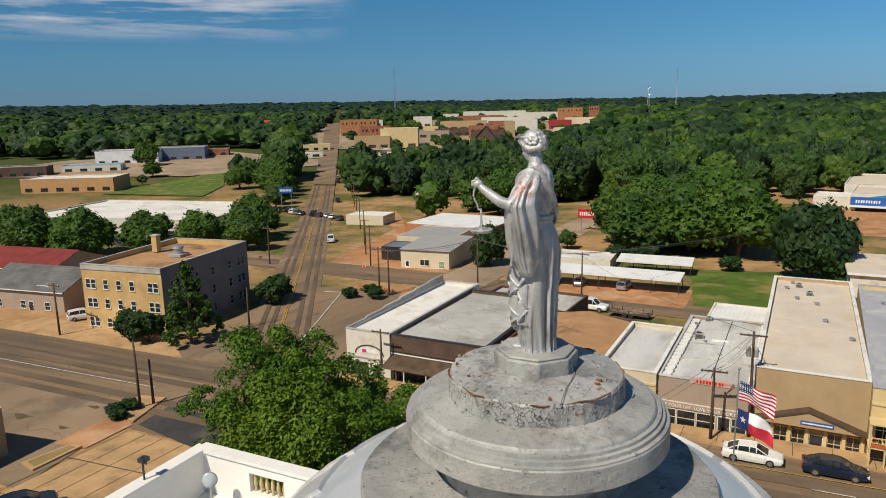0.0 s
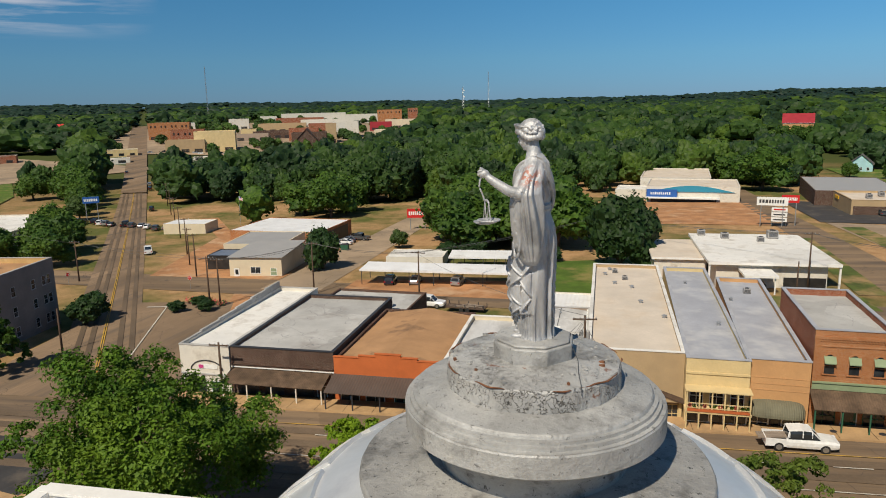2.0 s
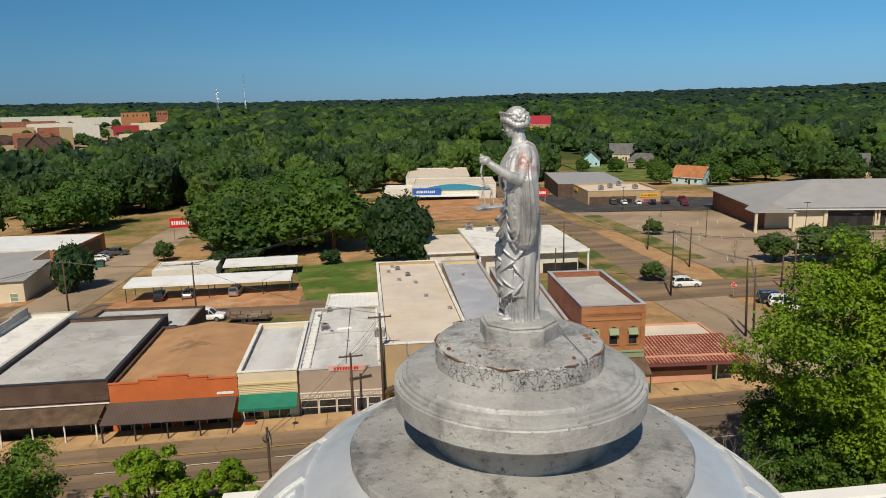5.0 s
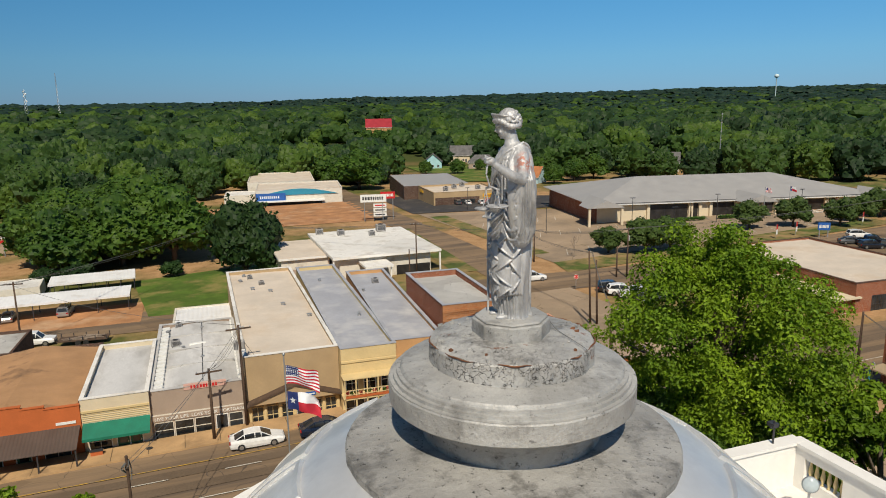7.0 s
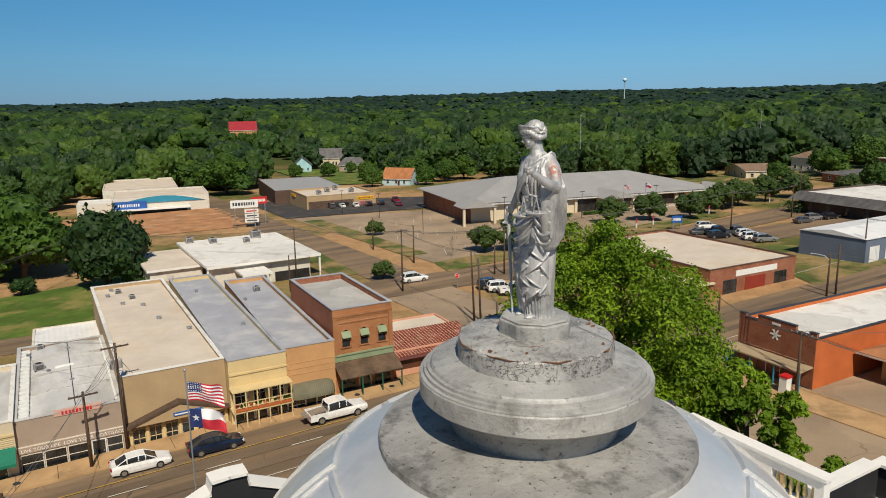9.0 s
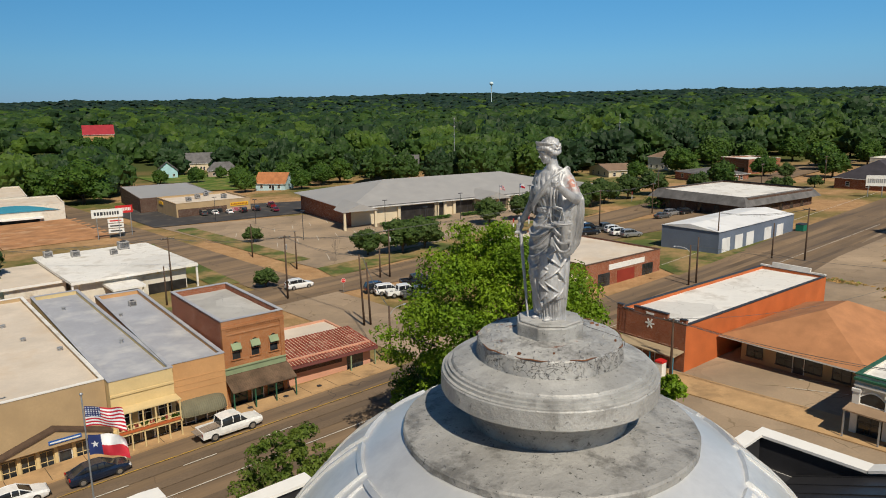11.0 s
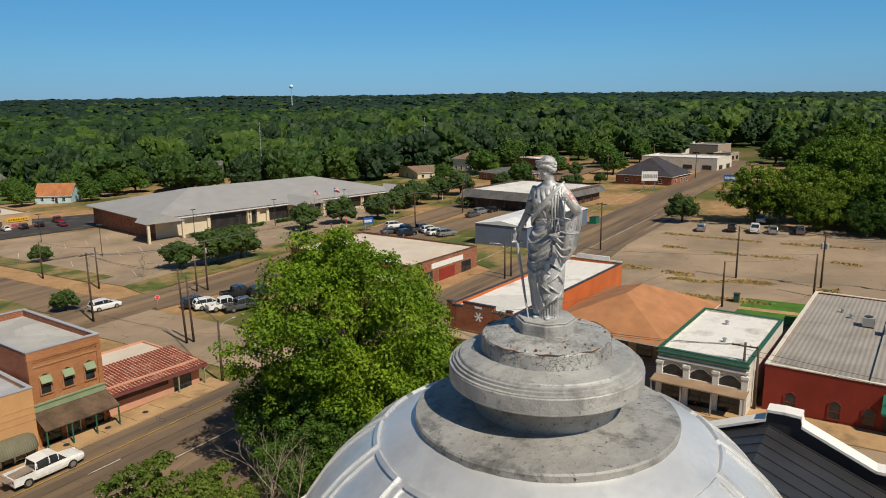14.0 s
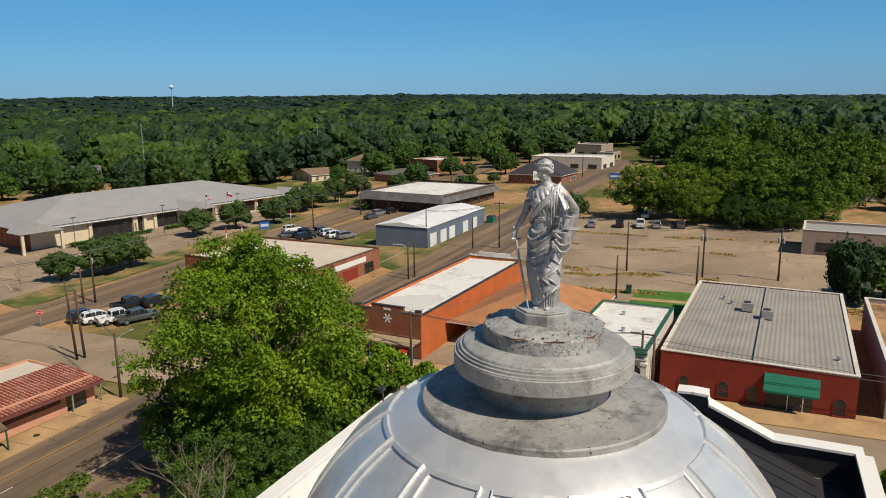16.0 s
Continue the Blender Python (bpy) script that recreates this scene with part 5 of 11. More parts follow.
    # cloak over the left arm: long folds outside, swags between the arm and the hip
    def drape(a, z):
        return 0.034 * ridge(a * 6 / math.pi + 0.5 * math.sin(3 * a) + 0.7 * z) + 0.012 * math.sin(4 * a + 5 * z)
    rows = spread([(0.80, 0.235, 0.0, 0.03, 0.05), (0.86, 0.255, -0.01, 0.075, 0.09), (1.0, 0.285, -0.02, 0.105, 0.13), (1.2, 0.315, -0.03, 0.125, 0.145), (1.4, 0.335, -0.04, 0.135, 0.14), (1.52, 0.335, -0.045, 0.145, 0.125), (1.62, 0.29, -0.03, 0.12, 0.105), (1.74, 0.22, 0.0, 0.09, 0.10), (1.85, 0.15, 0.02, 0.045, 0.06)], 90)
    vs, fs = [], []
    seg = 96
    for z, cx, cy, rx, ry in rows:
        for j in range(seg):
            a = TAU * j / seg
            q = drape(a, z) * smooth(0.78, 1.0, z) * smooth(1.85, 1.65, z)
            vs.append((cx + (rx + q) * math.cos(a), cy + (ry + q) * math.sin(a), z))
    for i in range(len(rows) - 1):
        for j in range(seg):
            k = (j + 1) % seg
            fs.append((i * seg + j, i * seg + k, (i + 1) * seg + k, (i + 1) * seg + j))
    fs += [tuple(range(seg - 1, -1, -1)), tuple((len(rows) - 1) * seg + j for j in range(seg))]
    m.add(vs, fs, S)
    for k in range(6):
        z = 1.50 - 0.012 * k
        d = 0.10 + 0.088 * k
        m.tube(curve([(0.20, -0.17, z - 0.09 - 0.07 * k), (0.29, -0.185 + 0.006 * k, z - d), (0.39, -0.165 + 0.012 * k, z - d * 0.86), (0.46 - 0.012 * k, -0.11 + 0.01 * k, z + 0.01)], 22), 0.017, S, 8)
    # swallowtail cascades: stacked flaps whose lower edges slant to and fro
    for turn, half, top, drop, count, first in ((-32, 15, 1.16, 0.155, 6, 0.062), (-66, 11, 0.80, 0.135, 4, 0.050), (-4, 12, 1.05, 0.19, 4, 0.040)):
        for i in range(count):
            c = radians(turn - 3 * i * (1 if turn > -50 else 0.4))
            w = radians(half + 1.5 * i)
            z1 = top - drop * (i + 1)
            lift = drop * 0.85
            lows = (z1, z1 + lift) if i % 2 else (z1 + lift, z1)
            flap(c - w, c + w, top - drop * i + 0.05, lows[0], lows[1], first - 0.006 * i, 0.022)
    # neck and head, turned to the right
    head0 = len(m.v)
    loft([(1.80, 0, 0.01, 0.105, 0.095), (1.86, 0, 0, 0.080, 0.078), (1.91, -0.003, -0.008, 0.068, 0.070), (1.98, -0.005, -0.012, 0.064, 0.068), (2.02, -0.005, -0.012, 0.066, 0.070)], 24)
    hx, hy = -0.012, -0.03
    loft(spread([(1.935, hx - 0.005, hy - 0.045, 0.022, 0.02), (1.955, hx - 0.004, hy - 0.035, 0.046, 0.05), (2.0, hx, hy - 0.015, 0.068, 0.082), (2.06, hx, hy, 0.080, 0.100), (2.12, hx, hy + 0.008, 0.086, 0.106), (2.18, hx, hy + 0.012, 0.080, 0.098), (2.21, hx, hy + 0.015, 0.05, 0.06)], 22), 40)
    m.tube([(hx - 0.002, hy - 0.094, 2.10), (hx - 0.004, hy - 0.120, 2.05), (hx - 0.003, hy - 0.10, 2.035)], [0.011, 0.016, 0.012], S, 8)
    m.add(*ball((hx - 0.004, hy - 0.088, 2.0), (0.026, 0.016, 0.010)), S)
    m.add(*ball((hx - 0.004, hy - 0.075, 1.958), (0.024, 0.02, 0.018)), S)
    m.tube([(hx - 0.05, hy - 0.084, 2.098), (hx, hy - 0.103, 2.105), (hx + 0.045, hy - 0.084, 2.098)], 0.010, S, 6)
    # brow, lids and cheeks
    for sx in (-1, 1):
        m.add(*ball((hx + sx * 0.034, hy - 0.084, 2.076), (0.016, 0.014, 0.010)), S)
        m.add(*ball((hx + sx * 0.040, hy - 0.072, 2.030), (0.026, 0.022, 0.024)), S)
        m.tube([(hx + sx * 0.012, hy - 0.100, 2.098), (hx + sx * 0.036, hy - 0.098, 2.106), (hx + sx * 0.062, hy - 0.076, 2.096)], [0.009, 0.011, 0.008], S, 6)
    # hair: rippled mass drawn back to a knot, wavy rolls round the face
    vs, fs = ball((hx, hy + 0.052, 2.12), (0.106, 0.110, 0.110), 48, 30)
    vs = [(x + (x - hx) * 0.06 * math.sin(38 * z + 9 * y), y + (y - hy) * 0.05 * math.sin(38 * z + 7 * x), z + 0.006 * math.sin(55 * y)) for x, y, z in vs]
    m.add(vs, fs, S)
    for k in range(26):
        a = TAU * k / 26
        ca, sa = math.cos(a), math.sin(a)
        zz = 2.155 - 0.105 * smooth(-0.85, 0.4, sa)
        m.add(*ball((hx + 0.100 * ca, hy + 0.018 + 0.118 * sa, zz), (0.026, 0.026, 0.030)), S)
    for k in range(20):
        t0 = math.pi * (k + 0.5) / 20 - math.pi / 2
        pts = []
        for i in range(13):
            f = i / 12
            b = radians(30) + radians(140) * f
            wav = 0.05 * math.sin(5 * TAU * f + 1.7 * k)
            r1 = 0.122 - 0.014 * f
            across = math.sin(t0 + wav) * (1 - 0.45 * f * f)
            flat = math.sqrt(max(0.05, 1 - across * across))
            pts.append((hx + 0.112 * across, hy + 0.040 - r1 * flat * math.cos(b), 2.118 + 0.118 * flat * math.sin(b)))
        m.tube(pts, [0.013 + 0.004 * math.sin(7 * i + k) for i in range(13)], S, 6)
    rh = random.Random(4)
    for k in range(70):
        b, t0 = rh.uniform(-0.3, 1.4), rh.uniform(-0.5, 3.64)
        ring = math.cos(b)
        m.add(*ball((hx + 0.108 * ring * math.cos(t0), hy + 0.052 + 0.112 * ring * math.sin(t0), 2.12 + 0.112 * math.sin(b)), (0.017, 0.017, 0.014), 8, 6), S)
    # pointed crescent diadem
    for dr, dz in ((0.0, 0.0), (0.004, 0.014), (0.007, 0.028), (0.009, 0.042)):
        m.tube([(hx + (0.104 + dr) * math.cos(a), hy + 0.022 + (0.122 + dr) * math.sin(a), 2.175 + dz * max(0, -math.sin(a)) * 1.3) for a in [math.pi * (0.95 + 1.1 * i / 28) for i in range(29)]], 0.011, S, 8)
    for dx, dy, dz, rr in ((0, 0.125, 2.09, 0.056), (0.034, 0.118, 2.055, 0.040), (-0.034, 0.118, 2.06, 0.040), (0.0, 0.128, 2.045, 0.036), (0.02, 0.148, 2.10, 0.026), (-0.02, 0.145, 2.115, 0.026)):
        m.add(*ball((hx + dx, hy + dy, dz), (rr, rr, rr)), S)
    ca, sa = math.cos(radians(-20)), math.sin(radians(-20))
    cb, sb = math.cos(radians(15)), math.sin(radians(15))
    bowed = []
    for x, y, z in m.v[head0:]:
        k = smooth(1.86, 1.99, z)
        y1 = hy + (y - hy) * cb - (z - 1.96) * sb
        z1 = 1.96 + (y - hy) * sb + (z - 1.96) * cb
        y, z = y + (y1 - y) * k, z + (z1 - 0.035 - z) * k
        bowed.append((hx + (x - hx) * ca - (y - hy) * sa, hy + (x - hx) * sa + (y - hy) * ca, z))
    m.v[head0:] = bowed
    # left arm: out from the shoulder, forearm raised forward, hand with the scales
    m.tube(curve([(0.17, 0.01, 1.79), (0.27, -0.01, 1.71), (0.38, -0.05, 1.60), (0.455, -0.09, 1.535)], 12), [0.078 - 0.002 * i for i in range(12)], S, 14)
    m.tube(curve([(0.45, -0.08, 1.53), (0.462, -0.19, 1.56), (0.455, -0.33, 1.645), (0.45, -0.40, 1.695)], 14), [0.060 - 0.0020 * i for i in range(14)], S, 14)
    m.add(*ball((0.447, -0.43, 1.72), (0.043, 0.055, 0.042)), S)
    for k in range(4):
        m.tube([(0.415 + 0.02 * k, -0.44, 1.755), (0.415 + 0.02 * k, -0.48, 1.745), (0.42 + 0.018 * k, -0.478, 1.70)], 0.013, S, 6)
    m.tube([(0.405, -0.42, 1.73), (0.40, -0.455, 1.765), (0.415, -0.475, 1.775)], 0.013, S, 6)
    # right arm: down and out, hand on the hilt
    m.tube(curve([(-0.17, 0.0, 1.78), (-0.245, 0.005, 1.62), (-0.295, 0.0, 1.44), (-0.315, -0.005, 1.39)], 14), [0.073 - 0.0016 * i for i in range(14)], S, 14)
    m.tube(curve([(-0.31, 0.0, 1.42), (-0.375, -0.025, 1.28), (-0.44, -0.055, 1.15)], 12), [0.053 - 0.0016 * i for i in range(12)], S, 14)
    m.add(*ball((-0.45, -0.06, 1.11), (0.036, 0.045, 0.06)), S)
    for k in range(4):
        m.tube([(-0.485, -0.075, 1.12 - 0.022 * k), (-0.47, -0.105, 1.115 - 0.022 * k), (-0.435, -0.095, 1.11 - 0.022 * k)], 0.012, S, 6)
    # sword, point on the plinth
    h0, h1 = Vector((-0.455, -0.07, 1.15)), Vector((-0.175, -0.20, 0.0))
    dv = (h1 - h0).normalized()
    m.tube([h0 - dv * 0.03, h0 + dv * 0.14], 0.02, S, 10)
    m.add(*ball(tuple(h0 - dv * 0.04), (0.03, 0.03, 0.03)), S)
    g0 = h0 + dv * 0.13
    m.tube([g0 + Vector((-0.055, -0.05, 0.0)), g0 + Vector((0.055, 0.05, 0.0))], 0.017, S, 8)
    m.tube([g0, g0 + (h1 - g0) * 0.5, h1], [0.023, 0.020, 0.013], S, 8)
    # scales hanging from the hand
    hang = Vector((0.445, -0.46, 1.70))
    m.tube(curve([tuple(hang), (0.45, -0.475, 1.60), (0.435, -0.45, 1.53), (0.43, -0.43, 1.46)], 10), 0.011, S, 6)
    beam = Vector((0.42, -0.41, 1.45))
    side = Vector((0.07, 0.03, 0.0))
    m.tube([beam - side, beam + Vector((0, 0, 0.02)), beam + side], 0.012, S, 8)
    for sg in (-1, 1):
        e = beam + side * sg
        pan = e + Vector((0, 0, -0.185 + 0.02 * sg))
        for q in range(2):
            a = TAU * q / 2 + 0.6
            m.tube([e, pan + Vector((0.035 * math.cos(a), 0.035 * math.sin(a), 0))], 0.0075, S, 5)
        prof = [(0.004, -0.02), (0.08, -0.016), (0.112, -0.002), (0.116, 0.010), (0.10, 0.010), (0.06, 0.0), (0.004, -0.002)]
        vs, fs = [], []
        for r_, z_ in prof:
            vs += [(pan.x + r_ * math.cos(TAU * j / 20), pan.y + r_ * math.sin(TAU * j / 20), pan.z + z_) for j in range(20)]
        for i in range(len(prof) - 1):
            for j in range(20):
                k = (j + 1) % 20
                fs.append((i * 20 + j, i * 20 + k, i * 20 + 20 + k, i * 20 + 20 + j))
        m.add(vs, fs, S)
    # feet
    for sx in (-0.08, 0.10):
        m.add(*ball((sx, -0.15, 0.025), (0.042, 0.075, 0.028)), S)
    ob = solo("statue", m, "weathered silver-painted statue of a draped woman with sword and scales", "statue", smooth_shade=True, at=pose(CX, CY, 27.755, 0, 0, STATUE_TURN))
    rm = ob.modifiers.new("skin", "REMESH")
    rm.mode, rm.voxel_size, rm.use_smooth_shade = "VOXEL", 0.0062, True
    sm = ob.modifiers.new("soften", "SMOOTH")
    sm.factor, sm.iterations = 0.35, 1


def ball(c, r, seg=14, rings=9):
    vs = [(c[0], c[1], c[2] - r[2])]
    for i in range(1, rings):
        b = -math.pi / 2 + math.pi * i / rings
        vs += [(c[0] + r[0] * math.cos(b) * math.cos(2 * math.pi * j / seg), c[1] + r[1] * math.cos(b) * math.sin(2 * math.pi * j / seg), c[2] + r[2] * math.sin(b)) for j in range(seg)]
    vs.append((c[0], c[1], c[2] + r[2]))
    fs = [(0, 1 + (j + 1) % seg, 1 + j) for j in range(seg)]
    for i in range(rings - 2):
        for j in range(seg):
            k = (j + 1) % seg
            a = 1 + i * seg
            fs.append((a + j, a + k, a + seg + k, a + seg + j))
    e = len(vs) - 1
    fs += [(e, e - seg + j, e - seg + (j + 1) % seg) for j in range(seg)]
    return vs, fs


STATUE_TURN = -91
statue()

# ---- buildings ----
def base_z(cx, cy, w, d):
    return min(G(cx + sx * w / 2, cy + sy * d / 2) for sx in (-1, 1) for sy in (-1, 1)) - 0.15


def block(name, label, cx, cy, w, d, top, rz, wall, roof, par=0.45, cope=None, category="building", group="", front_wall=None, thick=0.28, roof_drop=None, kind=""):
    """Flat-roofed building: four walls with a parapet, a roof slab set between them and a coping. Its front faces local -Y."""
    z0 = base_z(cx, cy, w, d)
    t = thing(name, cx, cy, z0, rz, label, category, group, kind)
    h = top - z0
    a, b, k = w / 2, d / 2, thick
    m = MB()
    m.box(-a, -b, 0, a, -b + k, h, front_wall or wall)
    part("front_wall", m, t)
    m = MB()
    m.box(-a, b - k, 0, a, b, h, wall)
    part("back_wall", m, t)
    for s in (-1, 1):
        m = MB()
        m.box(min(s * a, s * (a - k)), -b + k, 0, max(s * a, s * (a - k)), b - k, h, wall)
        part("side_wall", m, t)
    m = MB()
    drop = par if roof_drop is None else roof_drop
    n = 10
    vs, fs = [], []
    for i in range(n + 1):
        for j in range(n + 1):
            x, y = -a + k + (w - 2 * k) * i / n, -b + k + (d - 2 * k) * j / n
            vs.append((x, y, h - drop + 0.05 * noise.noise((x * 0.4 + cx, y * 0.4, 1.0)) - 0.12 * j / n))
    for i in range(n):
        for j in range(n):
            q = i * (n + 1) + j
            fs.append((q, q + n + 1, q + n + 2, q + 1))
    m.add(vs, fs, roof)
    part("roof", m, t, smooth_shade=True)
    if cope:
        m = MB()
        for x0, y0, x1, y1 in ((-a - .06, -b - .06, a + .06, -b + k + .04), (-a - .06, b - k - .04, a + .06, b + .06), (-a - .06, -b + k + .04, -a + k + .04, b - k - .04), (a - k - .04, -b + k + .04, a + .06, b - k - .04)):
            m.box(x0, y0, h, x1, y1, h + 0.09, cope)
        part("coping", m, t)
    t["h"], t["a"], t["b"] = h, a, b
    return t


def face_xf(t, face):
    """Local frame of a face: x along it, y outwards, z up."""
    a, b = t["a"], t["b"]
    return {"S": pose(0, -b, 0), "N": pose(0, b, 0, 0, 0, 180), "E": pose(a, 0, 0, 0, 0, 90), "W": pose(-a, 0, 0, 0, 0, -90)}[face]


def window(t, face, x, z, w, h, frame_mat=None, pane=None, mull=1, arch=0.0, name="window", trim=0.07):
    """Framed window on a face; x along the face, z its sill. Frame proud of the wall, panes set back in it."""
    xf = face_xf(t, face)
    fm = frame_mat or WHITE_SIGN
    m = MB()
    k = trim
    top = [(x - w / 2 + w * i / 8, z + h + arch * math.sin(math.pi * i / 8)) for i in range(9)] if arch else [(x - w / 2, z + h), (x + w / 2, z + h)]
    for x0, x1 in ((x - w / 2 - k, x - w / 2), (x + w / 2, x + w / 2 + k)):
        m.box(x0, -0.06, z, x1, 0.02, z + h, fm, xf=xf)
    m.box(x - w / 2 - k - 0.04, -0.12, z - 0.1, x + w / 2 + k + 0.04, 0.02, z, fm, xf=xf)
    for (xa, za), (xb, zb) in zip(top, top[1:]):
        vs = [(xa, -0.06, za), (xb, -0.06, zb), (xb, -0.06, zb + k), (xa, -0.06, za + k), (xa, 0.02, za), (xb, 0.02, zb), (xb, 0.02, zb + k), (xa, 0.02, za + k)]
        m.add(vs, [(0, 1, 2, 3), (3, 2, 6, 7), (0, 4, 5, 1), (4, 7, 6, 5)], fm, xf)
    for i in range(1, mull + 1):
        xx = x - w / 2 + w * i / (mull + 1)
        m.box(xx - 0.025, -0.05, z, xx + 0.025, 0.0, z + h, fm, xf=xf)
    if h > 1.2 and name == "window":
        m.box(x - w / 2, -0.05, z + h * 0.5 - 0.03, x + w / 2, 0.0, z + h * 0.5 + 0.03, fm, xf=xf)
    wi = part(name, m, t)
    m = MB()
    poly = [(x - w / 2, z), (x + w / 2, z)] + top[::-1]
    m.add([(px, -0.02, pz) for px, pz in poly], [tuple(range(len(poly)))], pane or GLASS, xf)
    part("pane", m, wi)
    return wi


def door(t, face, x, w, h, mat, z=0.15, pane=True):
    xf = face_xf(t, face)
    m = MB()
    m.box(x - w / 2 - 0.08, -0.07, z, x - w / 2, 0.02, z + h + 0.08, WHITE_SIGN, xf=xf)
    m.box(x + w / 2, -0.07, z, x + w / 2 + 0.08, 0.02, z + h + 0.08, WHITE_SIGN, xf=xf)
    m.box(x - w / 2, -0.07, z + h, x + w / 2, 0.02, z + h + 0.08, WHITE_SIGN, xf=xf)
    m.box(x - w / 2, -0.035, z, x + w / 2, 0.02, z + h, mat, xf=xf)
    d = part("door", m, t)
    if pane:
        m = MB()
        m.box(x - w * 0.32, -0.045, z + 0.9, x + w * 0.32, -0.034, z + h - 0.15, GLASS, xf=xf)
        part("pane", m, d)
    m = MB()
    m.box(x + w * 0.36, -0.09, z + 0.95, x + w * 0.42, -0.034, z + 1.1, STEEL, xf=xf)
    part("handle", m, d)
    return d


def awning(t, x0, x1, z_wall, z_edge, reach, mat, posts=0, post_mat=None, face="S", thick=0.07, drop=0.0):
    """Sloping canopy fixed to a face, on posts if it has them."""
    xf = face_xf(t, face)
    m = MB()
    vs = [(x0, 0.0, z_wall), (x1, 0.0, z_wall), (x1, -reach, z_edge), (x0, -reach, z_edge)]
    lo = [(x, y, z - thick) for x, y, z in vs]
    m.add(vs + lo, [(0, 3, 2, 1), (4, 5, 6, 7), (3, 7, 6, 2), (0, 4, 7, 3), (1, 2, 6, 5)], mat, xf)
    if drop:
        m.box(x0, -reach - 0.03, z_edge - drop, x1, -reach, z_edge, mat, xf=xf)
    a = part("awning", m, t)
    for i in range(posts):
        x = x0 + 0.12 + (x1 - x0 - 0.24) * i / max(1, posts - 1)
        m = MB()
        m.box(x - 0.06, -reach + 0.08, 0.1, x + 0.06, -reach + 0.2, z_edge - thick, post_mat or DARK_STEEL, xf=xf)
        m.box(x - 0.09, -reach + 0.05, 0.1, x + 0.09, -reach + 0.23, 0.3, post_mat or DARK_STEEL, xf=xf)
        part("awning_post", m, t)
    return a


def band(t, face, x0, x1, z0, z1, out, mat, name="cornice", label=""):
    m = MB()
    m.box(x0, -out, z0, x1, 0.0, z1, mat, xf=face_xf(t, face))
    return part(name, m, t, label)


def bars(t, face, x0, x1, z, h, mat, n, out=0.05, seed=1, name="lettering"):
    """A line of unreadable writing as plain bars."""
    r = random.Random(seed)
    m = MB()
    x = x0
    step = (x1 - x0) / n
    for i in range(n):
        w = step * r.uniform(0.45, 0.8)
        m.box(x, -out, z, x + w, -out + 0.02, z + h, mat, xf=face_xf(t, face))
        x += step
    return part(name, m, t)


def words(t, face, text, x, z, size, mat, out=0.06, name="lettering"):
    cu = bpy.data.curves.new(name, "FONT")
    cu.body, cu.size, cu.align_x, cu.extrude = text, size, "CENTER", 0.012
    cu.materials.append(mat)
    tmp = bpy.data.objects.new("tmp", cu)
    scene.collection.objects.link(tmp)
    me = bpy.data.meshes.new_from_object(tmp.evaluated_get(bpy.context.evaluated_depsgraph_get()))
    bpy.data.objects.remove(tmp)
    ob = new(name, me)
    ob.parent = t
    ob.matrix_local = face_xf(t, face) @ pose(x, -out, z, 90, 0, 0)
    return ob


def vent(x, y, z, r=0.16, h=0.5, group="roof vents"):
    m = MB()
    m.lathe([(r * 1.3, 0), (r * 1.25, 0.05), (r, 0.08), (r, h * 0.7), (r * 1.5, h * 0.72), (r * 1.5, h * 0.85), (r * 0.4, h)], STEEL, 12)
    return solo("roof_vent", m, "small galvanised vent pipe on a flat roof", "roof vent", group, smooth_shade=False, at=pose(x, y, z))


def ac_unit(x, y, z, rz=0, s=1.0):
    t = thing("air_conditioner", x, y, z, rz, "boxy grey rooftop air conditioner with a fan grille", "air conditioner", "roof air conditioners")
    m = MB()
    m.box(-0.6 * s, -0.5 * s, 0.12, 0.6 * s, 0.5 * s, 0.95 * s, METAL_ROOF)
    part("case", m, t)
    m = MB()
    m.lathe([(0.36 * s, 0.95 * s), (0.38 * s, 1.03 * s), (0.3 * s, 1.05 * s), (0.05 * s, 1.0 * s)], DARK_STEEL, 16)
    part("fan_guard", m, t)
    for sx in (-0.5, 0.5):
        m = MB()
        m.box(sx * s - 0.06, -0.5 * s, 0, sx * s + 0.06, 0.5 * s, 0.12, DARK_STEEL)
        part("rail", m, t)
    m = MB()
    for k in range(6):
        m.box(-0.5 * s, -0.53 * s, (0.25 + 0.1 * k) * s, 0.5 * s, -0.5 * s, (0.29 + 0.1 * k) * s, DARK_STEEL)
    part("grille", m, t)
    return t


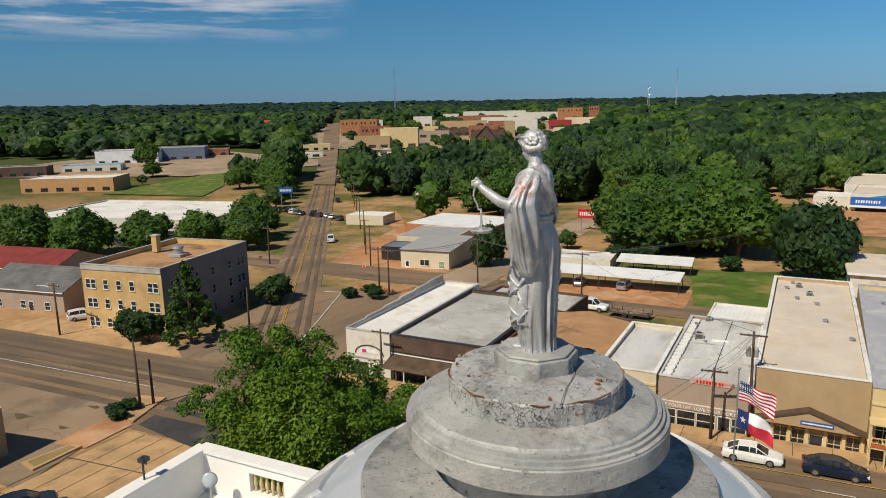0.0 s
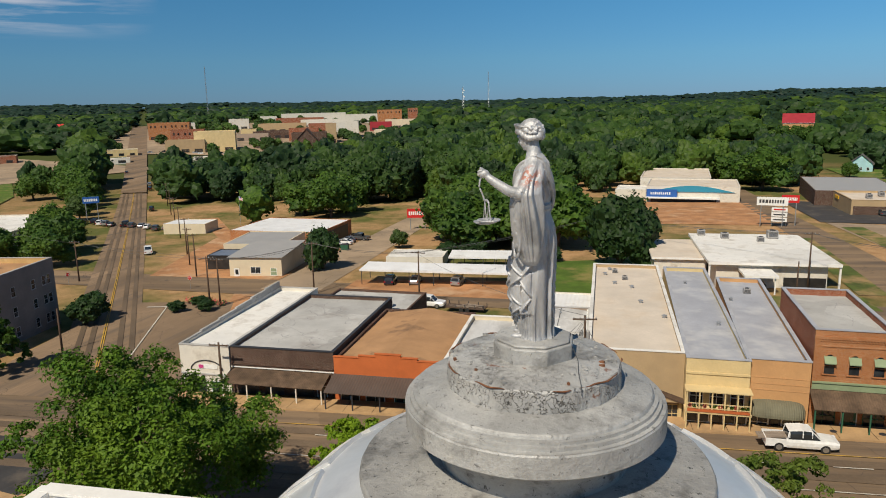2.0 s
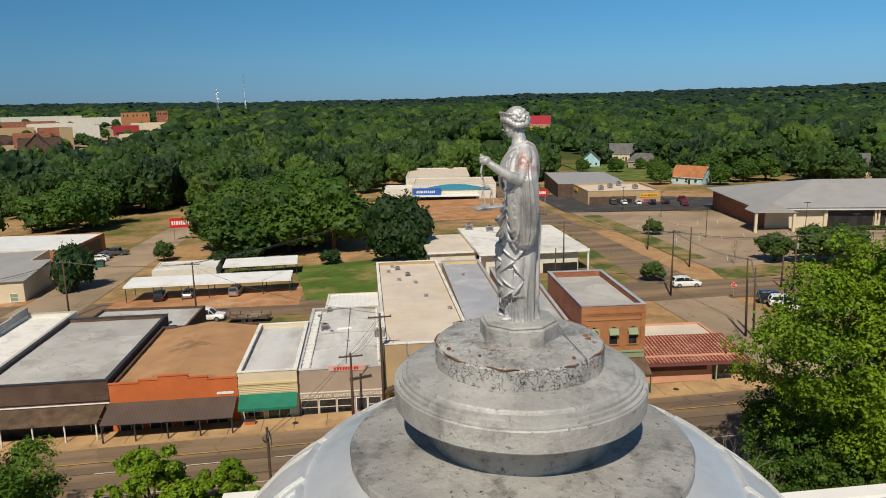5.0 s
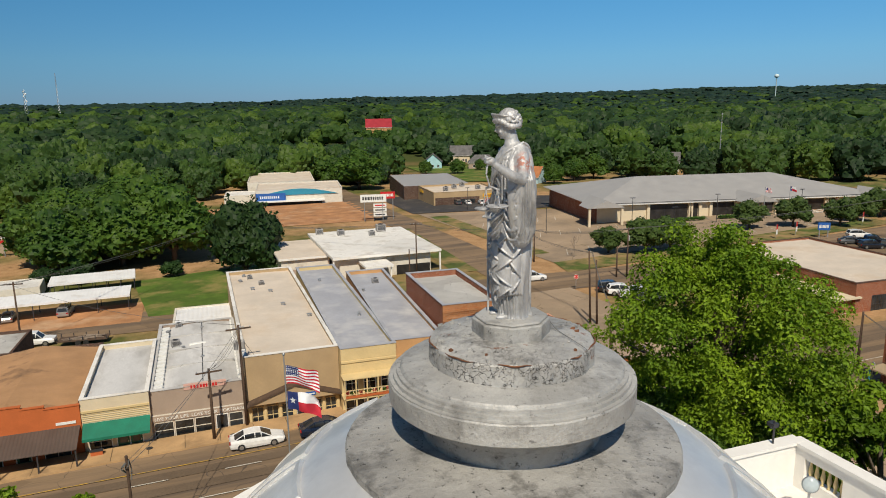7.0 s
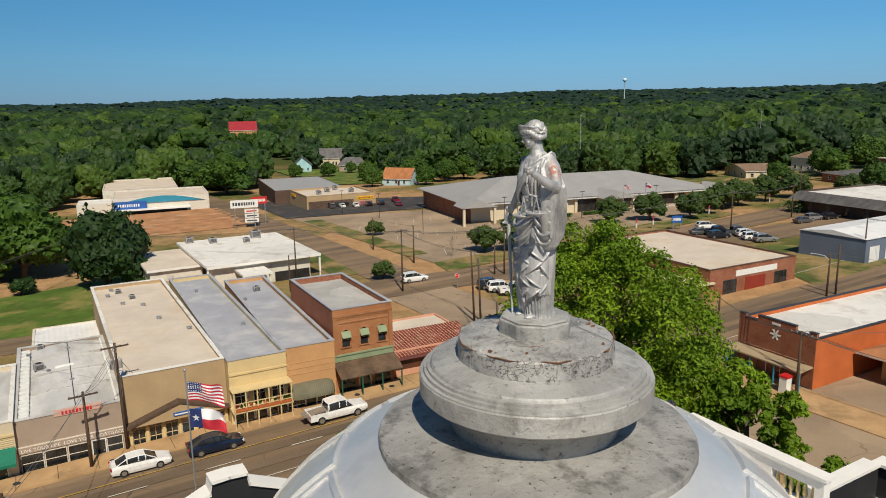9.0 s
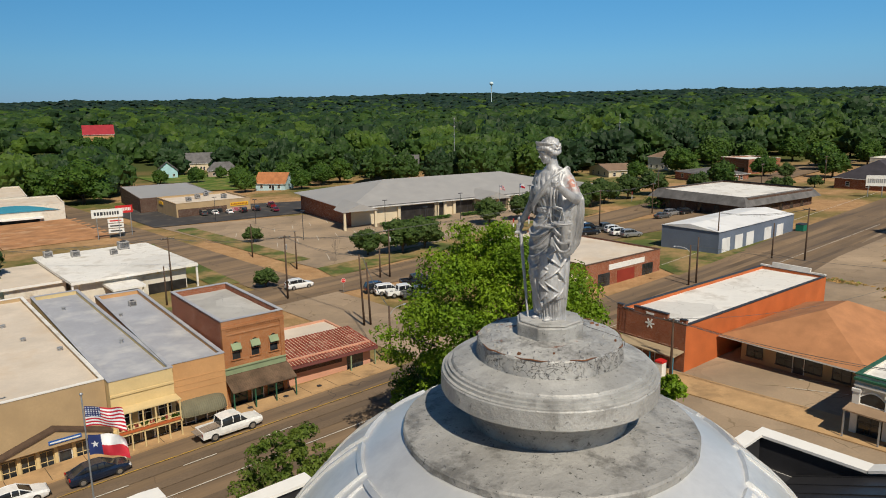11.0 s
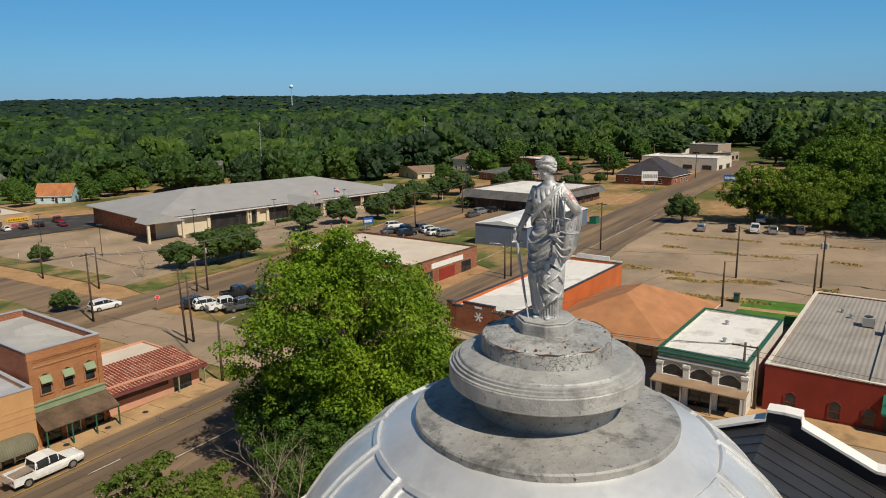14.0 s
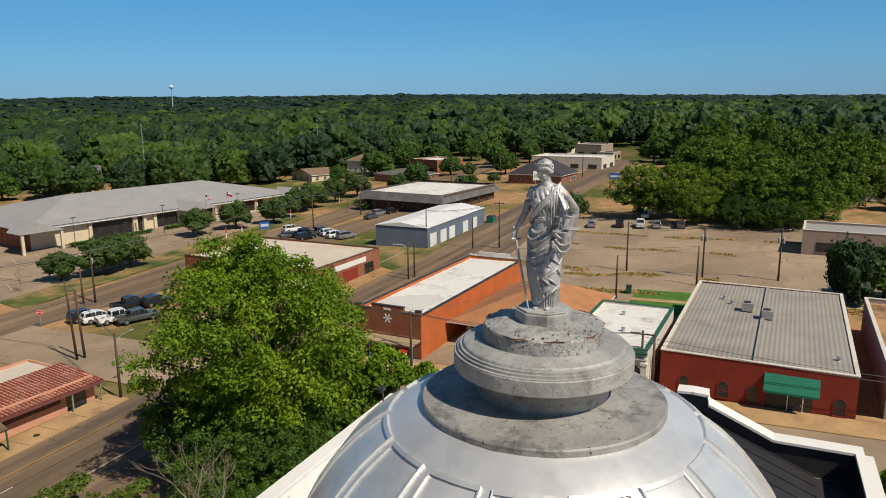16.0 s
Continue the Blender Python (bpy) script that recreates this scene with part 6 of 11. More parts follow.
def gable(name, label, cx, cy, w, d, eave, ridge, rz, wall, roof, over=0.4, hip=0.0, category="house", group="", wall_in=0.0):
    """House with a pitched roof, ridge along local X; hip: how far the ridge stops short of each end."""
    z0 = base_z(cx, cy, w, d)
    t = thing(name, cx, cy, z0, rz, label, category, group)
    a, b, e, r = w / 2, d / 2, eave - z0, ridge - z0
    m = MB()
    i = wall_in
    m.box(-a + i, -b + i, 0, a - i, b - i, e, wall)
    if not hip:
        for s in (-1, 1):
            m.add([(s * (a - i), -b + i, e), (s * (a - i), b - i, e), (s * (a - i), 0, r - 0.15)], [(0, 1, 2)], wall)
    part("wall", m, t)
    o, th = over, 0.16
    A, B = a + o, b + o
    ez = e - o * (r - e) / b if b else e
    top = [(-A, -B, ez), (A, -B, ez), (A, B, ez), (-A, B, ez), (-A + hip, 0, r), (A - hip, 0, r)]
    faces = [(0, 1, 5, 4), (2, 3, 4, 5), (1, 2, 5), (3, 0, 4)] if hip else [(0, 1, 5, 4), (2, 3, 4, 5)]
    lo = [(x, y, z - th) for x, y, z in top]
    m = MB()
    m.add(top, faces, roof)
    m.add(lo, [f[::-1] for f in faces], WHITE_SIGN)
    m.add(top[:4] + lo[:4], [(0, 4, 5, 1), (2, 6, 7, 3)] + ([(1, 5, 6, 2), (3, 7, 4, 0)] if hip else []), WHITE_SIGN)
    part("roof", m, t)
    t["h"], t["a"], t["b"] = e, a - i, b - i
    return t


# shop row north of the main street
def row():
    # white corner shop
    s = block("corner_shop", "white-painted corner shop with a long whitewashed roof and stepped parapet", -43.7, 81.0, 6.1, 25.5, 4.35, -0.7, PLASTER_W, WHITE_ROOF, 0.35, GREY_ROOF)
    for k in range(6):
        m = MB()
        m.box(-3.05, -12.7 + k * 4.2, s["h"], -2.75, -12.7 + (k + 1) * 4.2, s["h"] + 0.15 + 0.16 * k, GREY_ROOF)
        part("parapet_step", m, s)
    window(s, "S", -1.2, 0.8, 2.2, 1.6, DARK_STEEL, GLASS, 1)
    door(s, "S", 1.2, 1.0, 2.1, DARK_GREEN)
    band(s, "S", -3.05, 3.05, 3.0, 3.15, 0.12, GREY_ROOF)
    m = MB()
    xf = face_xf(s, "S")
    for k in range(12):
        a0, a1 = math.pi * k / 12, math.pi * (k + 1) / 12
        m.add([(0.2 + 1.9 * math.cos(a), -0.05, 3.5 + 1.1 * math.sin(a)) for a in (a0, a1)] + [(0.2 + 2.05 * math.cos(a), -0.05, 3.5 + 1.25 * math.sin(a)) for a in (a1, a0)], [(0, 1, 2, 3)], DARK_STEEL, xf)
    part("painted_arch", m, s)
    m = MB()
    m.box(-0.9, -0.05, 3.7, 1.5, -0.02, 4.2, WHITE_SIGN, xf=xf)
    m.box(-0.8, -0.07, 3.75, -0.2, -0.05, 4.15, plain("sign_magenta", (0.5, 0.05, 0.2), 0.5), xf=xf)
    part("sign_board", m, s)
    # dark brick shop
    s = block("brick_shop", "dark brick shop with a flat grey roof and a shake awning", -34.5, 79.3, 12.1, 22, 4.35, -0.7, BRICK_DK, GREY_ROOF, 0.3, DARK_STEEL)
    band(s, "S", -6.05, 6.05, 4.2, 4.32, 0.12, BRICK_DK)
    band(s, "S", -6.05, 6.05, 3.85, 3.95, 0.1, WHITE_SIGN)
    awning(s, -6.0, 5.6, 3.75, 3.0, 2.6, WOOD_SHAKE, 5, PLASTER_W)
    for x in (-4, -1, 2.5):
        window(s, "S", x, 0.7, 2.0, 1.7, DARK_STEEL, DARK, 1)
    door(s, "S", 4.6, 1.0, 2.1, BRICK_DK)
    # low annex behind
    block("back_annex", "low dark-walled annex with a grey membrane roof", -33.0, 95.5, 14, 9.5, 2.6, -3, BRICK_DK, GREY_ROOF, 0.2, None)
    ac_unit(-29.5, 92.5, 2.5, 20, 0.9)
    # orange shop
    s = block("orange_shop", "low shop with an orange painted front and a tan gravel roof", -22.2, 77.0, 12.0, 19, 3.9, -0.7, BRICK_DK, BROWN_ROOF, 0.25, None, front_wall=PAINT_ORANGE)
    m = MB()
    xf = face_xf(s, "S")
    for x0, x1, z in ((-6, -3.2, 0.25), (-3.2, -1.4, 0.5), (-1.4, 1.4, 0.8), (1.4, 3.2, 0.5), (3.2, 6, 0.25)):
        m = MB()
        m.box(x0, 0.0, s["h"], x1, 0.28, s["h"] + z, PAINT_ORANGE, xf=xf)
        st = part("parapet_step", m, s)
        m = MB()
        m.box(x0 - 0.05, -0.06, s["h"] + z, x1 + 0.05, 0.32, s["h"] + z + 0.08, PAINT_ORANGE, xf=xf)
        part("coping", m, st)
    m = MB()
    m.add([(-5.6, -9, s["h"] - 0.2), (5.6, -9, s["h"] - 0.2), (5.6, 9, s["h"] - 0.35), (-5.6, 9, s["h"] - 0.35), (0, -9, s["h"] + 0.7), (0, 9, s["h"] + 0.5)], [(0, 4, 5, 3), (4, 1, 2, 5), (0, 1, 4), (2, 3, 5)], BROWN_ROOF)
    part("roof_ridge", m, s)
    awning(s, -6.1, 5.9, 3.75, 2.85, 3.0, BROWN_METAL, 5, DARK_STEEL)
    m = MB()
    m.box(4.0, -0.05, 4.0, 5.6, -0.02, 4.25, WHITE_SIGN, xf=xf)
    part("sign_board", m, s)
    for x in (-4.3, -1.5, 3.9):
        window(s, "S", x, 0.8, 2.0, 1.5, WHITE_SIGN, DARK, 1)
    door(s, "S", 1.2, 1.1, 2.1, DARK_GREEN)
    # cream shop with green awning
    s = block("cream_shop", "narrow cream shop with a green cloth awning and white roof", -13.3, 75.3, 5.7, 15.6, 4.55, -0.9, PLASTER_B, SEAM_ROOF, 0.35, WHITE_ROOF)
    band(s, "S", -2.85, 2.85, 4.4, 4.6, 0.1, PLASTER_C)
    for k in range(5):
        band(s, "S", -2.8, 2.8, 3.5 + 0.18 * k, 3.56 + 0.18 * k, 0.04, PLASTER_C, "course")
    awning(s, -2.8, 2.8, 3.4, 2.5, 1.4, GREEN_CLOTH, 0, drop=0.25)
    door(s, "S", 0.4, 1.0, 2.2, DARK_GREEN)
    door(s, "S", 1.5, 1.0, 2.2, DARK_GREEN)
    window(s, "S", -1.5, 0.8, 1.8, 1.5, WHITE_SIGN, GLASS, 1)
    # taupe lender's shop
    s = block("taupe_shop", "taupe-fronted shop with white lettering and a white barrel roof", -6.1, 78.6, 8.5, 21.5, 4.25, -1.2, PLASTER_G, SEAM_ROOF, 0.35, SEAM_ROOF)
    m = MB()
    n = 10
    vs, fs = [], []
    for i in range(n + 1):
        x = -2.9 + 6.9 * i / n
        for y in (-9.6, 10.2):
            vs.append((x, y, s["h"] - 0.3 + 0.32 * math.sin(math.pi * i / n)))
    fs = [(2 * i, 2 * i + 2, 2 * i + 3, 2 * i + 1) for i in range(n)]
    fs += [tuple(range(0, 2 * n + 1, 2))[::-1], tuple(range(1, 2 * n + 2, 2))]
    m.add(vs, fs, SEAM_ROOF)
    part("barrel_roof", m, s, smooth_shade=False)
    m = MB()
    m.box(0.5, -9.6, s["h"] - 0.02, 0.58, 10.2, s["h"] + 0.05, DARK_STEEL)
    part("roof_joint", m, s)
    # stepped flashing along the party wall, with a blue patch at its street end
    for k in range(17):
        m = MB()
        m.box(-4.0, -9.9 + 1.18 * k, s["h"] - 0.30 + 0.012 * (k % 3), -3.1, -9.9 + 1.18 * k + 0.7, s["h"] - 0.06 + 0.012 * (k % 3), WHITE_SIGN)
        part("flashing_step", m, s)
        m = MB()
        m.box(3.75, -9.9 + 1.18 * k, s["h"] - 0.1, 4.05, -9.9 + 1.18 * k + 0.8, s["h"] + 0.08, WHITE_SIGN)
        part("flashing_step", m, s)
    m = MB()
    m.box(-4.32, -10.4, s["h"] - 0.35, -3.98, -7.2, s["h"] + 0.06, TEAL)
    part("flashing_patch", m, s, "bright blue sheeting")
    for y in (-4.5, 0.5, 5.5):
        m = MB()
        m.box(-2.9, y, s["h"] - 0.25, 4.0, y + 0.06, s["h"] + 0.06, GREY_ROOF)
        part("roof_seam", m, s)
    band(s, "S", -4.25, 4.25, 3.0, 3.1, 0.06, PLASTER_W)
    m = MB()
    m.box(-1.2, -0.06, s["h"] - 0.25, 2.6, 0.25, s["h"] + 0.25, plain("pink_sign", (0.6, 0.36, 0.3), 0.6), xf=face_xf(s, "S"))
    part("roof_sign", m, s)
    bars(s, "S", -0.6, 1.9, s["h"] - 0.15, 0.3, RED_SIGN, 9, 0.09, 3)
    words(s, "S", "LIVE YOUR LIFE  LOVE YOUR MORTGAGE", 0.1, 2.55, 0.44, WHITE_SIGN, 0.12)
    band(s, "S", -4.2, 4.2, 2.45, 3.0, 0.1, PLASTER_G, "fascia")
    for x in (-3.2, -1.4, 0.4):
        window(s, "S", x, 0.75, 1.6, 1.5, PLASTER_W, GLASS, 0)
    door(s, "S", 2.0, 1.0, 2.1, DARK_STEEL)
    window(s, "S", 3.3, 0.75, 1.2, 1.5, PLASTER_W, GLASS, 0)
    ac_unit(-8.3, 81.4, 4.0, 10, 0.75)
    ac_unit(-8.0, 88.6, 3.95, 0, 0.6)
    for x, y in ((-5.4, 86.6), (-5.6, 76.0), (-7.5, 80.0), (-9.2, 86.4)):
        vent(x, y, 4.0, 0.14, 0.4)
    m = MB()
    m.box(-0.9, -0.18, 0, 0.9, 0.18, 0.3, WHITE_SIGN, taper=0.04)
    solo("ridge_vent", m, "low white box vent on a membrane roof", "roof vent", "roof vents", at=pose(-6.0, 80.6, 4.1, 0, 0, 6))
    block("back_shed", "low lean-to with a bright white metal roof", -5.0, 98.3, 7.6, 8.6, 2.6, -2, PLASTER_W, METAL_WHITE, 0.05, None)
    # tan shop with a pediment
    s = block("tan_shop", "tan stucco shop with a small pediment and a cream coated roof", 2.9, 86.4, 9.1, 37.4, 6.45, -0.9, PLASTER_T, CREAM_ROOF, 0.3, WHITE_ROOF, front_wall=PLASTER_T)
    m = MB()
    xf = face_xf(s, "S")
    m.add([(-4.4, -0.9, 3.3), (4.4, -0.9, 3.3), (0, -0.9, 4.7), (-4.4, 0, 3.3), (4.4, 0, 3.3), (0, 0, 4.7)], [(0, 1, 2), (0, 2, 5, 3), (1, 4, 5, 2), (0, 3, 4, 1)], PLASTER_T, xf)
    part("pediment", m, s)
    for sg in (-1, 1):
        m = MB()
        m.add([(sg * 4.6, -1.0, 3.2), (0, -1.0, 4.75), (0, -1.0, 4.95), (sg * 4.6, -1.0, 3.4), (sg * 4.6, 0, 3.2), (0, 0, 4.75), (0, 0, 4.95), (sg * 4.6, 0, 3.4)], [(0, 1, 2, 3), (3, 2, 6, 7), (0, 4, 5, 1), (0, 3, 7, 4)], WOOD_POLE, xf)
        part("rake_board", m, s)
    m = MB()
    m.box(-0.6, -0.97, 3.6, 2.0, -0.9, 3.95, BLUE_SIGN, xf=xf)
    part("sign_board", m, s)
    m = MB()
    m.box(-0.5, -0.99, 3.7, 1.9, -0.97, 3.82, WHITE_SIGN, xf=xf)
    part("lettering", m, s)
    for k in range(7):
        x = -4.3 + 8.6 * k / 6
        m = MB()
        m.box(x - 0.14, -0.25, 0.1, x + 0.14, 0.0, 3.3, PLASTER_C, xf=xf)
        m.box(x - 0.2, -0.3, 0.1, x + 0.2, 0.0, 0.45, PLASTER_C, xf=xf)
        part("pilaster", m, s)
    for k in range(6):
        x = -3.58 + 8.6 * k / 6
        if k == 3:
            door(s, "S", x, 1.0, 2.2, DARK_STEEL)
        else:
            window(s, "S", x, 0.9, 1.0, 1.8, PLASTER_C, GLASS, 1)
    for x, y in ((0.2, 100), (1.4, 95), (3.5, 93), (4.2, 86), (6.4, 80), (0.9, 103)):
        vent(x, y, 6.0 - (y - 67) * 0.003, 0.2, 0.55)
    ac_unit(1.6, 101.5, 6.0, 0, 0.6)
    ac_unit(2.8, 97.5, 6.0, 0, 0.6)
    # cream two-storey balcony shop
    s = block("balcony_shop", "cream shop with a timber balcony of potted plants", 10.6, 85.0, 5.6, 37.5, 6.5, -2.0, PLASTER_C, BLUE_ROOF, 0.35, BLUE_ROOF)
    band(s, "S", -2.8, 2.8, 6.3, 6.5, 0.1, PLASTER_C)
    xf = face_xf(s, "S")
    m = MB()
    m.box(-2.9, -1.5, 3.0, 2.9, 0.0, 3.15, PLASTER_C, xf=xf)
    part("balcony_floor", m, s)
    m = MB()
    m.box(-2.9, -1.55, 5.1, 2.9, 0.0, 5.2, PLASTER_C, xf=xf)
    part("balcony_roof", m, s)
    for k in range(6):
        x = -2.75 + 5.5 * k / 5
        m = MB()
        m.box(x - 0.06, -1.5, 0.1, x + 0.06, -1.38, 5.1, PLASTER_C, xf=xf)
        part("balcony_post", m, s)
    m = MB()
    for z in (3.5, 3.95):
        m.box(-2.8, -1.47, z, 2.8, -1.41, z + 0.06, PLASTER_C, xf=xf)
    part("balcony_rail", m, s)
    for x in (-1.8, 0, 1.8):
        window(s, "S", x, 3.4, 1.1, 1.5, WHITE_SIGN, GLASS, 1)
    for x in (-1.6, 1.7):
        window(s, "S", x, 0.7, 1.9, 1.7, WHITE_SIGN, GLASS, 1)
    door(s, "S", 0.1, 1.0, 2.2, DARK_STEEL)
    rr = random.Random(5)
    for k in range(12):
        x = -2.5 + 5.0 * k / 11 + rr.uniform(-0.1, 0.1)
        p = (pose(10.6, 85.0, s.location.z, 0, 0, -2.0) @ xf @ Vector((x, -1.2 + rr.uniform(-0.15, 0.15), 3.15)))
        m = MB()
        m.lathe([(0.1, 0), (0.16, 0.22), (0.17, 0.26)], TERRA, 10)
        for q in range(14):
            a = rr.uniform(0, 6.28)
            m.add([(0, 0, 0.25), (0.22 * math.cos(a), 0.22 * math.sin(a), 0.35 + rr.random() * 0.3), (0.12 * math.cos(a + 0.7), 0.12 * math.sin(a + 0.7), 0.6 + rr.random() * 0.2)], [(0, 1, 2)], LEAF_MID if k % 3 else FLOWER)
        solo("potted_plant", m, "small potted plant on a shop balcony", "potted plant", "balcony plants", at=pose(*p))
    m = MB()
    m.box(-2.7, -1.56, 3.2, 2.7, -1.5, 3.45, TERRA, xf=xf)
    part("planter_strip", m, s)
    # orange-tan shop with rounded awning
    s = block("rounded_awning_shop", "orange-tan stucco shop with a rounded dark awning", 16.3, 82.2, 5.4, 31.5, 6.6, -4.0, PLASTER_O, BLUE_ROOF, 0.35, BLUE_ROOF)
    xf = face_xf(s, "S")
    for z in (4.7, 5.3, 5.9):
        band(s, "S", -2.7, 2.7, z, z + 0.06, 0.03, PLASTER_O, "course")
    m = MB()
    vs, fs = [], []
    nu = 24
    for i in range(9):
        g = math.pi / 2 * i / 8
        for j in range(nu + 1):
            f = 2 * j / nu - 1
            end = (max(0.0, 1 - abs(f) ** 5)) ** 0.5
            vs.append((2.5 * f, -1.5 * math.sin(g) * (0.12 + 0.88 * end) + 0.012 * (j % 2), 2.55 + 1.25 * math.cos(g) * (0.35 + 0.65 * end) + 0.012 * (j % 2)))
    for i in range(8):
        for j in range(nu):
            q = i * (nu + 1) + j
            fs.append((q, q + nu + 1, q + nu + 2, q + 1))
    m.add(vs, fs, STRIPE_AWN, xf)
    part("awning", m, s, smooth_shade=False)
    for x in (-1.5, 1.5):
        window(s, "S", x, 0.7, 1.7, 1.6, WHITE_SIGN, GLASS, 1)
    door(s, "S", 0.0, 1.0, 2.1, DARK_STEEL)
    ac_unit(17.4, 92, 6.1, 0, 0.7)
    vent(10.5, 96, 6.0)
    vent(14.8, 88, 6.1)
    vent(11.8, 78, 6.1)
    # two-storey brick
    s = block("two_storey_brick", "two-storey orange brick shop with arched windows and green canopies", 22.1, 75.2, 6.7, 15.2, 9.3, -2.5, BRICK_RED, GREY_ROOF, 0.55, BLUE_ROOF, front_wall=BRICK_OR)
    band(s, "S", -3.4, 3.4, 8.95, 9.2, 0.12, BRICK_OR)
    band(s, "S", -3.2, 3.2, 8.2, 8.32, 0.06, BRICK_OR)
    for sg in (-1, 1):
        band(s, "S", sg * 3.15 - 0.22, sg * 3.15 + 0.22, 0.1, 8.9, 0.1, BRICK_OR, "pier")
    for k in range(26):
        x = -3.1 + 6.2 * k / 25
        m = MB()
        m.box(x - 0.06, -0.11, 8.75, x + 0.06, 0.0, 8.95, BRICK_OR, xf=face_xf(s, "S"))
        part("dentil", m, s)
    for x in (-2.0, 0.05, 2.1):
        window(s, "S", x, 5.6, 0.85, 1.6, BRICK_OR, GLASS, 0, 0.28, trim=0.14)
        awning(s, x - 0.5, x + 0.5, 7.35, 6.75, 0.45, GREEN_TRIM, 0)
    band(s, "S", -3.35, 3.35, 4.1, 4.75, 0.14, GREEN_TRIM, "fascia")
    band(s, "S", -3.35, 3.35, 4.72, 4.85, 0.24, GREEN_TRIM)
    awning(s, -3.5, 3.5, 4.1, 3.0, 2.3, WOOD_SHAKE, 4, DARK_GREEN)
    for x in (-2.2, 2.2):
        window(s, "S", x, 0.5, 2.0, 2.0, DARK_GREEN, GLASS, 1)
    door(s, "S", 0, 1.2, 2.2, DARK_GREEN)
    # salmon shop with tiled roof
    s = block("salmon_shop", "low salmon-walled shop under a rust-red tiled roof", 31.2, 73.5, 10.8, 11.0, 3.2, -3.5, PINK, CREAM_ROOF, 0.1, None)
    window(s, "S", 3.3, 0.3, 2.0, 2.2, DARK_STEEL, GLASS, 1)
    band(s, "S", -5.4, 1.6, 1.75, 2.75, 0.05, BRICK_DK, "timber_band")
    m = MB()
    xf = face_xf(s, "S")
    m.add([(-5.5, -1.3, 2.75), (5.7, -1.3, 2.75), (5.7, -1.3, 3.1), (-5.5, -1.3, 3.1), (-5.5, 0, 2.75), (5.7, 0, 2.75), (5.7, 5.6, 3.75), (-5.5, 5.6, 3.75)], [(0, 1, 2, 3), (0, 4, 5, 1), (3, 2, 6, 7), (1, 5, 6, 2), (0, 3, 7, 4), (4, 7, 6, 5)], MAROON, xf)
    part("roof_deck", m, s)
    m = MB()
    m.add([(-5.45, -1.25, 3.13), (5.65, -1.25, 3.13), (5.65, 5.55, 3.78), (-5.45, 5.55, 3.78)], [(0, 1, 2, 3)], PLASTER_B, xf)
    part("tile_bedding", m, s)
    tiles = MB()
    for i in range(28):
        for j in range(15):
            x, y = -5.45 + 0.4 * i, -1.3 + 0.46 * j
            z = 3.1 + 0.65 * (y + 1.3) / 6.9 + 0.02
            tiles.add([(x, y, z + 0.05), (x + 0.34, y, z + 0.05), (x + 0.34, y + 0.41, z + 0.06), (x, y + 0.41, z + 0.06), (x + 0.16, y, z + 0.13), (x + 0.16, y + 0.4, z + 0.13)], [(0, 4, 5, 3), (4, 1, 2, 5), (0, 1, 4)], RUST_TILE, xf)
    tagged(part("roof_tiles", tiles, s), kind="stuff")
    for x in (2.1, 5.3):
        m = MB()
        m.box(x, -1.2, 0.1, x + 0.12, -1.08, 2.75, GREEN_TRIM, xf=xf)
        part("post", m, s)


row()

# yellow apartment block on the corner of the avenue
def yellow():
    s = block("yellow_block", "three-storey yellow stucco block with flat tan roof and paired windows", -89.4, 81.0, 14.6, 21.5, 8.1, 8, PLASTER_Y, BROWN_ROOF, 0.7, GREY_ROOF, group="")
    # thin grey sheet over the yellow east wall paints its shade
    m = MB()
    for f, w in (("E", 10.75),):
        m.box(-w, -0.02, 0, w, 0.0, s["h"] - 0.02, surface("shaded_yellow_stucco", (0.22, 0.19, 0.17), 0.9, 0.12, 0.4, 6), xf=face_xf(s, f))
    part("side_shade_sheet", m, s)
    band(s, "S", -7.3, 7.3, s["h"] - 0.75, s["h"] - 0.1, 0.1, GREY_ROOF, "cornice")
    for k in range(3):
        z = 1.5 + 2.95 * k
        for x in (-6.2, -5.2, -2.9, -0.5, 1.9, 5.2, 6.2):
            if k == 0 and x in (1.9,):
                continue
            window(s, "S", x, z, 0.8, 1.35, WHITE_SIGN, GLASS, 0)
        for x in (-8.5, -7.4, -3, 1, 5.5, 8, 9.2):
            window(s, "E", x, z, 0.8, 1.35, GREY_ROOF, GLASS, 0)
    door(s, "S", 2.0, 1.2, 2.3, WHITE_SIGN)
    awning(s, 1.0, 3.0, 3.3, 3.0, 1.2, WHITE_SIGN, 2, WHITE_SIGN)
    m = MB()
    m.box(-5.0, 2.0, s["h"] - 0.6, -4.0, 3.0, s["h"] + 2.0, PLASTER_Y)
    m.box(-5.1, 1.9, s["h"] + 2.0, -3.9, 3.1, s["h"] + 2.2, GREY_ROOF)
    part("chimney", m, s)
    m = MB()
    m.box(0.2, -0.6, s["h"] - 0.7, 2.6, 1.8, s["h"] - 0.3, METAL_ROOF)
    m.lathe([(0.75, s["h"] - 0.3), (0.75, s["h"] + 0.5), (0.9, s["h"] + 0.55), (0.8, s["h"] + 0.9), (0.2, s["h"] + 1.0)], STEEL, 20, 1.4, 0.6)
    part("roof_fan", m, s, "galvanised roof fan")
    band(s, "S", -7.8, 1.0, -0.4, 0.7, 1.6, CONCRETE, "retaining_wall")


yellow()


